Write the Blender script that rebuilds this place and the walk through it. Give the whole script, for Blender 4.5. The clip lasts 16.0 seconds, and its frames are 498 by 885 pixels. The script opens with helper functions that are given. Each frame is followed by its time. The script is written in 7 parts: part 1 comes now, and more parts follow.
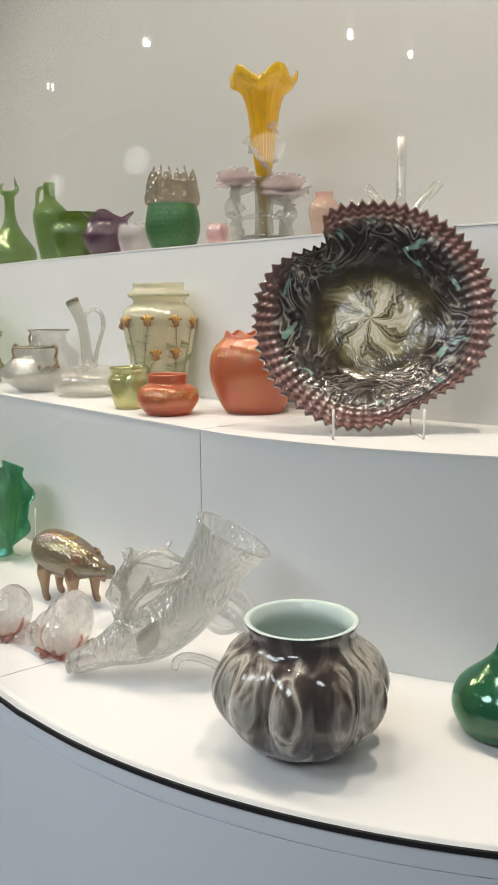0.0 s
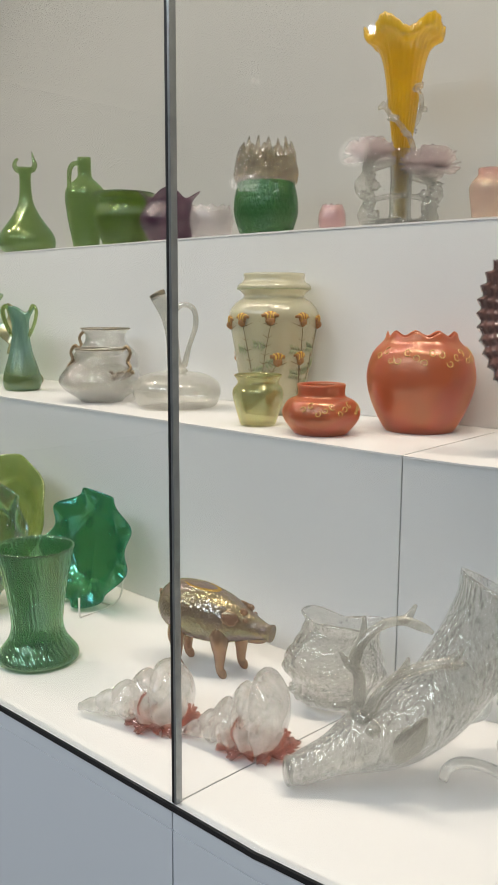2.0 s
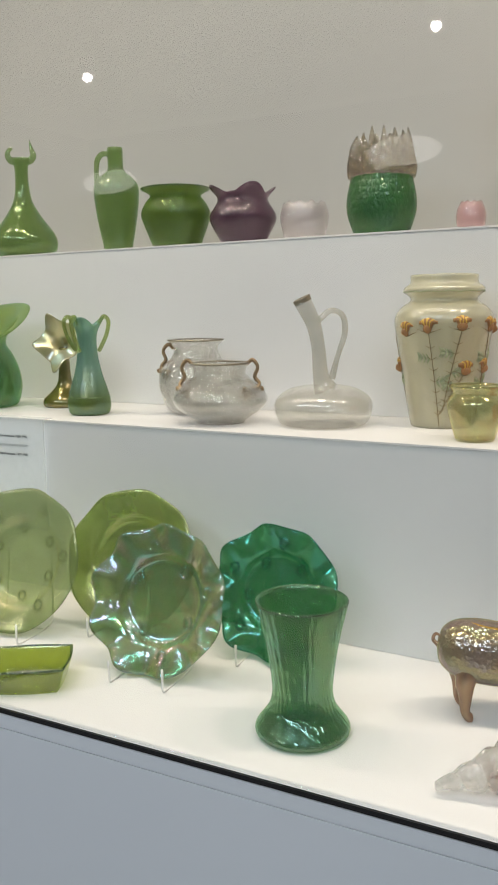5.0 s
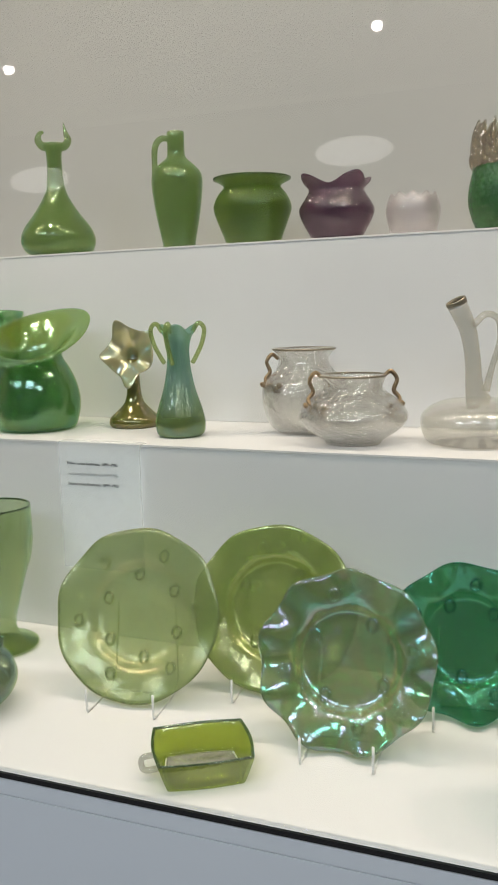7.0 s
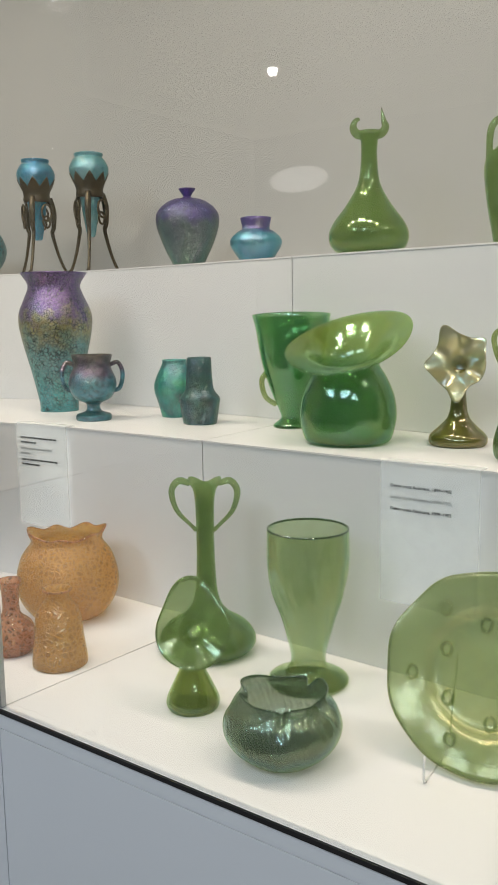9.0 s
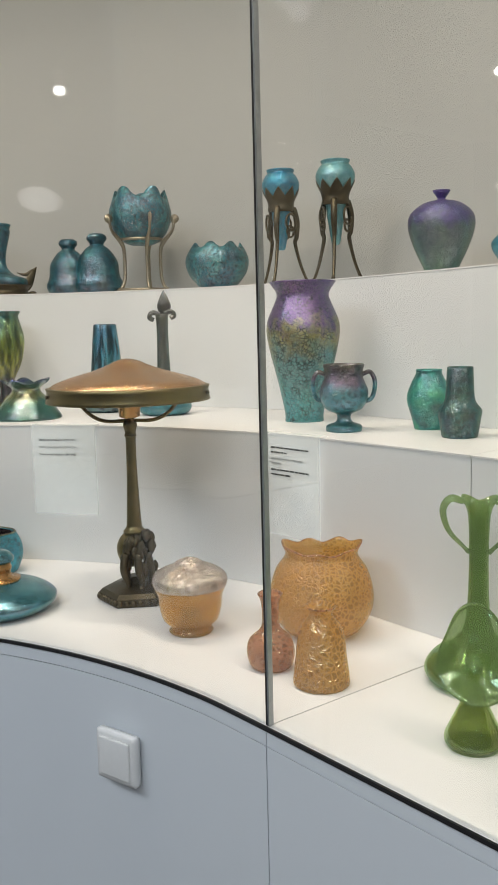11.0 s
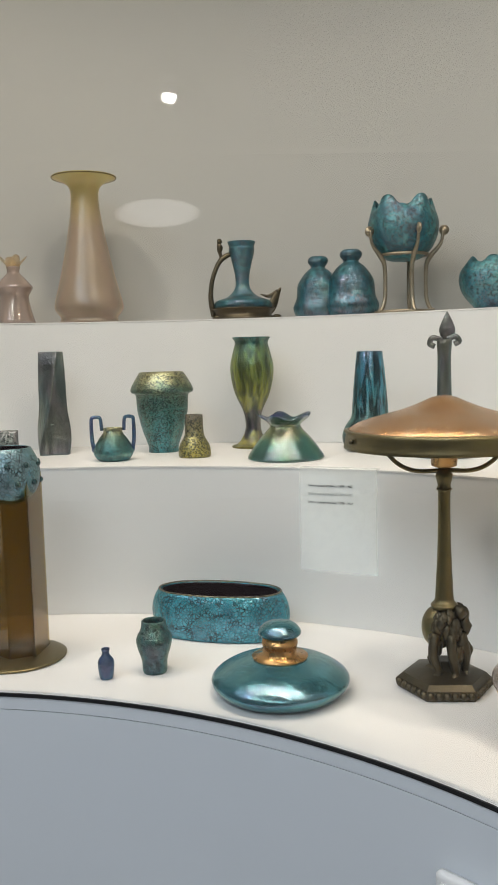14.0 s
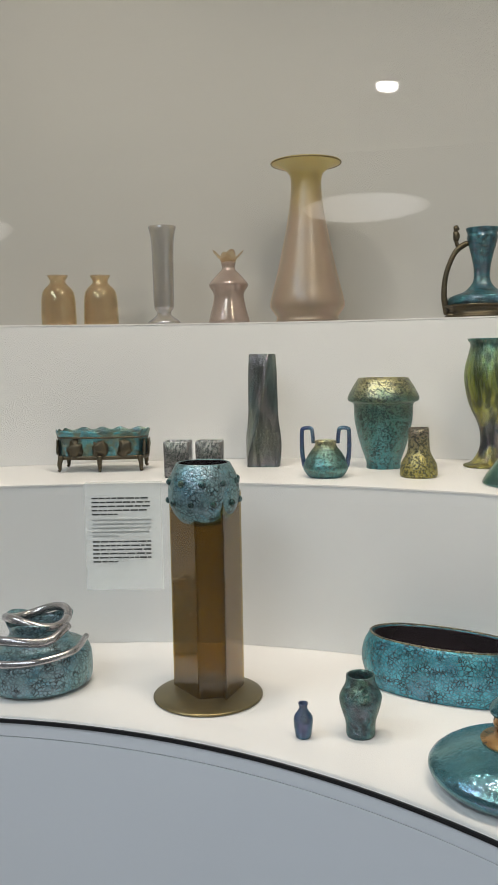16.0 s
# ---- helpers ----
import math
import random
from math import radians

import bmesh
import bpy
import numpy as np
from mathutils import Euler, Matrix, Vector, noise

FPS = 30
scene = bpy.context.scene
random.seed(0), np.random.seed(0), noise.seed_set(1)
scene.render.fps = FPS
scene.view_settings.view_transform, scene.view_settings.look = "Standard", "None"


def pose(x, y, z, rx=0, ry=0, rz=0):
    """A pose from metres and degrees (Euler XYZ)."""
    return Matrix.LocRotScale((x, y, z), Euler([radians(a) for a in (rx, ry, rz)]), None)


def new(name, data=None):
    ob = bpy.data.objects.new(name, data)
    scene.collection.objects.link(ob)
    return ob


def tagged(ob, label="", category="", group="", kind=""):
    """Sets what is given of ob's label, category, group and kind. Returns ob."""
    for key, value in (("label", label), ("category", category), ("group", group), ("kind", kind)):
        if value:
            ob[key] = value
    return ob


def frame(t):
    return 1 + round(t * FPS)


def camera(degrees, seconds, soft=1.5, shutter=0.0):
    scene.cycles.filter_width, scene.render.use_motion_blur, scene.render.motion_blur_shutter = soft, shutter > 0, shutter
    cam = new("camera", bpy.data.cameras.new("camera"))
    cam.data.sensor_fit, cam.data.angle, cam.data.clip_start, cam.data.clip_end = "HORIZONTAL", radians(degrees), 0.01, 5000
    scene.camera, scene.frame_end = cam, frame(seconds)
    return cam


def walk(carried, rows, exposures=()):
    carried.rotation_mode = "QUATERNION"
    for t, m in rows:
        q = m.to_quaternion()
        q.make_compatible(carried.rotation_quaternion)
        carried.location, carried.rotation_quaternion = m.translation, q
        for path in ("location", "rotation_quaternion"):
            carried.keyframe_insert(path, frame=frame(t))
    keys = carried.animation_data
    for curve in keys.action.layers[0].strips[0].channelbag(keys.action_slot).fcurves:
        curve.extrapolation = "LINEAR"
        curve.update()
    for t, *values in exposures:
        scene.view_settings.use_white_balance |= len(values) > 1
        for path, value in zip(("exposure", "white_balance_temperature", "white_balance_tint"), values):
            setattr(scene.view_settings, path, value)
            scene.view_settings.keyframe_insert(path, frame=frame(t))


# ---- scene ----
# ---- camera ----
cam = camera(32.64, 16.0)
PATH = [
    (0.0, 0.0, 0.0, 1.5004, 80.741, 0.498, -42.151), (0.5, -0.0318, 0.0948, 1.4958, 80.91, 0.381, -43.259),
    (1.0, -0.039, 0.2735, 1.4864, 81.064, 0.271, -45.269), (1.5, -0.0525, 0.4161, 1.4843, 80.946, 0.127, -46.792),
    (2.0, -0.0778, 0.4818, 1.491, 80.809, -0.272, -48.061), (2.5, -0.1576, 0.5725, 1.5011, 80.799, 0.41, -51.978),
    (3.0, -0.2617, 0.6556, 1.5074, 80.938, 1.301, -54.46), (3.5, -0.3087, 0.722, 1.5021, 81.025, 0.933, -55.664),
    (4.0, -0.2985, 0.8332, 1.4943, 81.01, 0.719, -56.324), (6.5, -0.2977, 1.403, 1.5036, 81.065, 1.397, -70.541),
    (7.0, -0.2743, 1.4924, 1.5064, 81.092, 1.425, -69.251), (7.5, -0.2376, 1.5711, 1.5138, 81.319, 1.235, -66.126),
    (8.0, -0.2216, 1.6345, 1.5151, 81.179, 0.911, -61.865), (8.5, -0.2133, 1.6785, 1.5137, 81.193, 0.802, -57.633),
    (9.0, -0.2049, 1.7034, 1.5152, 81.362, 0.832, -53.949), (9.5, -0.1973, 1.7488, 1.5066, 81.602, 0.853, -49.99),
    (12.0, -0.2693, 1.9411, 1.5208, 83.258, 1.347, -36.136), (12.5, -0.287, 2.0421, 1.5309, 83.705, 1.246, -34.546),
    (13.0, -0.2974, 2.1067, 1.5292, 83.947, 1.472, -34.334), (13.5, -0.2959, 2.1547, 1.5243, 83.883, 1.501, -34.008),
    (14.0, -0.2771, 2.2191, 1.5303, 84.085, 1.442, -30.29), (14.5, -0.2469, 2.2941, 1.5267, 83.997, 1.195, -26.598),
    (15.0, -0.2118, 2.3472, 1.539, 84.0, 1.341, -23.294), (15.5, -0.1904, 2.3877, 1.539, 84.428, 1.069, -18.237),
    (16.0, -0.1682, 2.4219, 1.5394, 84.343, 1.011, -14.972),
]
walk(cam, [(t, pose(x, y, z, rx, ry, rz)) for t, x, y, z, rx, ry, rz in PATH],
     exposures=[(0.0, 0.18), (0.5, 0.06), (1.0, -0.03), (3.0, 0.0), (6.5, -0.1), (9.5, -0.1), (12.0, -0.02), (14.0, -0.05), (16.0, -0.05)])

# ---- light ----
world = bpy.data.worlds.new("world")
world.use_nodes = True
world.node_tree.nodes["Background"].inputs[0].default_value = (0.6, 0.68, 0.8, 1)
world.node_tree.nodes["Background"].inputs[1].default_value = 0.02
scene.world = world
scene.view_settings.exposure = 0.0
CASE_WATTS, CASE_TINT = 6.9, (1.0, 0.866, 0.715)
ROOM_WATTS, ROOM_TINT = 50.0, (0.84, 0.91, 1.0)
CASE_TOP = 3.0


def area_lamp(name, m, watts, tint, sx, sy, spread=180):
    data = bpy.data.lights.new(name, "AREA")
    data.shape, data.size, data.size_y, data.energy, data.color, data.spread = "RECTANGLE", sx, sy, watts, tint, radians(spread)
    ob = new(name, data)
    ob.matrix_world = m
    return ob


# light rails under the roof of the showcase, close behind the glass
for x, y, a, k in ((0.98, 0.42, -40, 1.45), (0.68, 0.95, -12, 0.95), (0.62, 1.5, 0, 0.66), (0.62, 2.05, 0, 0.6), (0.62, 2.6, 0, 0.74), (0.55, 3.12, 22, 0.9), (0.3, 3.55, 50, 0.88), (-0.15, 3.85, 78, 1.15)):
    area_lamp("case_light", pose(x, y, CASE_TOP - 0.03, 0, 0, a) @ pose(0, 0, 0, 0, -6, 0), CASE_WATTS * k, CASE_TINT, 0.1, 0.2, 150)
# unseen fill lights added over the walkway, giving the plinth its cool light
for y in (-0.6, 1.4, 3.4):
    area_lamp("room_fill_light", pose(-1.9, y, 3.44), ROOM_WATTS, ROOM_TINT, 1.2, 1.2)

# ---- materials ----
Z0, Z1, Z2 = 0.989, 1.305, 1.622


class Nodes:
    """A short way to write node trees."""

    def __init__(self, name):
        self.mat = bpy.data.materials.new(name)
        self.mat.use_nodes = True
        self.t = self.mat.node_tree
        self.t.nodes.clear()

    def __call__(self, kind, ins=None, out=0, operation="", feature="", use_clamp=False):
        n = self.t.nodes.new(kind)
        if operation:
            n.operation = operation
        if feature:
            n.feature = feature
        if use_clamp:
            n.use_clamp = True
        for k, v in (ins or {}).items():
            s = n.inputs[k]
            if isinstance(v, bpy.types.NodeSocket):
                self.t.links.new(v, s)
            else:
                s.default_value = v
        return n.outputs[out]

    def ramp(self, fac, stops):
        n = self.t.nodes.new("ShaderNodeValToRGB")
        e = n.color_ramp.elements
        while len(e) < len(stops):
            e.new(0.5)
        for el, (p, c) in zip(e, stops):
            el.position, el.color = p, (*c, 1)
        self.t.links.new(fac, n.inputs[0])
        return n.outputs[0]

    def coords(self, kind="Object", scale=(1, 1, 1)):
        c = self.t.nodes.new("ShaderNodeTexCoord").outputs[kind]
        return self("ShaderNodeMapping", {"Vector": c, "Scale": scale})

    def noise(self, vec, scale, detail=4, rough=0.55, dist=0.0):
        return self("ShaderNodeTexNoise", {"Vector": vec, "Scale": scale, "Detail": detail, "Roughness": rough, "Distortion": dist})

    def math(self, op, a, b=0.0, clamp=False):
        return self("ShaderNodeMath", {0: a, 1: b}, operation=op, use_clamp=clamp)

    def mix(self, fac, a, b, blend="MIX"):
        n = self.t.nodes.new("ShaderNodeMix")
        n.data_type, n.blend_type = "RGBA", blend
        for k, v in ((0, fac), (6, a), (7, b)):
            if isinstance(v, bpy.types.NodeSocket):
                self.t.links.new(v, n.inputs[k])
            else:
                n.inputs[k].default_value = v if k == 0 else (*v, 1)
        return n.outputs[2]

    def bump(self, h, strength, dist=0.001):
        return self("ShaderNodeBump", {"Height": h, "Strength": strength, "Distance": dist})

    def done(self, shader):
        o = self.t.nodes.new("ShaderNodeOutputMaterial")
        self.t.links.new(shader, o.inputs[0])
        return self.mat


def lacquer(name, colour, rough=0.35, vary=0.03, scale=3.0, grain=0.02):
    n = Nodes(name)
    v = n.coords()
    big = n.noise(v, scale, 5)
    fine = n.noise(v, 260, 2)
    dark = tuple(c * (1 - vary * 2) for c in colour)
    col = n.mix(big, dark, colour)
    r = n.math("ADD", n.math("MULTIPLY", big, 0.12), rough - 0.06)
    return n.done(n("ShaderNodeBsdfPrincipled", {"Base Color": col, "Roughness": r, "Specular IOR Level": 0.4, "Normal": n.bump(fine, grain, 0.0005)}))


def glossy_edge(n, base, power=5.0, amount=1.0):
    """How much a face mirrors: little head on, all at a grazing angle."""
    f = n("ShaderNodeLayerWeight", {"Blend": 0.5}, out=1)
    return n.math("ADD", n.math("MULTIPLY", n.math("POWER", f, power), amount * (1 - base)), base, True)


def pane_glass(name):
    n = Nodes(name)
    tr = n("ShaderNodeBsdfTransparent", {"Color": (0.985, 0.992, 0.988, 1)})
    gl = n("ShaderNodeBsdfGlossy", {"Color": (1, 1, 1, 1), "Roughness": 0.0})
    return n.done(n("ShaderNodeMixShader", {0: glossy_edge(n, 0.035), 1: tr, 2: gl}))


def vessel_glass(name, body, tint, clear, rough=0.12, gloss=0.07, sheen=None, relief="", streak=0.0, two=None):
    """Coloured blown glass: part milky body, part see-through, with a glossy skin that may shimmer in colours."""
    n = Nodes(name)
    v = n.coords()
    cloud = n.noise(v, 22, 4, 0.6, 0.6)
    colour = n.mix(n.math("MULTIPLY", cloud, 1.0), tuple(c * 0.62 for c in body), tuple(min(1, c * 1.2) for c in body))
    if two:
        g = n("ShaderNodeSeparateXYZ", {0: n.coords("Generated")}, out=2)
        colour = n.mix(n("ShaderNodeMapRange", {0: g, 1: two[1], 2: two[2]}), colour, two[0])
    bend = n("ShaderNodeTexNoise", {"Vector": v, "Scale": 50.0, "Detail": 3.0}, out=1)
    wob = n("ShaderNodeVectorMath", {0: bend, 1: (0.014, 0.014, 0.014), 2: v}, operation="MULTIPLY_ADD")
    if relief == "crackle":
        height = n("ShaderNodeMapRange", {0: n("ShaderNodeTexVoronoi", {"Vector": wob, "Scale": 120.0}, feature="DISTANCE_TO_EDGE"), 1: 0.02, 2: 0.24})
    elif relief == "hammer":
        height = n("ShaderNodeTexVoronoi", {"Vector": v, "Scale": 170.0})
    elif relief == "net":
        height = n("ShaderNodeMapRange", {0: n("ShaderNodeTexVoronoi", {"Vector": n("ShaderNodeMapping", {"Vector": wob, "Scale": (1.25, 1.25, 0.85)}), "Scale": 105.0, "Randomness": 0.8}, feature="DISTANCE_TO_EDGE"), 1: 0.02, 2: 0.26})
    elif relief == "swirl":
        height = n("ShaderNodeTexWave", {"Vector": n("ShaderNodeMapping", {"Vector": n.coords("Object", (1, 1, 0.6)), "Rotation": (0.2, 0.45, 0.3)}), "Scale": 50.0, "Distortion": 9.0, "Detail": 2.0, "Detail Scale": 0.5})
    elif relief == "fleck":
        height = n.noise(n.coords("Object", (1.0, 1.0, 0.35)), 190, 2)
    else:
        height = n.noise(v, 45, 3)
    strength = {"crackle": 0.5, "hammer": 0.35, "net": 0.32, "swirl": 0.22, "fleck": 0.8}.get(relief, 0.4)
    nrm = n.bump(height, strength, 0.003)
    if relief in ("crackle", "net", "swirl"):
        low = {"swirl": 0.74, "net": 0.52}.get(relief, 1.5)
        colour = n.mix(height, tuple(min(1.0, c * low) for c in body), colour)
        tint = n.mix(height, tuple(min(1.0, c * (0.5 + low * 0.5)) for c in tint), tint)
    dif = n("ShaderNodeBsdfDiffuse", {"Color": colour, "Normal": nrm})
    tra = n("ShaderNodeBsdfTranslucent", {"Color": colour, "Normal": nrm})
    solid = n("ShaderNodeMixShader", {0: 0.5, 1: dif, 2: tra})
    see = n("ShaderNodeBsdfTransparent", {"Color": tint if isinstance(tint, bpy.types.NodeSocket) else (*tint, 1)})
    how = n.math("ADD", n.math("MULTIPLY", cloud, 0.16), clear - 0.08, True)
    core = n("ShaderNodeMixShader", {0: how, 1: solid, 2: see})
    gcol = (1, 1, 1, 1)
    if sheen:
        f = n("ShaderNodeLayerWeight", {"Blend": 0.5, "Normal": nrm}, out=1)
        film = n.math("FRACT", n.math("ADD", n.math("MULTIPLY", f, 1.6), n.math("MULTIPLY", n.noise(v, 14, 3, 0.5, 0.8), 1.5)))
        gcol = n.ramp(film, [(i / (len(sheen) - 1), c) for i, c in enumerate(sheen)])
    gl = n("ShaderNodeBsdfGlossy", {"Color": gcol, "Roughness": rough, "Normal": nrm})
    return n.done(n("ShaderNodeMixShader", {0: glossy_edge(n, gloss, 4.0, 0.75), 1: core, 2: gl}))


def crystal(name, tint, relief="", milky=0.06, bend=0.5, ior=1.32, marks=0.0):
    """Colourless pressed glass: part bends the light, part lets it straight through."""
    n = Nodes(name)
    v = n.coords()
    if relief == "fleck":
        h = n("ShaderNodeTexVoronoi", {"Vector": n.coords("Object", (1.0, 1.0, 0.4)), "Scale": 190.0})
    elif relief == "crackle":
        h = n("ShaderNodeTexVoronoi", {"Vector": v, "Scale": 110.0}, feature="DISTANCE_TO_EDGE")
    else:
        h = n.noise(v, 60, 3)
    nrm = n.bump(h, 0.9, 0.0025)
    tint = n.mix(n("ShaderNodeMapRange", {0: h, 1: 0.16, 2: 0.30, 3: marks, 4: 0.0}), tint, tuple(c * 0.45 for c in tint))
    cloud = n.noise(v, 30, 3)
    glass = n("ShaderNodeBsdfGlass", {"Color": tint, "Roughness": 0.04, "IOR": ior, "Normal": nrm})
    see = n("ShaderNodeBsdfTransparent", {"Color": tint})
    core = n("ShaderNodeMixShader", {0: bend, 1: see, 2: glass})
    dif = n("ShaderNodeBsdfTranslucent", {"Color": (0.85, 0.85, 0.82, 1)})
    core = n("ShaderNodeMixShader", {0: n.math("MULTIPLY", cloud, milky * 2), 1: core, 2: dif})
    gl = n("ShaderNodeBsdfGlossy", {"Color": (1, 1, 1, 1), "Roughness": 0.06, "Normal": nrm})
    return n.done(n("ShaderNodeMixShader", {0: glossy_edge(n, 0.08, 3.0, 0.6), 1: core, 2: gl}))


def lustre(name, stops, crack=110.0, dark=(0.008, 0.016, 0.016), lines=0.6, rough=0.3, metallic=0.62, along="noise", film=None, pattern="mottle", lump=0.0022):
    """Opaque iridescent glass: metallic colours broken by dark mottling, crackle, specks or streaks."""
    n = Nodes(name)
    v = n.coords()
    if along == "height":
        g = n("ShaderNodeSeparateXYZ", {0: n.coords("Generated")}, out=2)
        fac = n.math("ADD", g, n.math("MULTIPLY", n.math("SUBTRACT", n.noise(v, 35, 4), 0.5), 0.5), True)
    else:
        fac = n("ShaderNodeMapRange", {0: n.noise(v, 26, 4, 0.6, 0.5), 1: 0.25, 2: 0.75})
    col = n.ramp(fac, stops)
    bend = n("ShaderNodeTexNoise", {"Vector": v, "Scale": 70.0, "Detail": 3.0}, out=1)
    wob = n("ShaderNodeVectorMath", {0: bend, 1: (0.012, 0.012, 0.012), 2: v}, operation="MULTIPLY_ADD")
    if pattern == "crackle":
        raw = n("ShaderNodeMapRange", {0: n("ShaderNodeTexVoronoi", {"Vector": wob, "Scale": crack}, feature="DISTANCE_TO_EDGE"), 1: 0.04, 2: 0.23})
        patch = n("ShaderNodeMapRange", {0: n.noise(v, 60, 4), 1: 0.35, 2: 0.62, 3: 0.25, 4: 1.0})
        raw = n.math("SUBTRACT", 1.0, n.math("MULTIPLY", n.math("SUBTRACT", 1.0, raw), patch))
    elif pattern == "speck":
        cell = n("ShaderNodeTexVoronoi", {"Vector": wob, "Scale": crack * 2.4}, out=1)
        raw = n("ShaderNodeMapRange", {0: n.math("ADD", n("ShaderNodeSeparateXYZ", {0: cell}), n.math("MULTIPLY", n.noise(v, 40, 3), 0.7)), 1: 0.72, 2: 0.95})
    elif pattern == "streak":
        raw = n("ShaderNodeMapRange", {0: n.noise(n.coords("Object", (1, 1, 0.16)), crack, 4, 0.6, 0.6), 1: 0.43, 2: 0.56})
    elif pattern == "hammer":
        raw = n("ShaderNodeMapRange", {0: n("ShaderNodeTexVoronoi", {"Vector": wob, "Scale": crack}), 1: 0.75, 2: 0.25})
    else:
        raw = n("ShaderNodeMapRange", {0: n.noise(v, crack, 5, 0.7), 1: 0.41, 2: 0.55})
    keep = n.math("ADD", n.math("MULTIPLY", raw, lines), 1.0 - lines)
    col = n.mix(keep, dark, col)
    f = n("ShaderNodeLayerWeight", {"Blend": 0.5}, out=1)
    spec = n.ramp(n.math("FRACT", n.math("ADD", n.math("MULTIPLY", f, 1.3), n.noise(v, 18, 2))), film or [(0, (0.3, 0.75, 0.9)), (0.4, (0.75, 0.9, 0.6)), (0.7, (0.75, 0.6, 0.9)), (1, (0.3, 0.75, 0.9))])
    nrm = n.bump(n.math("ADD", n.math("MULTIPLY", raw, 0.25), n.noise(v, 140, 3, 0.6)), 1.0, lump)
    base = n("ShaderNodeBsdfPrincipled", {"Base Color": col, "Metallic": metallic, "Roughness": rough, "Normal": nrm})
    gl = n("ShaderNodeBsdfGlossy", {"Color": spec, "Roughness": 0.09, "Normal": nrm})
    return n.done(n("ShaderNodeMixShader", {0: n.math("MULTIPLY", keep, 0.15), 1: base, 2: gl}))


def metal(name, a, b, rough=0.4, scale=60.0):
    n = Nodes(name)
    v = n.coords()
    w = n.noise(v, scale, 5, 0.65)
    r = n.math("ADD", n.math("MULTIPLY", w, 0.25), rough - 0.12)
    return n.done(n("ShaderNodeBsdfPrincipled", {"Base Color": n.mix(w, a, b), "Metallic": 0.85, "Roughness": r, "Normal": n.bump(n.noise(v, 300, 3), 0.2, 0.0008)}))


def plastic(name, colour, rough=0.4):
    n = Nodes(name)
    w = n.noise(n.coords(), 90, 3)
    return n.done(n("ShaderNodeBsdfPrincipled", {"Base Color": n.mix(w, tuple(c * 0.93 for c in colour), colour), "Roughness": rough}))


def lamp_glow(name, colour, strength):
    n = Nodes(name)
    return n.done(n("ShaderNodeEmission", {"Color": (*colour, 1), "Strength": strength}))


def marble(name, stops, scale=16.0, dist=3.5, rough=0.08, stretch=(1, 1, 0.45), rim=None):
    n = Nodes(name)
    v = n.coords("Object", stretch)
    w2 = n.noise(v, scale, 3, 0.5, dist)
    col = n.ramp(n.math("PINGPONG", n.math("ADD", n.math("MULTIPLY", w2, 4.2), n.math("MULTIPLY", n.noise(v, scale * 3, 4), 1.0)), 1.0), stops)
    if rim:
        xyz = n("ShaderNodeVectorMath", {0: n.coords("Object"), 1: rim[3]}, out=1, operation="DISTANCE")
        k = n("ShaderNodeMapRange", {0: n.math("ADD", xyz, n.math("MULTIPLY", w2, 0.012)), 1: rim[1], 2: rim[2]})
        col = n.mix(k, col, rim[0])
    return n.done(n("ShaderNodeBsdfPrincipled", {"Base Color": col, "Roughness": rough, "Coat Weight": 0.25, "Coat Roughness": 0.05, "Normal": n.bump(w2, 0.12, 0.0015)}))


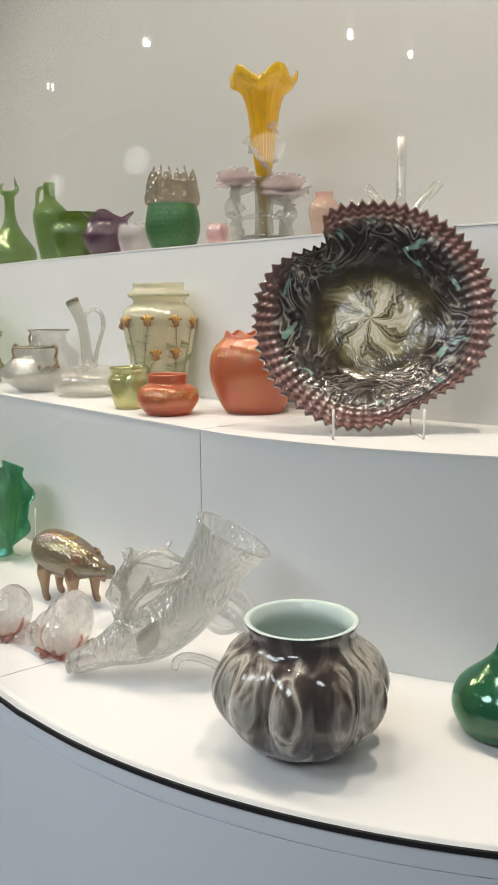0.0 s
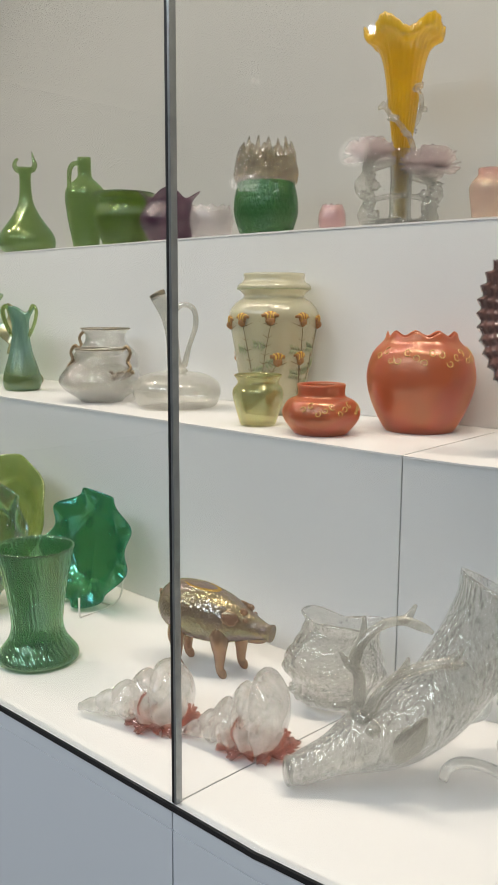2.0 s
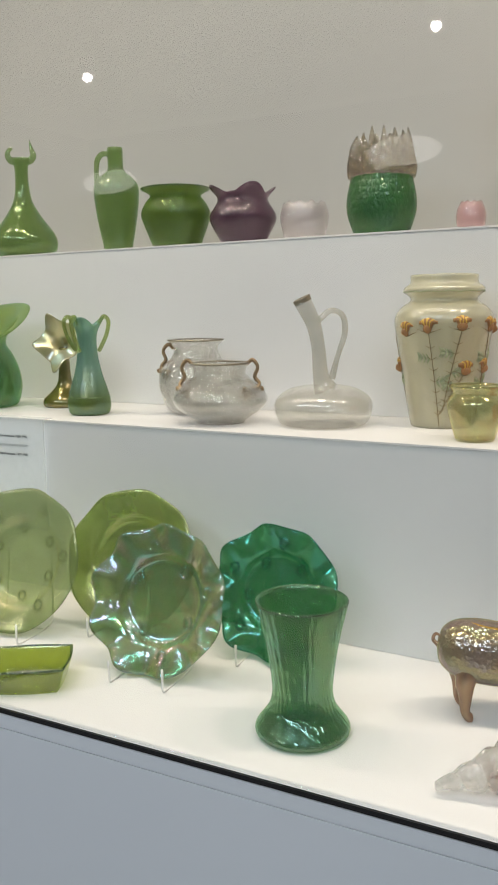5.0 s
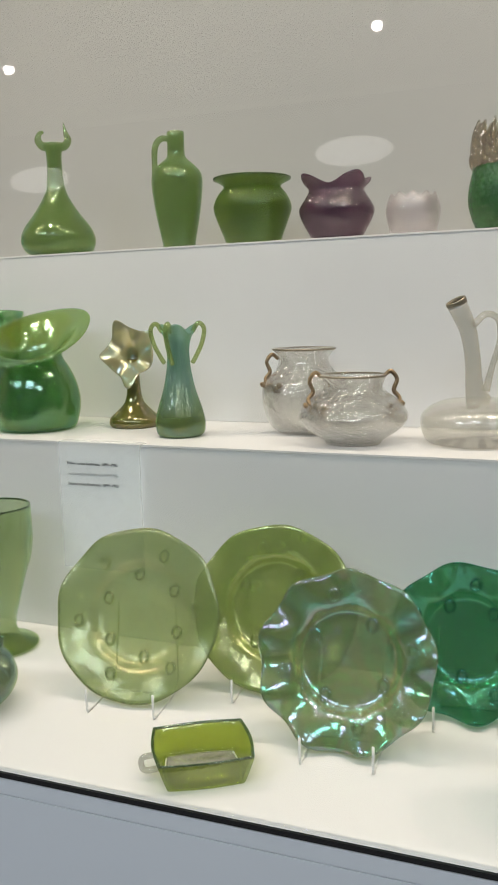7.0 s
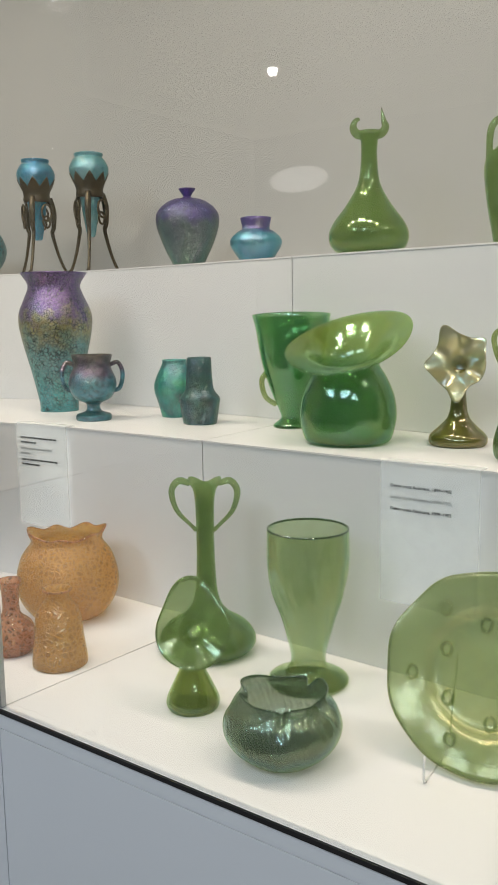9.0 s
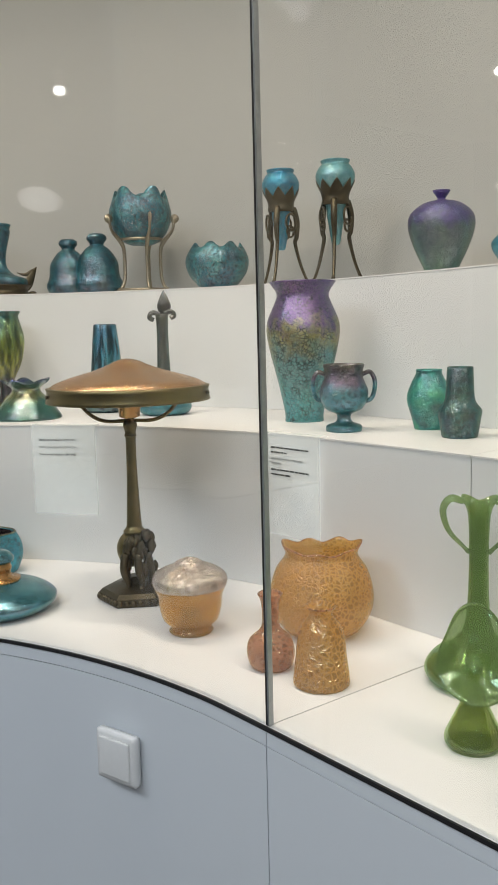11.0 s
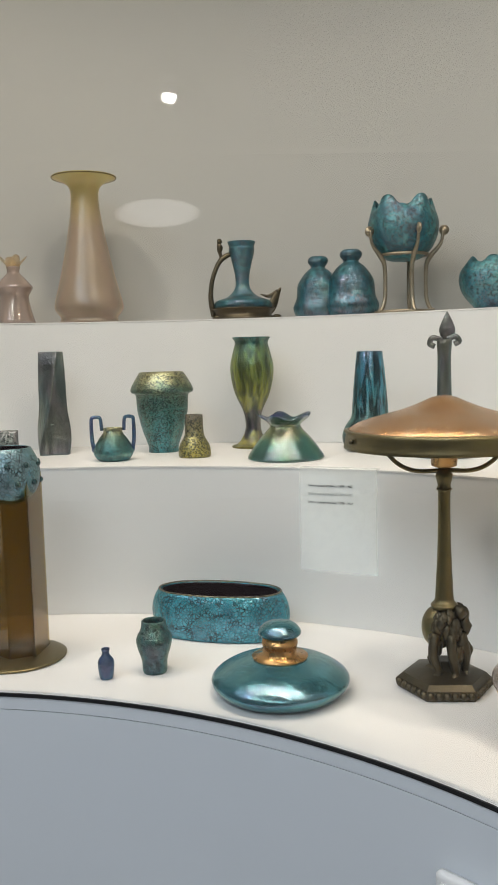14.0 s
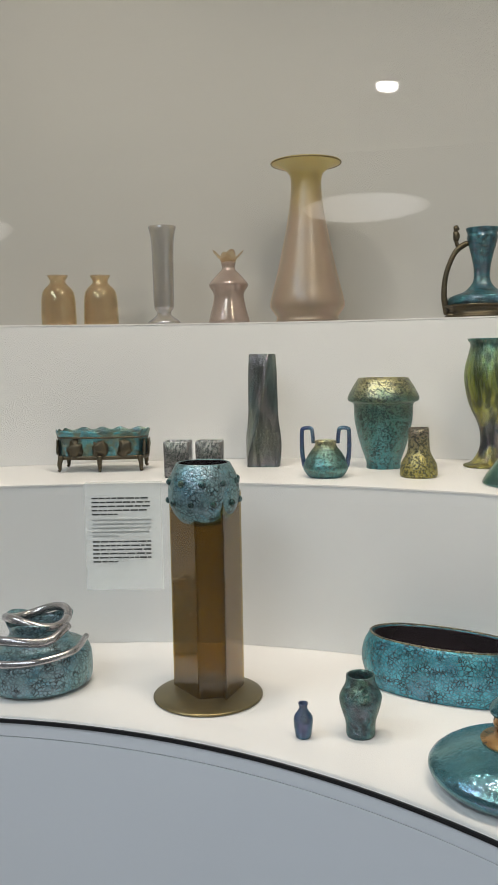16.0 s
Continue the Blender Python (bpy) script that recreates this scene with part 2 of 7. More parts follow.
def swirled_dish(name, centre, rim0, rim1):
    """Marbled glass: fine flowing dark and grey lines, patches of teal, a cream whirl at the centre and a wine-red rim."""
    n = Nodes(name)
    v = n.coords()
    d = n("ShaderNodeVectorMath", {0: v, 1: centre}, operation="SUBTRACT")
    x, z = n("ShaderNodeSeparateXYZ", {0: d}, out=0), n("ShaderNodeSeparateXYZ", {0: d}, out=2)
    far = n("ShaderNodeVectorMath", {0: d}, out=1, operation="LENGTH")
    flow = n.noise(v, 13, 2, 0.5, 1.6)
    lines = n.math("PINGPONG", n.math("ADD", n.math("MULTIPLY", flow, 17.0), n.math("MULTIPLY", n.noise(v, 70, 3), 1.0)), 1.0)
    amount = n("ShaderNodeMapRange", {0: n.noise(v, 20, 3), 1: 0.36, 2: 0.62, 3: 0.5, 4: 1.1})
    col = n.ramp(n.math("MULTIPLY", lines, amount), [(0.3, (0.022, 0.015, 0.013)), (0.6, (0.07, 0.055, 0.046)), (0.85, (0.20, 0.18, 0.155)), (1.0, (0.36, 0.34, 0.30))])
    patch = n("ShaderNodeMapRange", {0: n.noise(v, 34, 2, 0.5, 0.8), 1: 0.645, 2: 0.70})
    outer = n("ShaderNodeMapRange", {0: far, 1: 0.085, 2: 0.105})
    col = n.mix(n.math("MULTIPLY", patch, outer), col, (0.20, 0.32, 0.27))
    turn = n.math("ADD", n.math("MULTIPLY", n.math("ARCTAN2", z, x), 6.0), n.math("ADD", n.math("MULTIPLY", far, -60.0), n.math("MULTIPLY", n.noise(v, 22, 3, 0.5, 1.0), 9.0)))
    arms = n.math("MULTIPLY", n.math("ADD", n.math("SINE", turn), 1.0), 0.5)
    fine = n.math("MULTIPLY", n.math("ADD", n.math("SINE", n.math("MULTIPLY", turn, 5.0)), 1.0), 0.22)
    glow = n("ShaderNodeMapRange", {0: n.math("ADD", far, n.math("MULTIPLY", n.math("SUBTRACT", n.noise(v, 16, 2), 0.5), 0.09)), 1: 0.01, 2: 0.10, 3: 1.2, 4: 0.0})
    star = n.ramp(n.math("MULTIPLY", n.math("ADD", n.math("MULTIPLY", arms, 0.8), fine), glow, True), [(0.06, (0.045, 0.034, 0.014)), (0.28, (0.15, 0.125, 0.05)), (0.55, (0.36, 0.33, 0.20)), (0.9, (0.54, 0.51, 0.39))])
    inside = n("ShaderNodeMapRange", {0: n.math("ADD", far, n.math("MULTIPLY", flow, 0.07)), 1: 0.140, 2: 0.105})
    col = n.mix(inside, col, star)
    edge = n("ShaderNodeMapRange", {0: n.math("ADD", far, n.math("MULTIPLY", flow, 0.012)), 1: rim0, 2: rim1})
    band = n.mix(n.noise(v, 40, 3), (0.05, 0.022, 0.02), (0.24, 0.115, 0.095))
    col = n.mix(edge, col, band)
    return n.done(n("ShaderNodeBsdfPrincipled", {"Base Color": col, "Roughness": 0.2, "Coat Weight": 0.25, "Coat Roughness": 0.04, "Normal": n.bump(n.math("ADD", lines, n.math("MULTIPLY", n.noise(v, 120, 3), 0.7)), 0.22, 0.0015)}))


GREEN_SHEEN = [(0.7, 0.95, 0.75), (0.9, 0.9, 0.55), (0.6, 0.85, 0.95), (0.75, 0.95, 0.7)]
GOLD_SHEEN = [(1.0, 0.8, 0.45), (0.95, 0.75, 0.7), (0.8, 0.9, 0.7), (1.0, 0.85, 0.5)]
WHITE = lacquer("white_lacquer", (0.70, 0.71, 0.705), 0.42, 0.015)
SHELF = lacquer("white_shelf_lacquer", (0.735, 0.73, 0.72), 0.38, 0.015)
WALL = lacquer("matt_grey_white_paint", (0.43, 0.435, 0.415), 0.6, 0.02, 3.0, 0.0)
FASCIA = lacquer("light_grey_lacquer", (0.68, 0.715, 0.74), 0.38, 0.03)
BLACK = plastic("black_rubber", (0.008, 0.008, 0.009), 0.5)
DARKGAP = plastic("dark_joint", (0.05, 0.05, 0.055), 0.8)
STEEL = metal("brushed_glass_edge", (0.24, 0.25, 0.25), (0.46, 0.48, 0.48), 0.35)
PANE = pane_glass("clear_pane_glass")
FLOOR = lacquer("grey_floor", (0.22, 0.21, 0.2), 0.5, 0.2, 1.0)
ROOMWALL = lacquer("room_wall_paint", (0.42, 0.43, 0.45), 0.8, 0.05)
CEIL = lacquer("ceiling_paint", (0.35, 0.35, 0.36), 0.9, 0.05)

# ---- geometry helpers ----


def smooth_line(pts, sub):
    """Points of a smooth curve through pts (any dimension)."""
    p = np.array(pts, float)
    if sub <= 1 or len(p) < 3:
        return p
    q = np.vstack([2 * p[0] - p[1], p, 2 * p[-1] - p[-2]])
    out = []
    for i in range(1, len(q) - 2):
        a, b, c, d = q[i - 1:i + 3]
        for k in range(sub):
            u = k / sub
            out.append(0.5 * (2 * b + (c - a) * u + (2 * a - 5 * b + 4 * c - d) * u * u + (3 * b - a - 3 * c + d) * u ** 3))
    out.append(p[-1])
    return np.array(out)


def finish(bm, name, smooth=True):
    bmesh.ops.recalc_face_normals(bm, faces=bm.faces)
    for f in bm.faces:
        f.smooth = smooth
    me = bpy.data.meshes.new(name)
    bm.to_mesh(me)
    bm.free()
    return me


def part(name, bm, material, parent=None, label="", smooth=True):
    ob = new(name, finish(bm, name, smooth))
    ob.data.materials.append(material)
    if not smooth:
        for f in ob.data.polygons:
            f.use_smooth = True
        ob.data.set_sharp_from_angle(angle=radians(25))
    ob.parent = parent
    return tagged(ob, label)


def rings(bm, rows, closed=True, cap0=True, cap1=True):
    """Joins rows of points, all of one length, into a skin."""
    vs = [[bm.verts.new(p) for p in r] for r in rows]
    n = len(rows[0])
    for a, b in zip(vs, vs[1:]):
        for i in range(n if closed else n - 1):
            j = (i + 1) % n
            bm.faces.new((a[i], a[j], b[j], b[i]))
    if cap0:
        bm.faces.new(vs[0][::-1])
    if cap1:
        bm.faces.new(vs[-1])
    return vs


def lathe(bm, prof, seg=48, th=0.003, warp=None, sub=3, m=None, solid=False, sx=1.0, sy=1.0, ring=False, span=None):
    """Turns a profile of (radius, height), base to rim, into a hollow vessel; warp(angle, r, z, u) bends it."""
    out = smooth_line(prof, sub)
    out[:, 0] = np.maximum(out[:, 0], 0.0008)
    h0, h1 = span or (out[0, 1], out[-1, 1])
    rows = [(r, z) for r, z in out]
    if not solid:
        d = np.gradient(out, axis=0)
        nrm = np.c_[d[:, 1], -d[:, 0]] / (np.linalg.norm(d, axis=1)[:, None] + 1e-9)
        ins = out - nrm * th
        ins[:, 0] = np.maximum(ins[:, 0], 0.0006)
        tip = (out[-1] + ins[-1]) / 2 + d[-1] / (np.linalg.norm(d[-1]) + 1e-9) * th * 0.45
        ins[:, 1] = np.maximum(ins[:, 1], h0 + th * 1.4)
        rows += [tuple(tip)] + [tuple(p) for p in ins[::-1]]
    pts = []
    tall = (h1 - h0) or 1.0
    for r, z in rows:
        row = []
        for i in range(seg):
            a = 2 * math.pi * i / seg
            rr, zz, aa = r, z, a
            if warp:
                got = warp(a, r, z, (z - h0) / tall)
                rr, zz = got[0], got[1]
                aa = got[2] if len(got) > 2 else a
            p = Vector((rr * math.cos(aa) * sx, rr * math.sin(aa) * sy, zz))
            row.append(m @ p if m else p)
        pts.append(row)
    vs = rings(bm, pts, True, not ring, not ring)
    if ring:
        for i in range(seg):
            j = (i + 1) % seg
            bm.faces.new((vs[-1][i], vs[-1][j], vs[0][j], vs[0][i]))
    return bm


def tube(bm, path, radii, seg=10, sub=5, flat=1.0):
    """A round rod along a path; radii: one number or one for each point."""
    if not hasattr(radii, "__len__"):
        radii = [radii] * len(path)
    q = smooth_line([(*p, r) for p, r in zip(path, radii)], sub)
    c = q[:, :3]
    d = np.gradient(c, axis=0)
    side = Vector((0.13, 0.97, 0.21))
    rows = []
    for p, t, r in zip(c, d, q[:, 3]):
        t = Vector(t).normalized()
        b = t.cross(side)
        b = (b if b.length > 1e-3 else t.cross(Vector((1, 0, 0)))).normalized()
        s = b.cross(t)
        side = s
        r = max(r, 0.0004)
        rows.append([Vector(p) + (s * math.cos(k) * flat + b * math.sin(k)) * r for k in (2 * math.pi * i / seg for i in range(seg))])
    rings(bm, rows)
    return bm


def ball(bm, c, rx, ry=None, rz=None, seg=16, lumps=0.0, m=None):
    ry, rz = ry or rx, rz or rx
    rows = []
    for j in range(1, seg // 2 + 3):
        v = math.pi * j / (seg // 2 + 3)
        row = []
        for i in range(seg):
            a = 2 * math.pi * i / seg
            d = Vector((math.sin(v) * math.cos(a), math.sin(v) * math.sin(a), -math.cos(v)))
            k = 1 + lumps * noise.noise(d * 2.5 + Vector(c) * 50)
            p = Vector((d.x * rx * k, d.y * ry * k, d.z * rz * k))
            p = (m @ p if m else p) + Vector(c)
            row.append(p)
        rows.append(row)
    rings(bm, rows)
    return bm


def box(bm, x0, x1, y0, y1, z0, z1, bevel=0.0):
    vs = [bm.verts.new((x, y, z)) for x in (x0, x1) for y in (y0, y1) for z in (z0, z1)]
    fs = [bm.faces.new([vs[i] for i in q]) for q in ((0, 1, 3, 2), (4, 6, 7, 5), (0, 4, 5, 1), (2, 3, 7, 6), (0, 2, 6, 4), (1, 5, 7, 3))]
    if bevel:
        bmesh.ops.bevel(bm, geom=list({e for f in fs for e in f.edges}), offset=bevel, segments=2, affect="EDGES", profile=0.7)
    return bm


def wavy(n, dr=0.0, dz=0.0, start=0.75, phase=0.0, sharp=1.0):
    """A warp that waves the rim n times round."""
    def f(a, r, z, u):
        k = max(0.0, (u - start) / (1 - start)) ** 1.5
        s = math.sin(n * a + phase)
        s = math.copysign(abs(s) ** sharp, s)
        return r + dr * s * k, z + dz * s * k
    return f


def ribbed(n, depth, low=0.0, high=1.0, twist=0.0):
    def f(a, r, z, u):
        k = math.sin(math.pi * min(1, max(0, (u - low) / (high - low))))
        return r * (1 + depth * k * (abs(math.cos((a + twist * u) * n / 2)) - 0.6)), z
    return f


def squared(k, twist=0.0):
    def f(a, r, z, u):
        q = max(abs(math.cos(a)), abs(math.sin(a)))
        return r * (1 - k + k / q), z, a + twist * u
    return f


def bm_new():
    return bmesh.new()


def thing(name, xy, level, rz=0.0, label="", category="", group=""):
    ob = new(name)
    ob.empty_display_size = 0.03
    ob.matrix_world = pose(xy[0], xy[1], level, 0, 0, rz)
    return tagged(ob, label, category, group)


def rim_ring(prof, thick, **kw):
    """A rounded bead along the mouth of a vessel of that profile."""
    (r, z), (h0, h1) = prof[-1], (prof[0][1], prof[-1][1])
    r -= thick * 0.7
    kw = {k: v for k, v in kw.items() if k in ("seg", "warp", "sx", "sy", "m")}
    return lathe(bm_new(), [(r + thick * math.cos(k), z + thick * math.sin(k)) for k in np.linspace(0, 2 * math.pi, 8, endpoint=False)], solid=True, ring=True, sub=1, span=(h0, h1), **kw)


def vase(name, xy, level, prof, mat, label, category="vase", rz=0.0, group="", rim=None, **kw):
    """A vessel of one piece, standing on a shelf."""
    ob = new(name, finish(lathe(bm_new(), prof, **kw), name))
    ob.data.materials.append(mat)
    ob.matrix_world = pose(xy[0], xy[1], level, 0, 0, rz)
    if rim:
        part("rim", rim_ring(prof, 0.0017, **kw), rim, ob)
    return tagged(ob, label, category, group)


# ---- plan of the showcase: front edge, first riser, second riser ----
FRONT = [(1.493 + 1.03 * math.cos(radians(g)), 0.99 + 1.03 * math.sin(radians(g))) for g in range(254, 180, -6)]
FRONT += [(0.463, 0.99), (0.465, 1.4), (0.467, 1.8), (0.469, 2.25), (0.471, 2.68)]
FRONT += [(-0.709 + 1.18 * math.cos(radians(g)), 2.68 + 1.18 * math.sin(radians(g))) for g in range(6, 97, 6)]
RISER = [(1.52, 0.02), (1.282, 0.202), (1.083, 0.403), (0.955, 0.583), (0.878, 0.763), (0.842, 0.922), (0.836, 1.05), (0.853, 1.48), (0.871, 2.061), (0.893, 2.65), (0.894, 2.95), (0.87, 3.144), (0.804, 3.35), (0.733, 3.492), (0.62, 3.65), (0.499, 3.774), (0.366, 3.883), (0.202, 3.98), (0.058, 4.038), (-0.096, 4.077), (-0.247, 4.101), (-0.461, 4.106), (-0.78, 4.08)]
UPPER = [(1.64, 0.14), (1.424, 0.339), (1.241, 0.614), (1.161, 0.889), (1.135, 1.06), (1.124, 1.5), (1.14, 1.901), (1.16, 2.301), (1.196, 2.701), (1.232, 3.0), (1.241, 3.303), (1.171, 3.607), (1.022, 3.881), (0.835, 4.085), (0.63, 4.216), (0.385, 4.325), (0.095, 4.387), (-0.248, 4.409), (-0.497, 4.381), (-0.82, 4.33)]


def run(pts, cuts, n=72):
    """The curve in three stretches, cut where y passes the two joints, each of n evenly spaced points."""
    d = smooth_line(pts, 160)
    i0 = int(np.argmax(d[:, 1] > cuts[0]))
    i1 = int(np.argmax(d[:, 1] > cuts[1]))
    out = []
    for s in (d[:i0 + 1], d[i0:i1 + 1], d[i1:]):
        l = np.r_[0, np.cumsum(np.linalg.norm(np.diff(s, axis=0), axis=1))]
        u = np.linspace(0.0011, l[-1] - 0.0011, n)
        out.append(np.c_[np.interp(u, l, s[:, 0]), np.interp(u, l, s[:, 1])])
    return out


def shifted(c, d):
    """The curve moved d metres into the showcase."""
    g = np.gradient(c, axis=0)
    nrm = np.c_[g[:, 1], -g[:, 0]]
    return c + nrm / np.linalg.norm(nrm, axis=1)[:, None] * d


def slab(bm, a, b, z0, z1):
    """A board between plan curves a and b, from height z0 to z1."""
    rings(bm, [[(p[0], p[1], z0), (q[0], q[1], z0), (q[0], q[1], z1), (p[0], p[1], z1)] for p, q in zip(a, b)])
    return bm


F3, R3, U3 = run(FRONT, (1.067, 2.624)), run(RISER, (1.040, 2.602)), run(UPPER, (1.047, 2.612))
WALL_BACK = 0.27


def setting(name, bm, mat, smooth=False, label="", parent=None):
    return tagged(part(name, bm, mat, parent, "", smooth), label, "", "", "structure")


def empty_setting(name, label):
    return tagged(new(name), label, "", "", "structure")


# showcase: each board of a shelf, riser and plinth is a piece of its own
shelf_low = empty_setting("shelf_lower", "white lacquered lower display shelf in three curved boards")
shelf_mid = empty_setting("shelf_middle", "white lacquered middle display shelf in three curved boards")
shelf_top = empty_setting("shelf_upper", "white lacquered upper display shelf in three curved boards")
riser_low = empty_setting("riser_lower", "white lacquered riser between the lower and middle shelf")
riser_top = empty_setting("riser_upper", "white lacquered riser between the middle and upper shelf")
plinth = empty_setting("plinth", "light grey lacquered curved plinth panels under the showcase")
glazing = empty_setting("window_1", "tall curved glass panes closing the front of the showcase")
for f, r, u in zip(F3, R3, U3):
    part("board", slab(bm_new(), shifted(f, 0.001), shifted(r, 0.02), Z0 - 0.022, Z0), SHELF, shelf_low, "", False)
    part("board", slab(bm_new(), shifted(r, -0.001), shifted(u, 0.02), Z1 - 0.0032, Z1), SHELF, shelf_mid, "", False)
    part("board", slab(bm_new(), shifted(u, -0.001), shifted(u, WALL_BACK + 0.02), Z2 - 0.0032, Z2), SHELF, shelf_top, "", False)
    part("panel", slab(bm_new(), r, shifted(r, 0.014), Z0 + 0.0005, Z1 - 0.0036), WHITE, riser_low, "", False)
    part("panel", slab(bm_new(), u, shifted(u, 0.014), Z1 + 0.0005, Z2 - 0.0036), WHITE, riser_top, "", False)
    part("panel", slab(bm_new(), shifted(f, -0.001), shifted(f, 0.017), Z0 - 0.027, Z0 - 0.0058), FASCIA, plinth, "", False)
    part("panel", slab(bm_new(), shifted(f, -0.001), shifted(f, 0.017), 0.06, Z0 - 0.0285), FASCIA, plinth, "", False)
    part("pane", slab(bm_new(), shifted(f, 0.0015), shifted(f, 0.0095), Z0 + 0.001, CASE_TOP), PANE, glazing, "clear glass pane", False)
full = {k: np.vstack(v) for k, v in (("f", F3), ("r", R3), ("u", U3))}
setting("glazing_channel", slab(bm_new(), shifted(full["f"], -0.003), shifted(full["f"], 0.0005), Z0 - 0.0055, Z0 + 0.0002), BLACK, label="thin black rubber channel along the foot of the glass")
for z0, z1, key, d in ((0.06, Z0 - 0.023, "f", 0.0172), (Z0, Z1 - 0.004, "r", 0.0145), (Z1, Z2 - 0.004, "u", 0.0145)):
    setting("joint_backing", slab(bm_new(), shifted(full[key], d), shifted(full[key], d + 0.004), z0, z1), DARKGAP, label="dark backing behind the panel joints")
setting("plinth_base", slab(bm_new(), shifted(full["f"], 0.04), shifted(full["f"], 0.06), 0, 0.06), DARKGAP, label="dark recessed kick strip under the plinth")
setting("wall_back", slab(bm_new(), shifted(full["u"], WALL_BACK), shifted(full["u"], WALL_BACK + 0.03), Z2 + 0.0005, CASE_TOP), WALL, False, "plain grey-white curved back wall of the showcase")
setting("showcase_roof", slab(bm_new(), shifted(full["f"], -0.002), shifted(full["u"], WALL_BACK + 0.03), CASE_TOP, CASE_TOP + 0.04), WALL, label="white roof board of the showcase")
setting("showcase_header", slab(bm_new(), shifted(full["f"], -0.002), shifted(full["f"], 0.05), CASE_TOP + 0.041, 3.58), FASCIA, label="grey header panel above the showcase glass")
for i, s in ((0, -1), (-1, 1)):
    bm = bm_new()
    a, b = full["f"][i], shifted(full["u"], WALL_BACK + 0.03)[i]
    t = (full["f"][i] - full["f"][i + (1 if i == 0 else -1)])
    t = t / np.linalg.norm(t) * 0.03
    rings(bm, [[(*a, z), (*b, z), (*(b + t), z), (*(a + t), z)] for z in (0, CASE_TOP)])
    setting("showcase_end", bm, WALL, label="plain end panel of the showcase")
# seams between panes: black silicone and the ground edge of the glass
for p, g in ((F3[0][-1], F3[0][-1] - F3[0][-2]), (F3[1][-1], F3[1][-1] - F3[1][-2])):
    ang = math.degrees(math.atan2(g[1], g[0]))
    for name, x0, x1, mat, lab in (("silicone_joint", 0.0002, 0.0036, BLACK, "black silicone joint between two glass panes"), ("glass_edge", -0.0030, 0.0, STEEL, "bright ground edge of a glass pane")):
        ob = setting(name, box(bm_new(), x0, x1, -0.0092, -0.0012, Z0 + 0.001, CASE_TOP - 0.001), mat, label=lab)
        ob.matrix_world = pose(p[0], p[1], 0, 0, 0, ang)

# room around
setting("floor", box(bm_new(), -7.5, 2.6, -4.5, 8.0, -0.1, 0), FLOOR, label="dull grey floor of the gallery")
setting("ceiling", box(bm_new(), -7.5, 2.6, -4.5, 8.0, 3.58, 3.68), CEIL, label="grey gallery ceiling")
for nm, q in (("wall_west", (-7.6, -7.5, -4.5, 8.0)), ("wall_east", (2.6, 2.7, -4.5, 8.0)), ("wall_south", (-7.5, 2.6, -4.6, -4.5)), ("wall_north", (-7.5, 2.6, 8.0, 8.1))):
    setting(nm, box(bm_new(), *q, 0, 3.58), ROOMWALL, label="plain grey gallery wall")
SPOT = lamp_glow("spot_glow", (1.0, 0.97, 0.92), 55.0)
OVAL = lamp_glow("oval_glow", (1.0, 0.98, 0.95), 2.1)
for x, y in ((-4.75, 5.8), (-4.98, 2.9), (-5.08, -0.9), (-5.3, -2.1)):
    sp = thing("ceiling_spotlight", (x, y), 3.44, 0, "small round white ceiling spotlight, lit", "spotlight", "ceiling spotlights")
    part("housing", lathe(bm_new(), [(0.075, 0.012), (0.08, 0.05), (0.06, 0.14)], 24, 0.004), WHITE, sp)
    part("lens", ball(bm_new(), (0, 0, -0.01), 0.038, 0.038, 0.038, 20), SPOT, sp, "glowing lens")
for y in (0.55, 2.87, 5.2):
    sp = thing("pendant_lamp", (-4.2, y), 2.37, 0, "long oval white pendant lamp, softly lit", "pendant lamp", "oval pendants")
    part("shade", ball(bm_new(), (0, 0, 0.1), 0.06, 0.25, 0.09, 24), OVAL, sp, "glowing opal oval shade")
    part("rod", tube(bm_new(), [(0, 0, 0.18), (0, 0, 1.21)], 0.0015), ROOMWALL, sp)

# ---- glass of the vessels ----
def milky_sheet(name, body):
    """Thin plastic sheet: part pale and milky, part clear, with a slight gloss."""
    n = Nodes(name)
    k = n.math("ADD", n.math("MULTIPLY", n.noise(n.coords(), 60, 3), 0.06), body - 0.03)
    dif = n("ShaderNodeBsdfDiffuse", {"Color": (0.92, 0.94, 0.93, 1)})
    tra = n("ShaderNodeBsdfTranslucent", {"Color": (0.92, 0.94, 0.93, 1)})
    see = n("ShaderNodeBsdfTransparent", {"Color": (0.985, 0.99, 0.99, 1)})
    core = n("ShaderNodeMixShader", {0: k, 1: see, 2: n("ShaderNodeMixShader", {0: 0.35, 1: dif, 2: tra})})
    gl = n("ShaderNodeBsdfGlossy", {"Color": (1, 1, 1, 1), "Roughness": 0.06})
    return n.done(n("ShaderNodeMixShader", {0: 0.03, 1: core, 2: gl}))


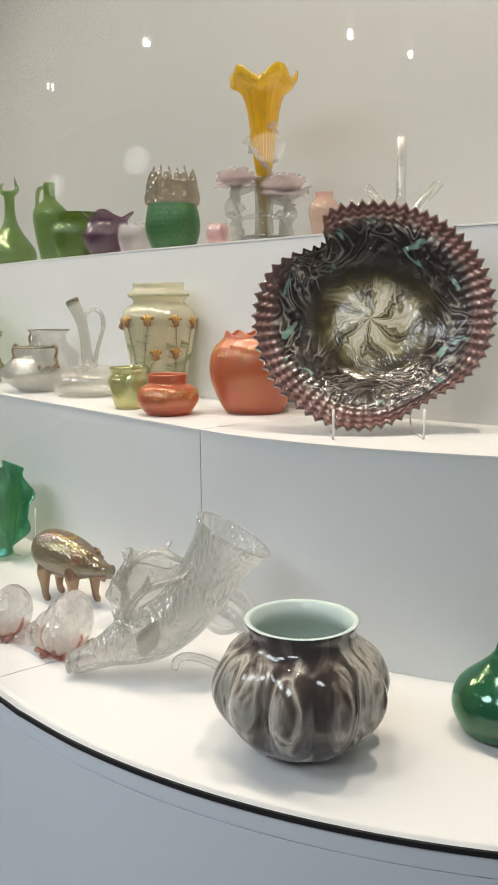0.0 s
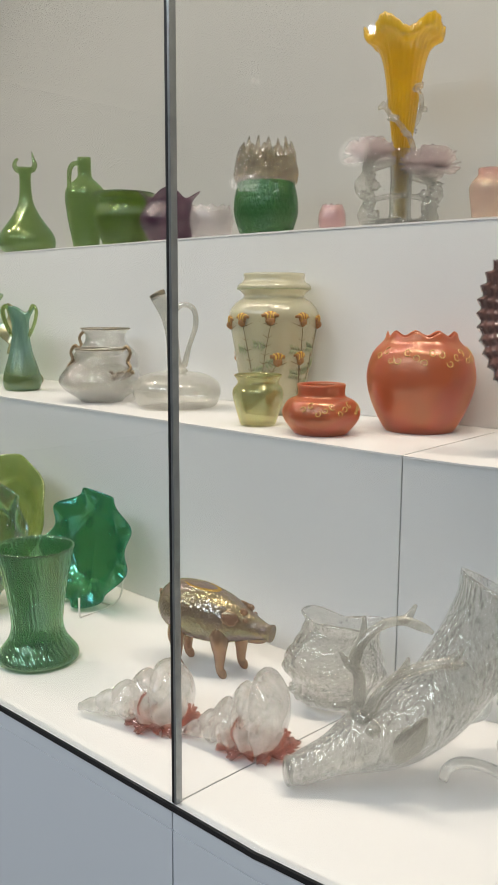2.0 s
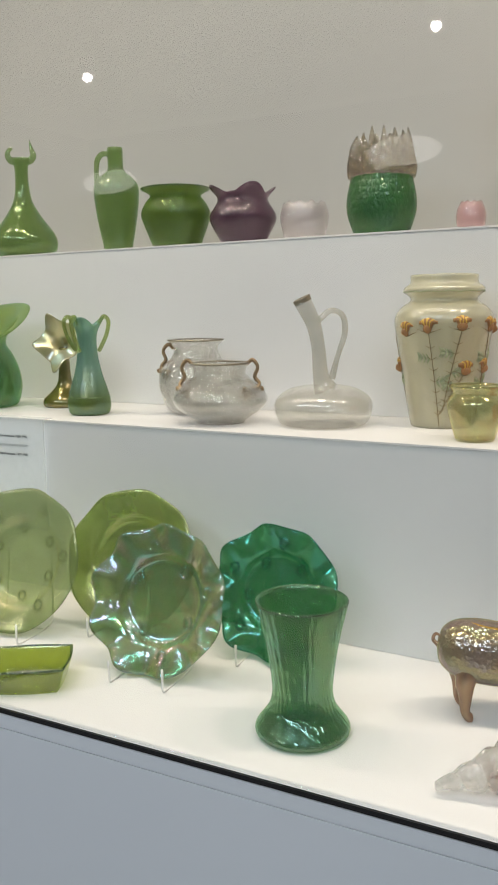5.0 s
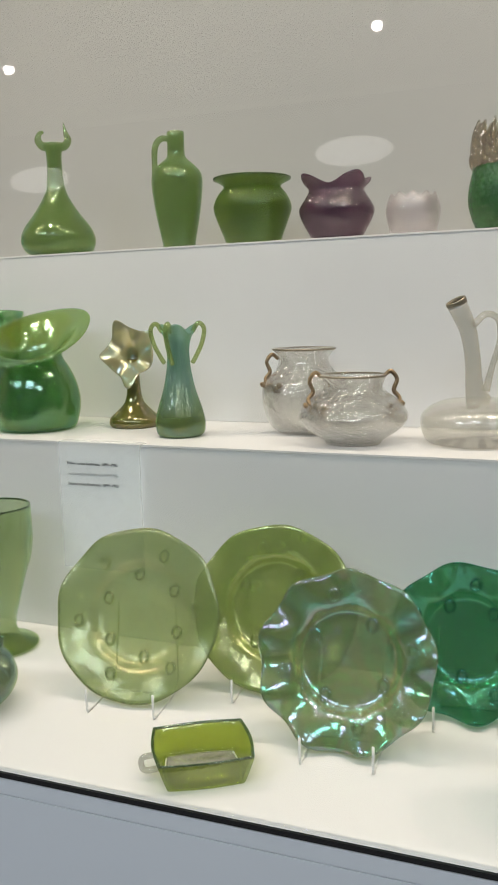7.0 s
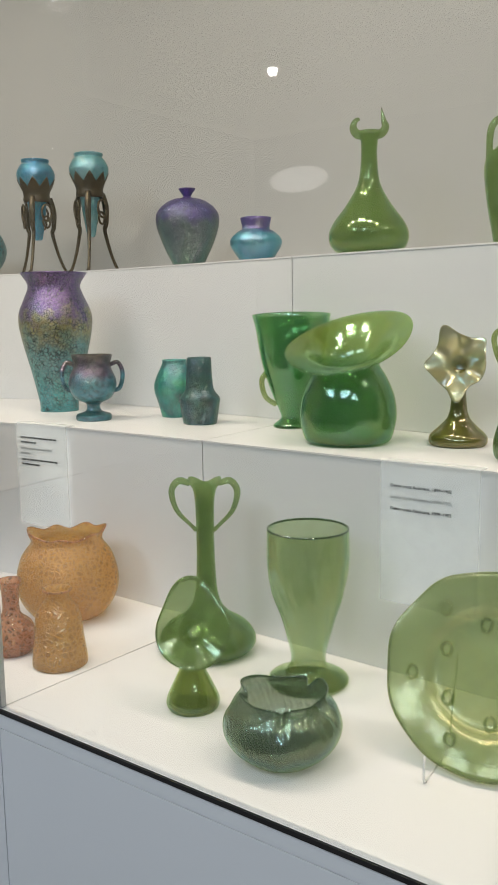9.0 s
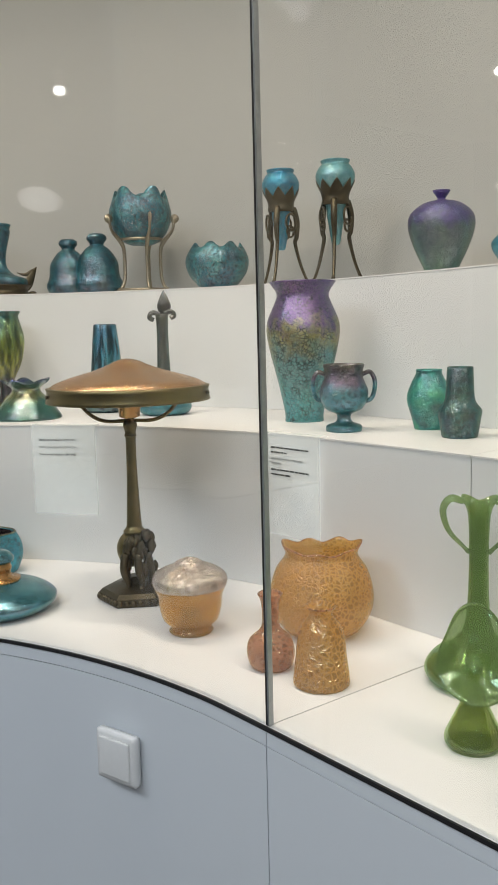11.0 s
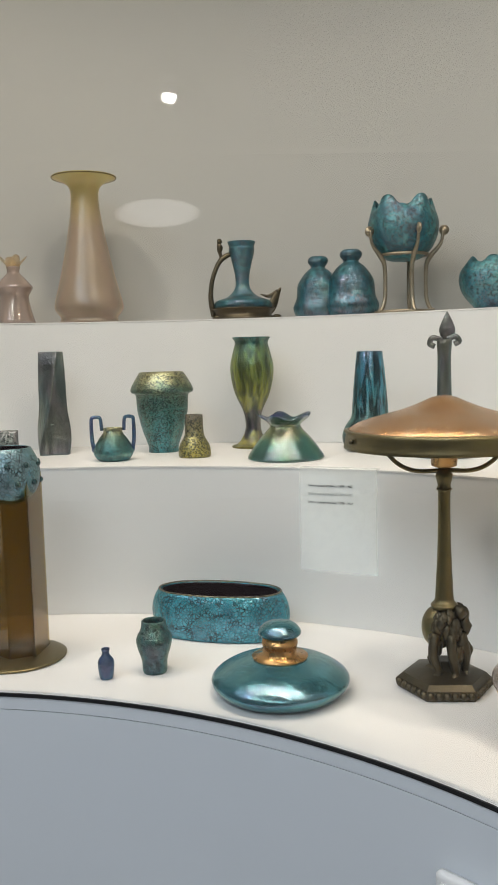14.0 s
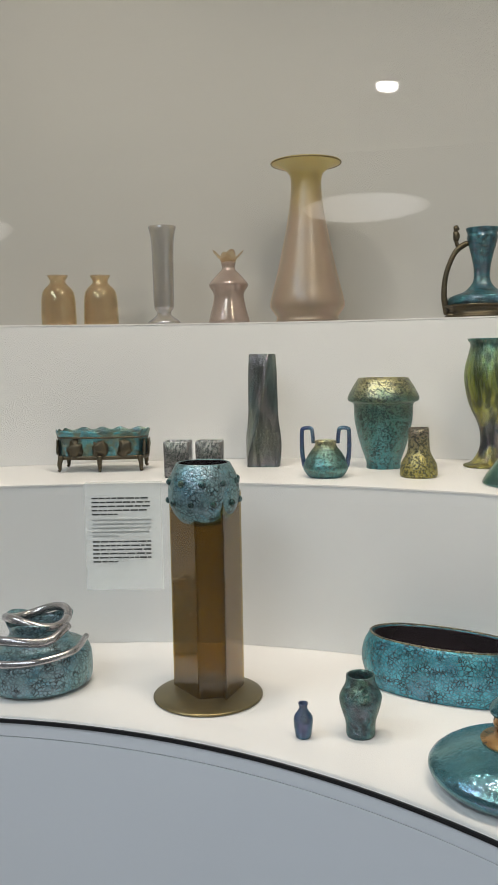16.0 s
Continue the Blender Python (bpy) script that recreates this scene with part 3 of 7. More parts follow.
OLIVE = vessel_glass("olive_green_glass", (0.30, 0.38, 0.08), (0.84, 0.90, 0.60), 0.68, 0.1, 0.09, GREEN_SHEEN)
LEAF = vessel_glass("leaf_green_glass", (0.27, 0.39, 0.15), (0.82, 0.90, 0.66), 0.56, 0.11, 0.06, GREEN_SHEEN)
PALE = vessel_glass("pale_green_glass", (0.34, 0.47, 0.19), (0.90, 0.945, 0.80), 0.86, 0.08, 0.06, GREEN_SHEEN)
DEEP = vessel_glass("deep_green_glass", (0.07, 0.27, 0.08), (0.64, 0.86, 0.60), 0.72, 0.1, 0.12, GREEN_SHEEN)
EMERALD = vessel_glass("emerald_glass", (0.02, 0.22, 0.07), (0.46, 0.76, 0.48), 0.58, 0.14, 0.12, [(0.2, 0.9, 0.9), (0.4, 0.9, 0.6), (0.3, 0.7, 1.0), (0.2, 0.9, 0.8)])
SOLIDGREEN = vessel_glass("solid_green_glass", (0.02, 0.20, 0.08), (0.3, 0.7, 0.4), 0.3, 0.08, 0.09, GREEN_SHEEN)
SMOKE = vessel_glass("smoky_green_glass", (0.20, 0.27, 0.18), (0.80, 0.86, 0.77), 0.66, 0.16, 0.10, GREEN_SHEEN, "swirl")
NETGREEN = vessel_glass("netted_green_glass", (0.10, 0.33, 0.10), (0.58, 0.82, 0.48), 0.25, 0.16, 0.06, GREEN_SHEEN, "net")
NETOLIVE = vessel_glass("netted_olive_glass", (0.24, 0.38, 0.05), (0.78, 0.90, 0.50), 0.42, 0.14, 0.06, GREEN_SHEEN, "net")
PLUM = vessel_glass("plum_glass", (0.20, 0.08, 0.15), (0.80, 0.60, 0.72), 0.45, 0.14, 0.06, None, "net")
FROST = vessel_glass("frosted_glass", (0.78, 0.74, 0.74), (0.95, 0.93, 0.93), 0.8, 0.25, 0.07, None, "hammer")
PINK = vessel_glass("pink_glass", (0.90, 0.60, 0.60), (0.98, 0.88, 0.88), 0.8, 0.2, 0.08, None, "hammer")
ROSE = vessel_glass("rose_tinted_glass", (0.86, 0.76, 0.76), (0.985, 0.955, 0.955), 0.72, 0.1, 0.10)
YELLOW = vessel_glass("amber_yellow_glass", (0.90, 0.60, 0.03), (0.985, 0.88, 0.34), 0.36, 0.14, 0.07, two=((0.85, 0.76, 0.50), 0.34, 0.12))
RED = vessel_glass("orange_red_glass", (0.68, 0.20, 0.08), (0.95, 0.55, 0.38), 0.14, 0.3, 0.11, [(1.0, 0.75, 0.5), (1.0, 0.6, 0.65), (0.95, 0.8, 0.6), (1.0, 0.7, 0.5)])
AMBER = vessel_glass("amber_crackle_glass", (0.58, 0.34, 0.11), (0.97, 0.80, 0.50), 0.45, 0.1, 0.12, GOLD_SHEEN, "crackle")
COPPERY = vessel_glass("coppery_glass", (0.50, 0.26, 0.16), (0.94, 0.74, 0.60), 0.5, 0.12, 0.12, GOLD_SHEEN, "crackle")
HONEY = vessel_glass("honey_glass", (0.94, 0.52, 0.08), (0.99, 0.83, 0.44), 0.62, 0.12, 0.06)
PEARL = vessel_glass("pearly_cream_glass", (0.62, 0.52, 0.42), (0.92, 0.86, 0.76), 0.4, 0.32, 0.07, [(0.95, 0.9, 0.75), (0.95, 0.75, 0.8), (0.75, 0.85, 0.9), (0.95, 0.9, 0.75)], two=((0.62, 0.54, 0.20), 0.62, 0.95))
PEARLPINK = vessel_glass("pearly_pink_glass", (0.60, 0.51, 0.46), (0.93, 0.88, 0.83), 0.45, 0.14, 0.13, [(0.95, 0.85, 0.8), (0.8, 0.8, 0.9), (0.95, 0.9, 0.75), (0.95, 0.8, 0.85)])
SILVERY = vessel_glass("silvery_glass", (0.58, 0.56, 0.50), (0.9, 0.88, 0.84), 0.4, 0.14, 0.28, [(0.75, 0.85, 1.0), (1.0, 0.92, 0.75), (0.85, 0.8, 0.95), (0.75, 0.85, 1.0)])
STRAW = vessel_glass("straw_glass", (0.58, 0.47, 0.34), (0.95, 0.88, 0.77), 0.74, 0.1, 0.1, GOLD_SHEEN)
MILKY = vessel_glass("milky_green_glass", (0.84, 0.81, 0.64), (0.96, 0.95, 0.88), 0.46, 0.24, 0.06)
SAGE = vessel_glass("sage_glass", (0.50, 0.52, 0.28), (0.93, 0.94, 0.80), 0.8, 0.1, 0.12, GOLD_SHEEN)
OPAL = vessel_glass("clear_opal_glass", (0.68, 0.65, 0.58), (0.95, 0.95, 0.92), 0.64, 0.16, 0.11, None)
CRACK = crystal("clear_crackle_glass", (0.96, 0.955, 0.94), "crackle", 0.09, 0.72, 1.42)
CLEAR = crystal("clear_glass", (0.95, 0.955, 0.945), "", 0.07, 0.66, 1.4)
SPIKE = crystal("clear_golden_spike_glass", (0.94, 0.90, 0.82), "fleck", 0.06, 0.7, 1.42, 0.5)
LUMPY = crystal("clear_twig_glass", (0.94, 0.945, 0.93), "crackle", 0.2, 0.45, 1.34)
FLECKED = crystal("clear_flecked_glass", (0.975, 0.975, 0.968), "fleck", 0.18, 0.65, 1.4, 0.45)
SHELLGLASS = crystal("whitish_shell_glass", (0.96, 0.955, 0.95), "fleck", 0.34, 0.5, 1.38, 0.2)
CORAL = vessel_glass("coral_pink_glass", (0.66, 0.20, 0.11), (0.96, 0.70, 0.62), 0.6, 0.1, 0.10)
IRIS = vessel_glass("rainbow_plate_glass", (0.30, 0.40, 0.14), (0.84, 0.92, 0.66), 0.52, 0.16, 0.2, [(0.2, 0.85, 1.0), (1.0, 0.5, 0.95), (1.0, 0.9, 0.55), (0.25, 1.0, 0.75), (0.65, 0.5, 1.0), (0.2, 0.85, 1.0)])
GOLDIRIS = vessel_glass("golden_blue_glass", (0.60, 0.54, 0.30), (0.85, 0.82, 0.6), 0.2, 0.2, 0.34, [(0.98, 0.86, 0.45), (0.35, 0.8, 0.95), (0.6, 0.8, 0.95), (0.98, 0.88, 0.5)])
GREENIRIS = vessel_glass("blue_green_iridescent_glass", (0.20, 0.28, 0.06), (0.65, 0.8, 0.5), 0.35, 0.16, 0.16, [(0.5, 0.8, 0.85), (0.65, 0.9, 0.75), (0.85, 0.85, 0.5), (0.5, 0.75, 0.9)], "fleck", two=((0.28, 0.48, 0.44), 0.15, 0.5))
PIG = vessel_glass("bronze_iridescent_glass", (0.31, 0.23, 0.15), (0.8, 0.68, 0.5), 0.12, 0.16, 0.22, [(1.0, 0.82, 0.35), (0.6, 0.85, 0.55), (0.85, 0.6, 0.85), (0.7, 0.75, 0.8), (1.0, 0.8, 0.4)], "hammer")
TEAL = lustre("teal_lustre", [(0.1, (0.02, 0.09, 0.13)), (0.5, (0.03, 0.20, 0.26)), (0.9, (0.10, 0.36, 0.36))], 124, lines=0.81, rough=0.32)
BLUE = lustre("blue_lustre", [(0.1, (0.06, 0.09, 0.11)), (0.5, (0.025, 0.14, 0.20)), (0.9, (0.05, 0.25, 0.28))], 118, lines=0.8, rough=0.32)
TEALGOLD = lustre("teal_gold_lustre", [(0.1, (0.05, 0.24, 0.28)), (0.5, (0.07, 0.22, 0.21)), (0.75, (0.12, 0.20, 0.14)), (0.95, (0.46, 0.42, 0.22))], 176, lines=0.86, rough=0.32, along="height", pattern="speck", film=[(0, (0.8, 0.85, 0.5)), (0.5, (0.4, 0.8, 0.85)), (1, (0.8, 0.85, 0.5))])
GOLD = lustre("gold_lustre", [(0.1, (0.34, 0.29, 0.06)), (0.5, (0.30, 0.27, 0.12)), (0.9, (0.22, 0.18, 0.15))], 162, lines=0.86, rough=0.31, along="height", pattern="speck", film=[(0, (0.95, 0.85, 0.4)), (1, (0.85, 0.9, 0.5))])
MIDNIGHT = lustre("dark_teal_lustre", [(0.1, (0.03, 0.06, 0.05)), (0.5, (0.03, 0.12, 0.12)), (0.9, (0.08, 0.16, 0.09))], 130, lines=0.81, rough=0.32)
COBALT = lustre("cobalt_lustre", [(0.1, (0.01, 0.03, 0.10)), (0.5, (0.02, 0.06, 0.18)), (0.9, (0.04, 0.16, 0.22))], 90, lines=0.45, rough=0.31)
INKTEAL = lustre("hammered_teal_lustre", [(0.1, (0.03, 0.14, 0.18)), (0.5, (0.05, 0.20, 0.25)), (0.9, (0.10, 0.29, 0.33))], 221, lines=0.3, rough=0.2, pattern="hammer", lump=0.0008)
BOATTEAL = lustre("crackled_turquoise_lustre", [(0.1, (0.02, 0.20, 0.28)), (0.5, (0.03, 0.31, 0.39)), (0.9, (0.07, 0.42, 0.54))], 162, lines=0.94, rough=0.32, pattern="crackle")
PURPLETEAL = lustre("purple_to_teal_lustre", [(0.05, (0.06, 0.34, 0.36)), (0.42, (0.14, 0.32, 0.29)), (0.62, (0.34, 0.30, 0.12)), (0.74, (0.16, 0.09, 0.24)), (1.0, (0.16, 0.08, 0.26))], 130, along="height", lines=0.86, pattern="crackle")
PURPLEGREEN = lustre("purple_to_green_lustre", [(0.05, (0.07, 0.16, 0.11)), (0.5, (0.13, 0.17, 0.17)), (0.72, (0.11, 0.07, 0.26)), (1.0, (0.10, 0.05, 0.28))], 91, along="height", lines=0.46)
BROWNTEAL = lustre("brown_to_teal_lustre", [(0.1, (0.03, 0.16, 0.18)), (0.5, (0.08, 0.28, 0.34)), (0.75, (0.12, 0.08, 0.14)), (1.0, (0.12, 0.09, 0.06))], 90, along="height", lines=0.6)
STREAK = lustre("streaked_blue_lustre", [(0.1, (0.08, 0.15, 0.14)), (0.4, (0.07, 0.22, 0.23)), (0.7, (0.03, 0.26, 0.36)), (1.0, (0.05, 0.17, 0.27))], 80, lines=0.9, rough=0.32, along="height", pattern="streak")
OLIVEGOLD = lustre("olive_gold_lustre", [(0.05, (0.26, 0.22, 0.04)), (0.12, (0.08, 0.05, 0.08)), (0.32, (0.07, 0.04, 0.08)), (0.5, (0.32, 0.31, 0.04)), (0.75, (0.20, 0.26, 0.05)), (1.0, (0.04, 0.17, 0.18))], 70, lines=0.75, rough=0.31, along="height", pattern="streak", film=[(0, (0.95, 0.9, 0.4)), (0.6, (0.5, 0.8, 0.6)), (1, (0.95, 0.9, 0.4))])
GREYGREEN = lustre("grey_green_lustre", [(0.1, (0.05, 0.055, 0.045)), (0.5, (0.095, 0.095, 0.08)), (0.9, (0.13, 0.15, 0.13))], 65, lines=0.6, metallic=0.5, rough=0.33, pattern="streak")
PEPPER = lustre("peppered_lustre", [(0.1, (0.20, 0.20, 0.19)), (0.5, (0.28, 0.26, 0.25)), (0.9, (0.20, 0.30, 0.28))], 182, lines=0.81, pattern="speck")
SILVERBLUE = lustre("silver_blue_lustre", [(0.1, (0.14, 0.26, 0.30)), (0.5, (0.20, 0.35, 0.38)), (0.9, (0.10, 0.34, 0.44))], 156, lines=0.91, rough=0.32, pattern="crackle")
SILVER = metal("mirror_silver_glass", (0.25, 0.25, 0.27), (0.6, 0.58, 0.58), 0.2)
BRONZE = metal("dark_bronze", (0.05, 0.042, 0.028), (0.14, 0.115, 0.07), 0.42)
OLDBRASS = metal("aged_brass", (0.12, 0.10, 0.05), (0.28, 0.22, 0.10), 0.36)
BRASS = metal("copper_brass", (0.42, 0.22, 0.07), (0.62, 0.36, 0.14), 0.28)
PEWTER = metal("worn_pewter", (0.20, 0.17, 0.12), (0.42, 0.37, 0.28), 0.4)
COPPERDOME = lustre("copper_dome_lustre", [(0.2, (0.36, 0.19, 0.08)), (0.5, (0.46, 0.26, 0.12)), (0.8, (0.50, 0.34, 0.22))], 220, (0.2, 0.1, 0.05), 0.1, 0.26, 0.7, film=[(0, (0.9, 0.6, 0.3)), (0.5, (0.9, 0.7, 0.55)), (1, (0.9, 0.6, 0.3))], lump=0.0006)
SHADETOP = lustre("iridescent_dome_glass", [(0.1, (0.42, 0.35, 0.30)), (0.5, (0.56, 0.49, 0.44)), (0.9, (0.66, 0.55, 0.38))], 90, (0.2, 0.14, 0.08), 0.6, 0.14, 0.6, film=[(0, (0.95, 0.9, 0.8)), (0.35, (0.8, 0.7, 0.85)), (0.7, (0.95, 0.85, 0.6)), (1, (0.95, 0.9, 0.8))], lump=0.003)
BROWNPANE = vessel_glass("brown_glass_plate", (0.15, 0.11, 0.02), (0.74, 0.61, 0.28), 0.80, 0.06, 0.05)
GILT = plastic("gilt_enamel", (0.62, 0.40, 0.12), 0.3)
AGEDGILT = metal("aged_gilt", (0.15, 0.10, 0.06), (0.44, 0.31, 0.17), 0.35)
INNER = plastic("dark_glass_lining", (0.02, 0.012, 0.014), 0.25)
ENAMEL = plastic("leaf_enamel", (0.30, 0.34, 0.20), 0.6)
STEMBROWN = plastic("brown_stem_enamel", (0.20, 0.15, 0.07), 0.6)
PETAL = plastic("yellow_enamel", (0.66, 0.42, 0.07), 0.5)
PETALRED = plastic("russet_enamel", (0.34, 0.17, 0.06), 0.6)
CELADON = plastic("pale_celadon_glaze", (0.54, 0.63, 0.59), 0.2)
POTMARBLE = marble("brown_marbled_glass", [(0.15, (0.035, 0.024, 0.02)), (0.45, (0.09, 0.065, 0.055)), (0.68, (0.20, 0.17, 0.14)), (0.97, (0.46, 0.43, 0.37))], 17.0, 1.5, 0.08, (1.3, 1.3, 0.32))
DISHMARBLE = swirled_dish("swirled_marbled_glass", (0.006, 0.086, 0.172), 0.150, 0.168)
PAPER = milky_sheet("pale_printed_film", 0.32)
INK = plastic("black_print", (0.04, 0.045, 0.045), 0.8)
GREYINK = plastic("grey_print", (0.28, 0.30, 0.30), 0.8)
WIRE = plastic("white_coated_wire", (0.75, 0.75, 0.72), 0.4)
ACRYL = milky_sheet("frosted_acrylic_sheet", 0.32)
SWITCH = plastic("white_switch_plastic", (0.78, 0.78, 0.76), 0.35)

LILYFOOT = vessel_glass("olive_gold_foot_glass", (0.20, 0.20, 0.03), (0.6, 0.62, 0.3), 0.15, 0.14, 0.16, GOLD_SHEEN)
GOBLET = vessel_glass("pale_green_goblet_glass", (0.36, 0.50, 0.20), (0.92, 0.962, 0.83), 0.84, 0.08, 0.06, GREEN_SHEEN, two=((0.28, 0.40, 0.03), 0.26, 0.06))
DEEPSWIRL = vessel_glass("rippled_deep_green_glass", (0.11, 0.36, 0.14), (0.70, 0.90, 0.68), 0.66, 0.1, 0.12, GREEN_SHEEN, "swirl")
LILY = vessel_glass("thin_green_lily_glass", (0.26, 0.38, 0.13), (0.84, 0.91, 0.72), 0.62, 0.14, 0.08, GREEN_SHEEN)
RIMGREEN = vessel_glass("dark_green_rim_glass", (0.06, 0.14, 0.04), (0.6, 0.76, 0.55), 0.4, 0.1, 0.1)
LIPPED = vessel_glass("green_to_olive_glass", (0.10, 0.28, 0.09), (0.70, 0.88, 0.62), 0.68, 0.1, 0.10, [(0.55, 0.85, 0.75), (0.9, 0.85, 0.5), (0.55, 0.8, 0.95), (0.7, 0.9, 0.7)], two=((0.34, 0.38, 0.05), 0.58, 0.70))

PLATEPALE = vessel_glass("pale_green_plate_glass", (0.35, 0.47, 0.19), (0.86, 0.90, 0.70), 0.56, 0.24, 0.09, GOLD_SHEEN)
PLATEOLIVE = vessel_glass("olive_gold_plate_glass", (0.34, 0.45, 0.12), (0.80, 0.86, 0.55), 0.45, 0.2, 0.15, [(1.0, 0.9, 0.5), (0.8, 0.95, 0.55), (1.0, 0.92, 0.6), (0.7, 0.9, 0.5)])
DISHSIDE = vessel_glass("olive_dish_glass", (0.20, 0.27, 0.02), (0.76, 0.84, 0.30), 0.7, 0.08, 0.08)


def over(*warps):
    """Several warps, one after another."""
    def f(a, r, z, u):
        for w in warps:
            got = w(a, r, z, u)
            r, z = got[0], got[1]
            a = got[2] if len(got) > 2 else a
        return r, z, a
    return f


def quilt(n, dz, depth, low=0.0, high=1.0):
    """A warp that presses a net of small pillows into the wall."""
    def f(a, r, z, u):
        k = max(0.0, min(1.0, (u - low) / 0.06, (high - u) / 0.06))
        row = z / dz
        sh = 0.5 * (int(row) % 2) + 0.18 * math.sin(5 * a + row * 0.7)
        cell = abs(math.sin(math.pi * (n * a / (2 * math.pi) + sh))) ** 0.5 * abs(math.sin(math.pi * row)) ** 0.5
        return r + depth * k * (cell - 0.6), z
    return f


def combed(n, depth, wind):
    """A warp of fine combed ripples that wander round the wall."""
    def f(a, r, z, u):
        return r + depth * math.sin(n * z * 0.35 + 38 * a + wind * math.sin(30 * z + 2 * a) + 1.5 * math.sin(3 * a)), z
    return f


def pinched(spots, deep, down):
    """A warp that nips the rim in at some angles (degrees)."""
    def f(a, r, z, u):
        k = max(0.0, (u - 0.62) / 0.38)
        nip = sum(math.exp(-(((a - radians(g) + math.pi) % (2 * math.pi) - math.pi) / 0.10) ** 2) for g in spots)
        return r - deep * k * nip, z - down * k * k * nip
    return f


def lumpy(amount, scale):
    """A warp that raises small knobs all over."""
    def f(a, r, z, u):
        return r + amount * max(-0.3, noise.noise(Vector((math.cos(a), math.sin(a), z / max(r, 0.02))) * r * scale)), z
    return f


def mesh_thing(name, bm, mat, xy, level, rz, label, category, group=""):
    ob = new(name, finish(bm, name))
    ob.data.materials.append(mat)
    ob.matrix_world = pose(xy[0], xy[1], level, 0, 0, rz)
    return tagged(ob, label, category, group)


# ================= lower shelf =================
vase("ribbed_pot", (0.665, 0.650), Z0, [(0.041, 0), (0.046, 0.004), (0.068, 0.018), (0.090, 0.046), (0.0985, 0.078), (0.088, 0.112), (0.068, 0.131), (0.062, 0.142), (0.0645, 0.1535)], POTMARBLE, "round ribbed brown marbled glass pot, pale inside, on the lower shelf", "pot", seg=120, warp=ribbed(10, 0.16, 0.03, 0.9), th=0.004)
lining = part("lining", lathe(bm_new(), [(0.05, 0.035), (0.078, 0.06), (0.083, 0.085), (0.073, 0.115), (0.0545, 0.137), (0.0588, 0.1532), (0.0622, 0.1555), (0.0652, 0.1552)], 64, 0.0006), CELADON, bpy.data.objects["ribbed_pot"], "pale blue-green glazed lining")
vase("long_neck_bottle", (0.862, 0.505), Z0, [(0.034, 0), (0.050, 0.010), (0.061, 0.035), (0.054, 0.062), (0.03, 0.084), (0.012, 0.105), (0.008, 0.14), (0.0075, 0.22), (0.010, 0.30)], SOLIDGREEN, "dark green glass bottle with bulbous base and long neck", "bottle")

# deer-head drinking horn of clear glass
horn = thing("deer_head_horn", (0.572, 0.992), Z0, -42.2, "clear glass drinking horn shaped as a deer head", "drinking horn")
bm = bm_new()
path = smooth_line([(-0.012, 0, 0.021), (0.004, 0, 0.024), (0.034, 0, 0.036), (0.070, 0, 0.052), (0.108, 0, 0.066), (0.144, 0, 0.092), (0.175, 0, 0.132), (0.204, 0, 0.178), (0.219, 0, 0.204)], 5)
rad = smooth_line([(0.014, 0), (0.018, 0), (0.022, 0), (0.034, 0), (0.039, 0), (0.040, 0), (0.042, 0), (0.047, 0), (0.057, 0)], 5)[:, 0]
d = np.gradient(path, axis=0)
rows = []
for skin in (0.0, 0.003):
    sec = []
    for p, t, r in zip(path, d, rad):
        t = Vector(t).normalized()
        s = Vector((0, 1, 0))
        b = t.cross(s)
        sec.append([Vector(p) + (s * math.cos(2 * math.pi * i / 40) + b * math.sin(2 * math.pi * i / 40)) * (r - skin) for i in range(40)])
    rows += sec if skin == 0 else sec[::-1]
rings(bm, rows)
part("horn_body", bm, FLECKED, horn, "flecked clear glass")
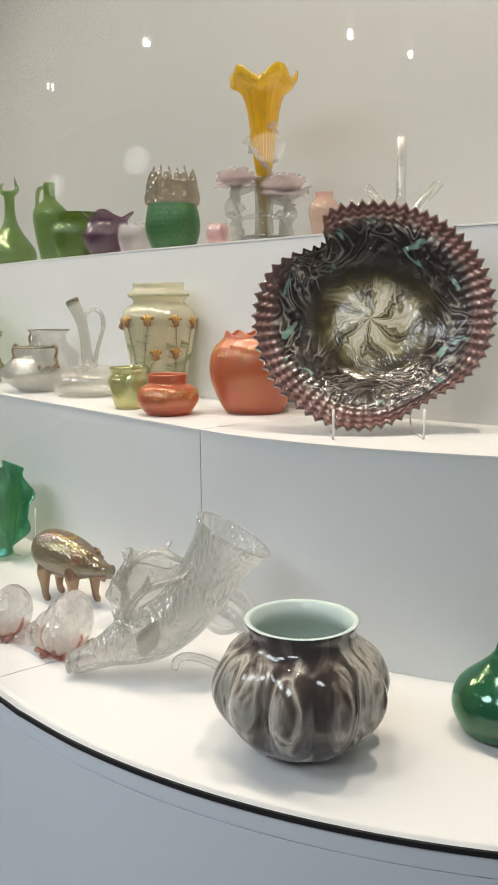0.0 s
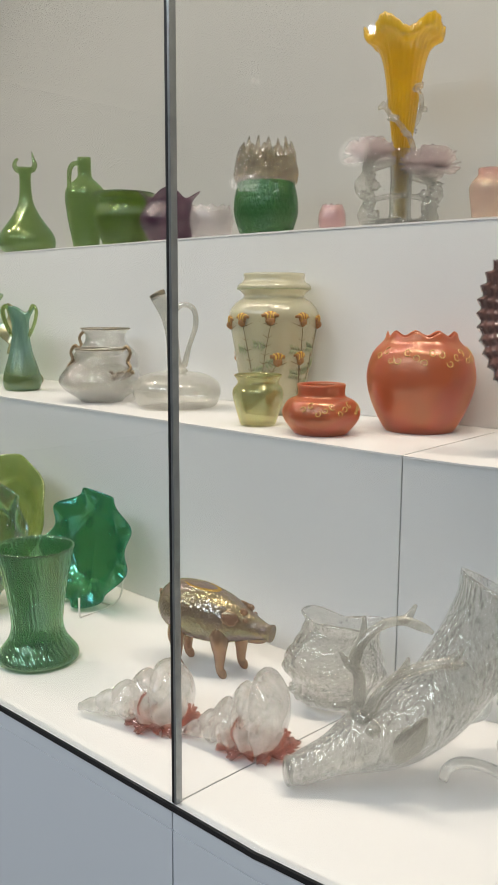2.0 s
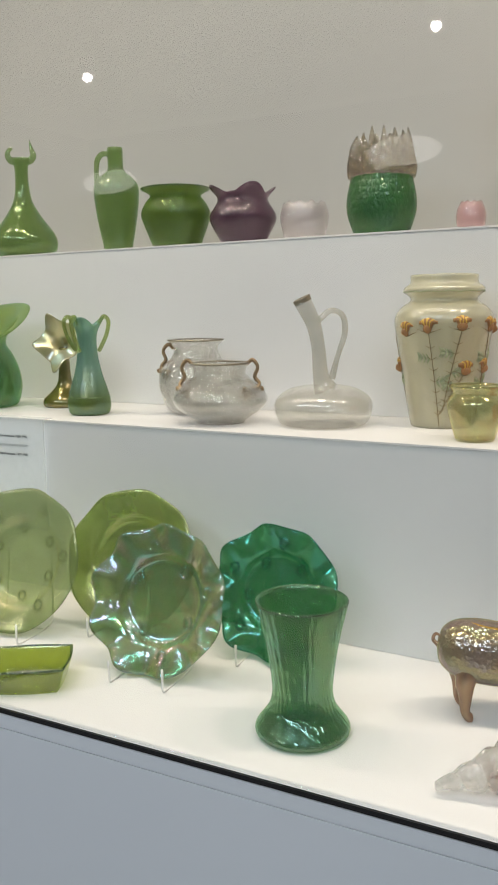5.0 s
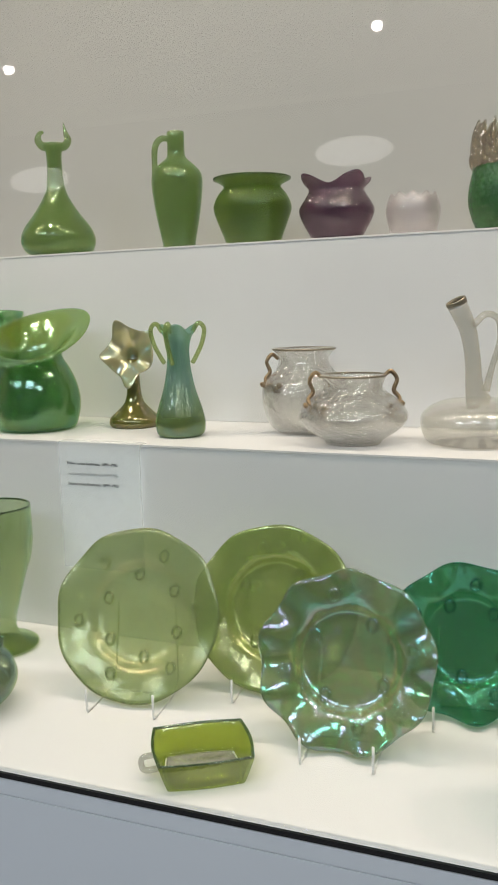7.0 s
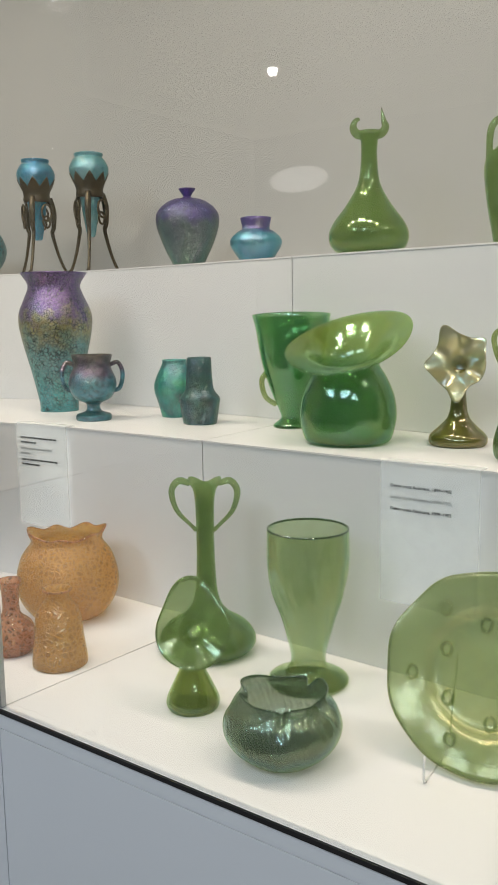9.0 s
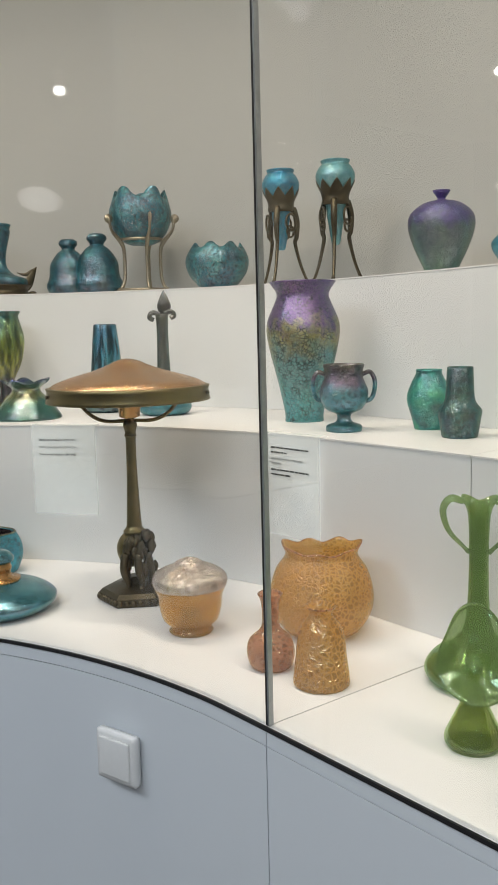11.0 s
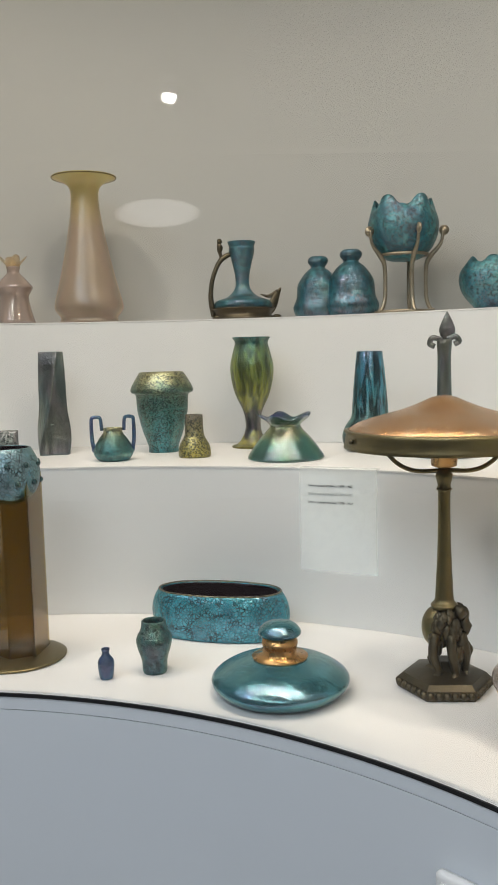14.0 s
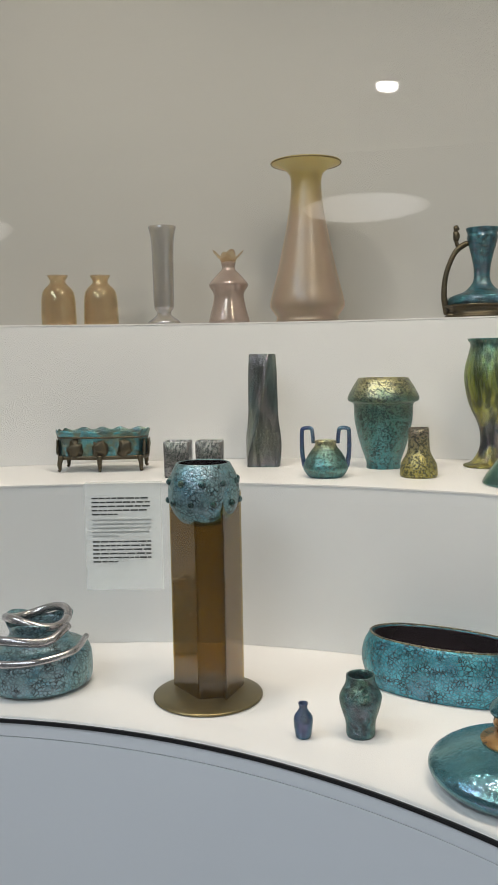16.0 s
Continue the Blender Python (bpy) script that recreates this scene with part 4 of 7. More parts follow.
for s in (-1, 1):
    if s > 0:
        beam = [(0.064, 0.010, 0.082), (0.066, 0.018, 0.112), (0.062, 0.024, 0.134), (0.084, 0.028, 0.162), (0.112, 0.030, 0.170), (0.134, 0.026, 0.164), (0.146, 0.022, 0.158)]
        tines = [((0.063, 0.022, 0.128), (0.072, 0.030, 0.155), (0.074, 0.034, 0.176)), ((0.112, 0.030, 0.169), (0.122, 0.032, 0.174), (0.130, 0.034, 0.186)), ((0.064, 0.020, 0.118), (0.054, 0.022, 0.128), (0.046, 0.024, 0.140))]
    else:
        beam = [(0.070, -0.010, 0.082), (0.078, -0.016, 0.108), (0.098, -0.022, 0.132), (0.124, -0.028, 0.144), (0.148, -0.030, 0.150), (0.160, -0.030, 0.162)]
        tines = [((0.098, -0.022, 0.132), (0.102, -0.026, 0.142), (0.104, -0.030, 0.154)), ((0.138, -0.030, 0.147), (0.150, -0.034, 0.146), (0.162, -0.036, 0.149))]
    a = part("antler", tube(bm_new(), beam, [0.008, 0.0065, 0.006] + [0.0055] * (len(beam) - 4) + [0.0025]), OPAL, horn)
    for q in tines:
        part("tine", tube(bm_new(), q, [0.0052, 0.0045, 0.0018], 8), OPAL, a)
    ear = lathe(bm_new(), [(0.003, 0.0), (0.010, 0.010), (0.0155, 0.026), (0.012, 0.044), (0.002, 0.062)], 28, 0.002, sy=0.42, m=pose(0.092, s * 0.040, 0.046, -12 * s, 24, 0))
    part("ear", ear, OPAL, horn)
    part("eye", ball(bm_new(), (0.070, s * 0.030, 0.078), 0.008, 0.006, 0.006, 12), OPAL, horn)
    part("foreleg", tube(bm_new(), [(0.165, s * 0.034, 0.086), (0.190, s * 0.042, 0.052), (0.215, s * 0.046, 0.050), (0.222, s * 0.048, 0.066)] if s > 0 else [(0.255, -0.05, 0.010), (0.228, -0.05, 0.014), (0.190, -0.05, 0.040), (0.158, -0.05, 0.050), (0.142, -0.05, 0.044), (0.138, -0.05, 0.032)], [0.008, 0.007, 0.006, 0.005] if s > 0 else [0.008, 0.007, 0.006, 0.006, 0.006, 0.005]), CLEAR, horn)
    part("hind_leg", tube(bm_new(), [(0.205, s * 0.03, 0.112), (0.228, s * 0.04, 0.096), (0.246, s * 0.045, 0.060), (0.262, s * 0.048, 0.020), (0.254, s * 0.05, 0.008), (0.238, s * 0.05, 0.010)], [0.014, 0.012, 0.009, 0.008, 0.0075, 0.007]), CLEAR, horn)
part("brow", ball(bm_new(), (0.066, 0, 0.082), 0.014, 0.020, 0.010, 16, 0.2), CLEAR, horn)
part("muzzle", ball(bm_new(), (-0.012, 0, 0.021), 0.006, 0.017, 0.016, 14), CLEAR, horn)

# crumpled clear vase
bm = bm_new()
tilt = pose(0, 0, 0.012, 0, 8, 0)
lathe(bm, [(0.045, -0.004), (0.054, 0.008), (0.05, 0.02), (0.068, 0.040), (0.066, 0.065), (0.056, 0.092), (0.050, 0.112), (0.052, 0.124)], 96, 0.004, over(wavy(3, 0.008, 0.005, 0.55, 0.6), ribbed(22, 0.10, -0.3, 0.4), lumpy(0.006, 60)), 5, m=tilt, sx=1.1, sy=0.75)
crumple = mesh_thing("crumpled_vase", bm, CRACK, (0.745, 1.081), Z0, -48, "clear lumpy glass vase with a crumpled open mouth", "vase")
crumple.scale = (0.86, 0.86, 0.84)


def shell_vase(xy, rz, label, long=1.0, fat=1.0):
    """A conch of whorls that grow along its axis, on a ruffled pink foot."""
    ob = thing("shell_vase", xy, Z0, rz, label, "shell vase", "shell vases")
    axis = [(0.073 - 0.155 * long * (1 - k), 0, 0.012 + 0.040 * min(k, 0.8) * fat) for k in np.linspace(0, 1, 120)]
    rows = []
    for i, p in enumerate(axis):
        k = i / 119
        r = 0.005 + 0.036 * fat * min(1.0, k / 0.74) ** 1.15
        if k > 0.74:
            r *= math.sqrt(max(0.03, 1 - ((k - 0.74) / 0.265) ** 2))
        row = []
        for j in range(40):
            a = 2 * math.pi * j / 40
            ph = (6.0 * min(k, 0.74) ** 0.8 - a / (2 * math.pi)) % 1.0
            calm = max(0.0, min(1.0, (0.74 - k) / 0.12))
            wh = 1 + calm * (0.34 * math.sqrt(max(0.0, math.sin(math.pi * ph))) - 0.26) + 0.03 * math.sin(9 * a + 30 * k)
            row.append(Vector((p[0], math.cos(a) * r * wh, p[2] + math.sin(a) * r * wh * 1.05)))
        rows.append(row)
    bm = bm_new()
    rings(bm, rows)
    part("whorls", bm, SHELLGLASS, ob, "whitish clear ribbed glass")
    ob.scale = (0.95, 0.95, 0.95)
    rnd = random.Random(3)
    for i in range(13):
        a = radians(-150 + 28 * i)
        part("foot_petal", ball(bm_new(), (0.034 + 0.034 * math.cos(a), 0.026 * math.sin(a), 0.008), 0.015, 0.008, 0.006, 14, 1.0, Matrix.Rotation(a + rnd.uniform(-0.3, 0.3), 4, "Z") @ Matrix.Rotation(rnd.uniform(-0.4, 0.5), 4, "Y")), CORAL, ob)
    part("branch", tube(bm_new(), [(0.03, -0.024, 0.012), (0.012, -0.034, 0.03), (0.016, -0.037, 0.05), (0.022, -0.036, 0.058)], [0.0025, 0.0022, 0.0016, 0.0022], 8), CORAL, ob)
    part("branch", tube(bm_new(), [(0.055, -0.022, 0.010), (0.066, -0.026, 0.018), (0.072, -0.022, 0.030), (0.072, -0.016, 0.040)], [0.0025, 0.0025, 0.0025, 0.002]), CORAL, ob)
    return ob


shell_vase((0.556, 1.228), -60, "clear glass shell-shaped vase on pink glass foot")
shell_vase((0.588, 1.106), -62, "clear glass shell-shaped vase on a coral foot, beside the glass joint", 0.86, 1.22)

# glass pig, one mesh
bm = bm_new()
lathe(bm, [(0.008, -0.104), (0.026, -0.098), (0.040, -0.078), (0.046, -0.045), (0.0455, -0.010), (0.040, 0.025), (0.031, 0.050), (0.025, 0.066), (0.018, 0.086), (0.0125, 0.104), (0.0145, 0.113), (0.012, 0.116), (0.002, 0.116)], 40, solid=True, m=pose(0, 0, 0.092, 0, 97, 0))
n_body = len(bm.faces)
for x, y in ((-0.060, -0.026), (-0.070, 0.026), (0.026, -0.026), (0.040, 0.026)):
    tube(bm, [(x * 0.9, y * 0.8, 0.082), (x, y, 0.058), (x + 0.001, y, 0.036), (x + 0.001, y, 0.014), (x + 0.008, y, 0.005), (x + 0.013, y, 0.004)], [0.019, 0.016, 0.0105, 0.0075, 0.0075, 0.004], 12)
for s in (-1, 1):
    ball(bm, (0.047, s * 0.030, 0.102), 0.016, 0.003, 0.012, 12, 0.2, Matrix.Rotation(radians(-16 * s), 4, "Z") @ Matrix.Rotation(radians(18 * s), 4, "X"))
    ball(bm, (0.072, s * 0.018, 0.098), 0.005, 0.004, 0.004, 8)
    ball(bm, (0.066, s * 0.012, 0.110), 0.008, 0.005, 0.006, 8)
tube(bm, [(0.072, 0, 0.066), (0.092, 0, 0.066), (0.104, 0, 0.068)], [0.010, 0.008, 0.004], 10)
tube(bm, [(-0.098, 0, 0.098), (-0.110, 0.004, 0.108), (-0.106, -0.004, 0.120), (-0.098, -0.008, 0.118)], [0.004, 0.003, 0.0025, 0.0015], 8)
n_legs = len(bm.faces)
lathe(bm, [(0.0255, -0.006), (0.026, -0.0008), (0.020, 0.0006), (0.002, 0.0010)], 32, solid=True, m=pose(-0.022, 0, 0.1385, 0, 7, 0), sx=1.45, sy=0.72)
pig = mesh_thing("glass_pig", bm, PIG, (0.727, 1.268), Z0, -75, "bronze iridescent glass pig with textured back, standing on the shelf", "figurine")
pig.scale = (0.79, 0.82, 0.86)
pig.data.materials.append(vessel_glass("rosy_amber_leg_glass", (0.40, 0.24, 0.16), (0.9, 0.66, 0.5), 0.3, 0.16, 0.14, GOLD_SHEEN))
pig.data.materials.append(vessel_glass("golden_opening_glass", (0.55, 0.32, 0.02), (0.9, 0.7, 0.2), 0.1, 0.2, 0.10, GOLD_SHEEN))
for f in pig.data.polygons:
    f.material_index = 0 if f.index < n_body else 1 if f.index < n_legs else 2
mesh_thing("small_dark_bead", ball(bm_new(), (0, 0, 0.004), 0.005, 0.004, 0.004, 10, 0.3), BLACK, (0.823, 1.321), Z0, 0, "tiny dark bead lying on the white shelf", "bead")

vase("waisted_vase", (0.581, 1.476), Z0, [(0.050, 0), (0.0565, 0.004), (0.0570, 0.011), (0.051, 0.020), (0.041, 0.034), (0.0365, 0.050), (0.0365, 0.064), (0.0405, 0.097), (0.047, 0.132), (0.055, 0.166)], DEEPSWIRL, "deep green rippled glass vase, waisted, with flared foot and rim", seg=264, sub=9, warp=combed(200, 0.00032, 2.5), th=0.0035, rim=RIMGREEN)


def plate(name, xy, r, lean, rz, mat, label, waves=0, amp=0.0, deep=0.028, dots=6):
    """A round plate that leans on a wire stand; the stand is a thing of its own."""
    ob = thing(name, xy, Z0, rz, label, "plate", "leaning glass plates")
    m = pose(0, 0.004, 0.006, 0, 0, 0) @ Matrix.Rotation(radians(90 - lean), 4, "X") @ Matrix.Translation((0, r, -deep))
    prof = [(0.012, 0.0), (r * 0.40, 0.001), (r * 0.56, 0.004), (r * 0.66, deep * 0.55), (r * 0.82, deep * 0.82), (r, deep)]
    w = None
    if waves:
        def w(a, rr, z, u):
            k = max(0.0, (rr / r - 0.62) / 0.38)
            return rr * (1 + 0.022 * k * math.sin(waves * a)), z + amp * k * math.sin(waves * a + 0.7)
    else:
        def w(a, rr, z, u):
            k = max(0.0, (rr / r - 0.6) / 0.4)
            return rr * (1 + 0.009 * k * math.sin(9 * a + 1)), z + 0.003 * k * math.sin(7 * a)
    part("dish", lathe(bm_new(), prof, 96, 0.0035, w, 4, m), mat, ob)
    part("rim", rim_ring(prof, 0.0008, seg=96, warp=w, m=m), RIMGREEN if mat is not IRIS else IRIS, ob)
    for i in range(dots):
        a = 2 * math.pi * (i + 0.3) / dots
        q = r * (0.48 if i % 2 else 0.74)
        c = m @ Vector((q * math.cos(a), q * math.sin(a), deep * (0.1 if i % 2 else 0.72) + 0.004))
        rot = m.to_3x3().to_4x4()
        part("prunt", lathe(bm_new(), [(0.0078, 0), (0.0076, 0.0018), (0.006, 0.0026), (0.0046, 0.0018), (0.0044, 0)], 18, solid=True, ring=True, m=Matrix.Translation(c) @ rot, sy=1.25), mat, ob, "raised glass drop")
    st = thing("plate_stand", xy, Z0, rz, "white wire stand holding up a glass plate", "plate stand", "plate stands")
    for s in (-1, 1):
        x = s * r * 0.40
        part("hook", tube(bm_new(), [(x, -0.022, 0.034), (x, -0.022, 0.010), (x, -0.020, 0.003), (x, -0.012, 0.0018), (x, 0.05, 0.0018), (x, 0.075, 0.02), (x * 0.9, 0.085, r * 1.0)], 0.0017, 8, 3), WIRE, st)
    part("cross_wire", tube(bm_new(), [(-r * 0.40, 0.05, 0.0018), (r * 0.40, 0.05, 0.0018)], 0.0015, 8, 1), WIRE, st)
    return ob


plate("glass_plate", (0.650, 2.029), 0.116, 22, -84, PLATEPALE, "pale green glass plate with raised drops, leaning on a stand", dots=12)
plate("glass_plate", (0.733, 1.859), 0.113, 18, -84, PLATEOLIVE, "olive green glass plate with golden sheen, leaning on a stand", dots=8)
plate("wavy_plate", (0.612, 1.730), 0.105, 20, -86, IRIS, "wavy-rimmed glass plate with rainbow iridescence on a stand", 9, 0.008, 0.03, 8)
plate("wavy_plate", (0.735, 1.602), 0.097, 16, -84, EMERALD, "emerald green wavy-rimmed glass plate leaning on a stand", 8, 0.011, 0.03, 10)

dish = thing("square_dish", (0.543, 1.872), Z0, -59.5, "small square green glass dish with a loop handle", "dish")
part("bowl", lathe(bm_new(), [(0.041, 0.0), (0.043, 0.005), (0.047, 0.018), (0.051, 0.033)], 64, 0.003, squared(0.72), 3, ring=True, sx=1.12, sy=0.95), DISHSIDE, dish, "olive green slanting sides")
part("base", lathe(bm_new(), [(0.0365, 0.0005), (0.037, 0.003), (0.002, 0.0035)], 64, solid=True, warp=squared(0.72), sub=1, sx=1.12, sy=0.95), OPAL, dish, "clear bottom")
part("rim", lathe(bm_new(), [(0.0500, 0.0325), (0.0514, 0.0345), (0.0502, 0.036), (0.0480, 0.0345)], 64, solid=True, warp=squared(0.72), ring=True, sx=1.12, sy=0.95), RIMGREEN, dish, "dark green rim")
part("handle", tube(bm_new(), [(-0.054, -0.004, 0.028), (-0.068, -0.004, 0.025), (-0.066, -0.004, 0.011), (-0.048, -0.004, 0.011)], 0.0035), OPAL, dish, "clear loop handle")

vase("pinched_bowl", (0.584, 2.237), Z0, [(0.034, 0), (0.044, 0.004), (0.064, 0.022), (0.0715, 0.042), (0.066, 0.062), (0.055, 0.074), (0.053, 0.082)], SMOKE, "squat smoky green glass bowl with a pinched wavy rim", "bowl", rz=-50, seg=208, sub=6, th=0.003, warp=over(wavy(3, 0.004, 0.0025, 0.72, 0.4), pinched((40, 158, 168, 262, 330), 0.010, 0.009)), rim=RIMGREEN)
vase("footed_goblet", (0.779, 2.323), Z0, [(0.054, 0), (0.058, 0.004), (0.055, 0.010), (0.034, 0.018), (0.0245, 0.037), (0.031, 0.070), (0.040, 0.103), (0.051, 0.136), (0.057, 0.175), (0.058, 0.214), (0.0575, 0.227)], GOBLET, "pale green glass goblet with dimpled sides and a wide foot", "goblet", seg=64, th=0.0025, warp=ribbed(8, 0.09, 0.12, 0.9, 1.2), rim=RIMGREEN)
tv = thing("two_handled_vase", (0.793, 2.520), Z0, -56, "tall green glass vase with long neck and two ribbon handles", "vase")
part("body", lathe(bm_new(), [(0.06, 0), (0.072, 0.006), (0.077, 0.021), (0.064, 0.041), (0.036, 0.060), (0.02, 0.084), (0.015, 0.13), (0.014, 0.194), (0.016, 0.249), (0.024, 0.270)], 48, 0.003, wavy(3, 0.004, 0.004, 0.9)), LEAF, tv)
for s in (-1, 1):
    part("handle", tube(bm_new(), [(s * 0.022, 0, 0.268), (s * 0.04, 0, 0.272), (s * 0.051, 0, 0.255), (s * 0.043, 0, 0.225), (s * 0.022, 0, 0.202), (s * 0.014, 0, 0.194)], [0.004, 0.005, 0.005, 0.004, 0.003, 0.004], 10, 5, 1.8), LEAF, tv)


def pulpit_vase(name, xy, level, rz, base, top, r, mat, label, face=62, tip=0.3, stem=None, flower=None, points=(), dx=0.0):
    """A vase whose mouth opens sideways like a lily."""
    ob = thing(name, xy, level, rz, label, "vase")
    part("body", lathe(bm_new(), base, 40, 0.003), stem or mat, ob)

    def w(a, rr, z, u):
        k = max(0.0, (rr / r - 0.35) / 0.65)
        if points:
            out = sum(h * math.exp(-(((a - radians(g) + math.pi) % (2 * math.pi) - math.pi) / 0.26) ** 2) for g, h in points)
            return rr * (1 - 0.10 * k + k * out), z + 0.010 * k * math.sin(4 * a + 0.6) + 0.012 * k * out
        up = max(0.0, math.sin(a))
        return rr * (1 + tip * k * up ** 6), z + 0.006 * k * math.sin(3 * a + 1) + 0.0011 * k * math.sin(22 * a)
    m = pose(dx, 0.004, top, 0, 0, 0) @ Matrix.Rotation(radians(face), 4, "X")
    part("flower_mouth", lathe(bm_new(), [(0.010, -0.018), (0.011, -0.004), (r * 0.34, 0.010), (r * 0.65, 0.020), (r, 0.028)], 64, 0.0022, w, 4, m), flower or mat, ob)
    part("rim", rim_ring([(0.010, -0.018), (r, 0.028)], 0.0013, seg=64, warp=w, m=m), stem or mat, ob)
    return ob


pulpit_vase("lily_vase", (0.626, 2.411), Z0, -44, [(0.033, 0), (0.0362, 0.006), (0.035, 0.016), (0.024, 0.04), (0.016, 0.06), (0.011, 0.094)], 0.102, 0.049, PALE, "small green glass vase with a sideways lily-shaped mouth", 66, 0.5, OLIVE, LILY)
vase("crackled_globe_vase", (0.781, 2.827), Z0, [(0.05, 0), (0.066, 0.008), (0.085, 0.038), (0.089, 0.072), (0.078, 0.112), (0.060, 0.134), (0.062, 0.150)], AMBER, "round amber crackled glass vase with an uneven pinched rim", rz=-50, seg=64, warp=over(wavy(2, 0.006, 0.004, 0.8, 1.2), wavy(7, 0.003, 0.003, 0.8)), rim=COPPERY)
vase("small_flask", (0.611, 2.770), Z0, [(0.027, 0), (0.033, 0.006), (0.037, 0.027), (0.032, 0.047), (0.0145, 0.065), (0.014, 0.101), (0.019, 0.117)], COPPERY, "small coppery glass flask with a straight neck", "flask", warp=ribbed(5, 0.08, 0.0, 0.6), rim=COPPERY)
vase("small_flask", (0.622, 2.672), Z0, [(0.039, 0), (0.042, 0.006), (0.0375, 0.043), (0.033, 0.082), (0.017, 0.106), (0.022, 0.118)], AMBER, "small amber crackled flask with sloping sides and flared rim", "flask", rim=COPPERY)

sh = thing("glass_lamp_globe", (0.617, 2.985), Z0, 0, "honey glass lamp globe with iridescent domed top", "lamp globe")
part("bowl", lathe(bm_new(), [(0.036, 0), (0.039, 0.004), (0.034, 0.012), (0.048, 0.024), (0.055, 0.050), (0.056, 0.066), (0.063, 0.083)], 56, 0.003), HONEY, sh, "translucent honey glass bowl")
part("dome", lathe(bm_new(), [(0.0635, 0.083), (0.0655, 0.093), (0.061, 0.104), (0.045, 0.114), (0.026, 0.120), (0.02, 0.127), (0.001, 0.133)], 56, solid=True, warp=wavy(6, 0.002, 0, 0, 0)), SHADETOP, sh, "crinkled iridescent dome")
part("socket", lathe(bm_new(), [(0.018, 0.006), (0.018, 0.034), (0.012, 0.04)], 24, solid=True), INNER, sh)

# bronze lamp
lamp = thing("table_lamp", (0.654, 3.213), Z0, -34, "bronze table lamp with figure group, copper dome and brass rim", "table lamp")
part("foot", lathe(bm_new(), [(0.074, 0), (0.076, 0.004), (0.074, 0.016), (0.07, 0.02), (0.066, 0.024), (0.03, 0.034), (0.016, 0.046)], 6, solid=True, sub=1), BRONZE, lamp, smooth=False)
for i in range(6):
    a0, a1 = radians(60 * i), radians(60 * i + 60)
    for k in range(6):
        u = (k + 0.5) / 6
        x, y = (1 - u) * math.cos(a0) + u * math.cos(a1), (1 - u) * math.sin(a0) + u * math.sin(a1)
        part("bead", ball(bm_new(), (0.0752 * x, 0.0752 * y, 0.009), 0.0058, 0.0058, 0.0065, 8), BRONZE, lamp)
part("globe", ball(bm_new(), (-0.008, 0.004, 0.098), 0.028, 0.028, 0.036, 20), OLDBRASS, lamp)
rnd = random.Random(5)
bm = bm_new()
for i in range(34):
    a, h = rnd.uniform(-2.6, 0.9), rnd.uniform(0.05, 0.125)
    q = 0.031 - 0.006 * (h - 0.05) / 0.075 + rnd.uniform(-0.004, 0.004)
    ball(bm, (q * math.cos(a) + 0.004, q * math.sin(a) - 0.002, h), rnd.uniform(0.006, 0.010), rnd.uniform(0.006, 0.010), rnd.uniform(0.008, 0.016), 10, 0.4)
for a in (-2.2, -1.4, -0.7):
    tube(bm, [(0.03 * math.cos(a), 0.03 * math.sin(a), 0.095), (0.038 * math.cos(a), 0.038 * math.sin(a), 0.065), (0.034 * math.cos(a + 0.2), 0.034 * math.sin(a + 0.2), 0.035), (0.04 * math.cos(a), 0.04 * math.sin(a), 0.024)], [0.008, 0.008, 0.006, 0.005], 8)
ball(bm, (0.022, -0.018, 0.128), 0.010, 0.010, 0.012, 12, 0.3)
part("figure_group", bm, BRONZE, lamp, "dark bronze group of seated figures")
part("column", lathe(bm_new(), [(0.020, 0.130), (0.022, 0.136), (0.016, 0.142), (0.014, 0.16), (0.0105, 0.24), (0.0098, 0.318), (0.013, 0.322), (0.010, 0.328), (0.013, 0.340), (0.0135, 0.346), (0.008, 0.356)], 16, solid=True, sub=2), OLDBRASS, lamp)
part("lamp_socket", lathe(bm_new(), [(0.010, 0.356), (0.020, 0.360), (0.021, 0.375), (0.024, 0.378), (0.024, 0.398)], 24, solid=True, sub=1), BRASS, lamp)
for s in (-1, 1):
    part("arm", tube(bm_new(), [(s * 0.006, 0, 0.352), (s * 0.045, 0, 0.352), (s * 0.075, 0, 0.366), (s * 0.105, 0, 0.402)], 0.0035), OLDBRASS, lamp)
part("rim", lathe(bm_new(), [(0.150, 0.390), (0.157, 0.391), (0.1555, 0.396), (0.153, 0.412), (0.156, 0.418), (0.150, 0.4195)], 72, 0.002, sub=1, ring=True), OLDBRASS, lamp, "aged brass rim band")
part("dome", lathe(bm_new(), [(0.149, 0.418), (0.137, 0.427), (0.105, 0.438), (0.065, 0.449), (0.036, 0.460), (0.018, 0.468), (0.001, 0.471)], 72, solid=True), COPPERDOME, lamp, "coppery iridescent glass dome")
for s in (-1, 1):
    part("screw", ball(bm_new(), (s * 0.148, -0.052, 0.405), 0.004, 0.004, 0.004, 8), BRONZE, lamp)

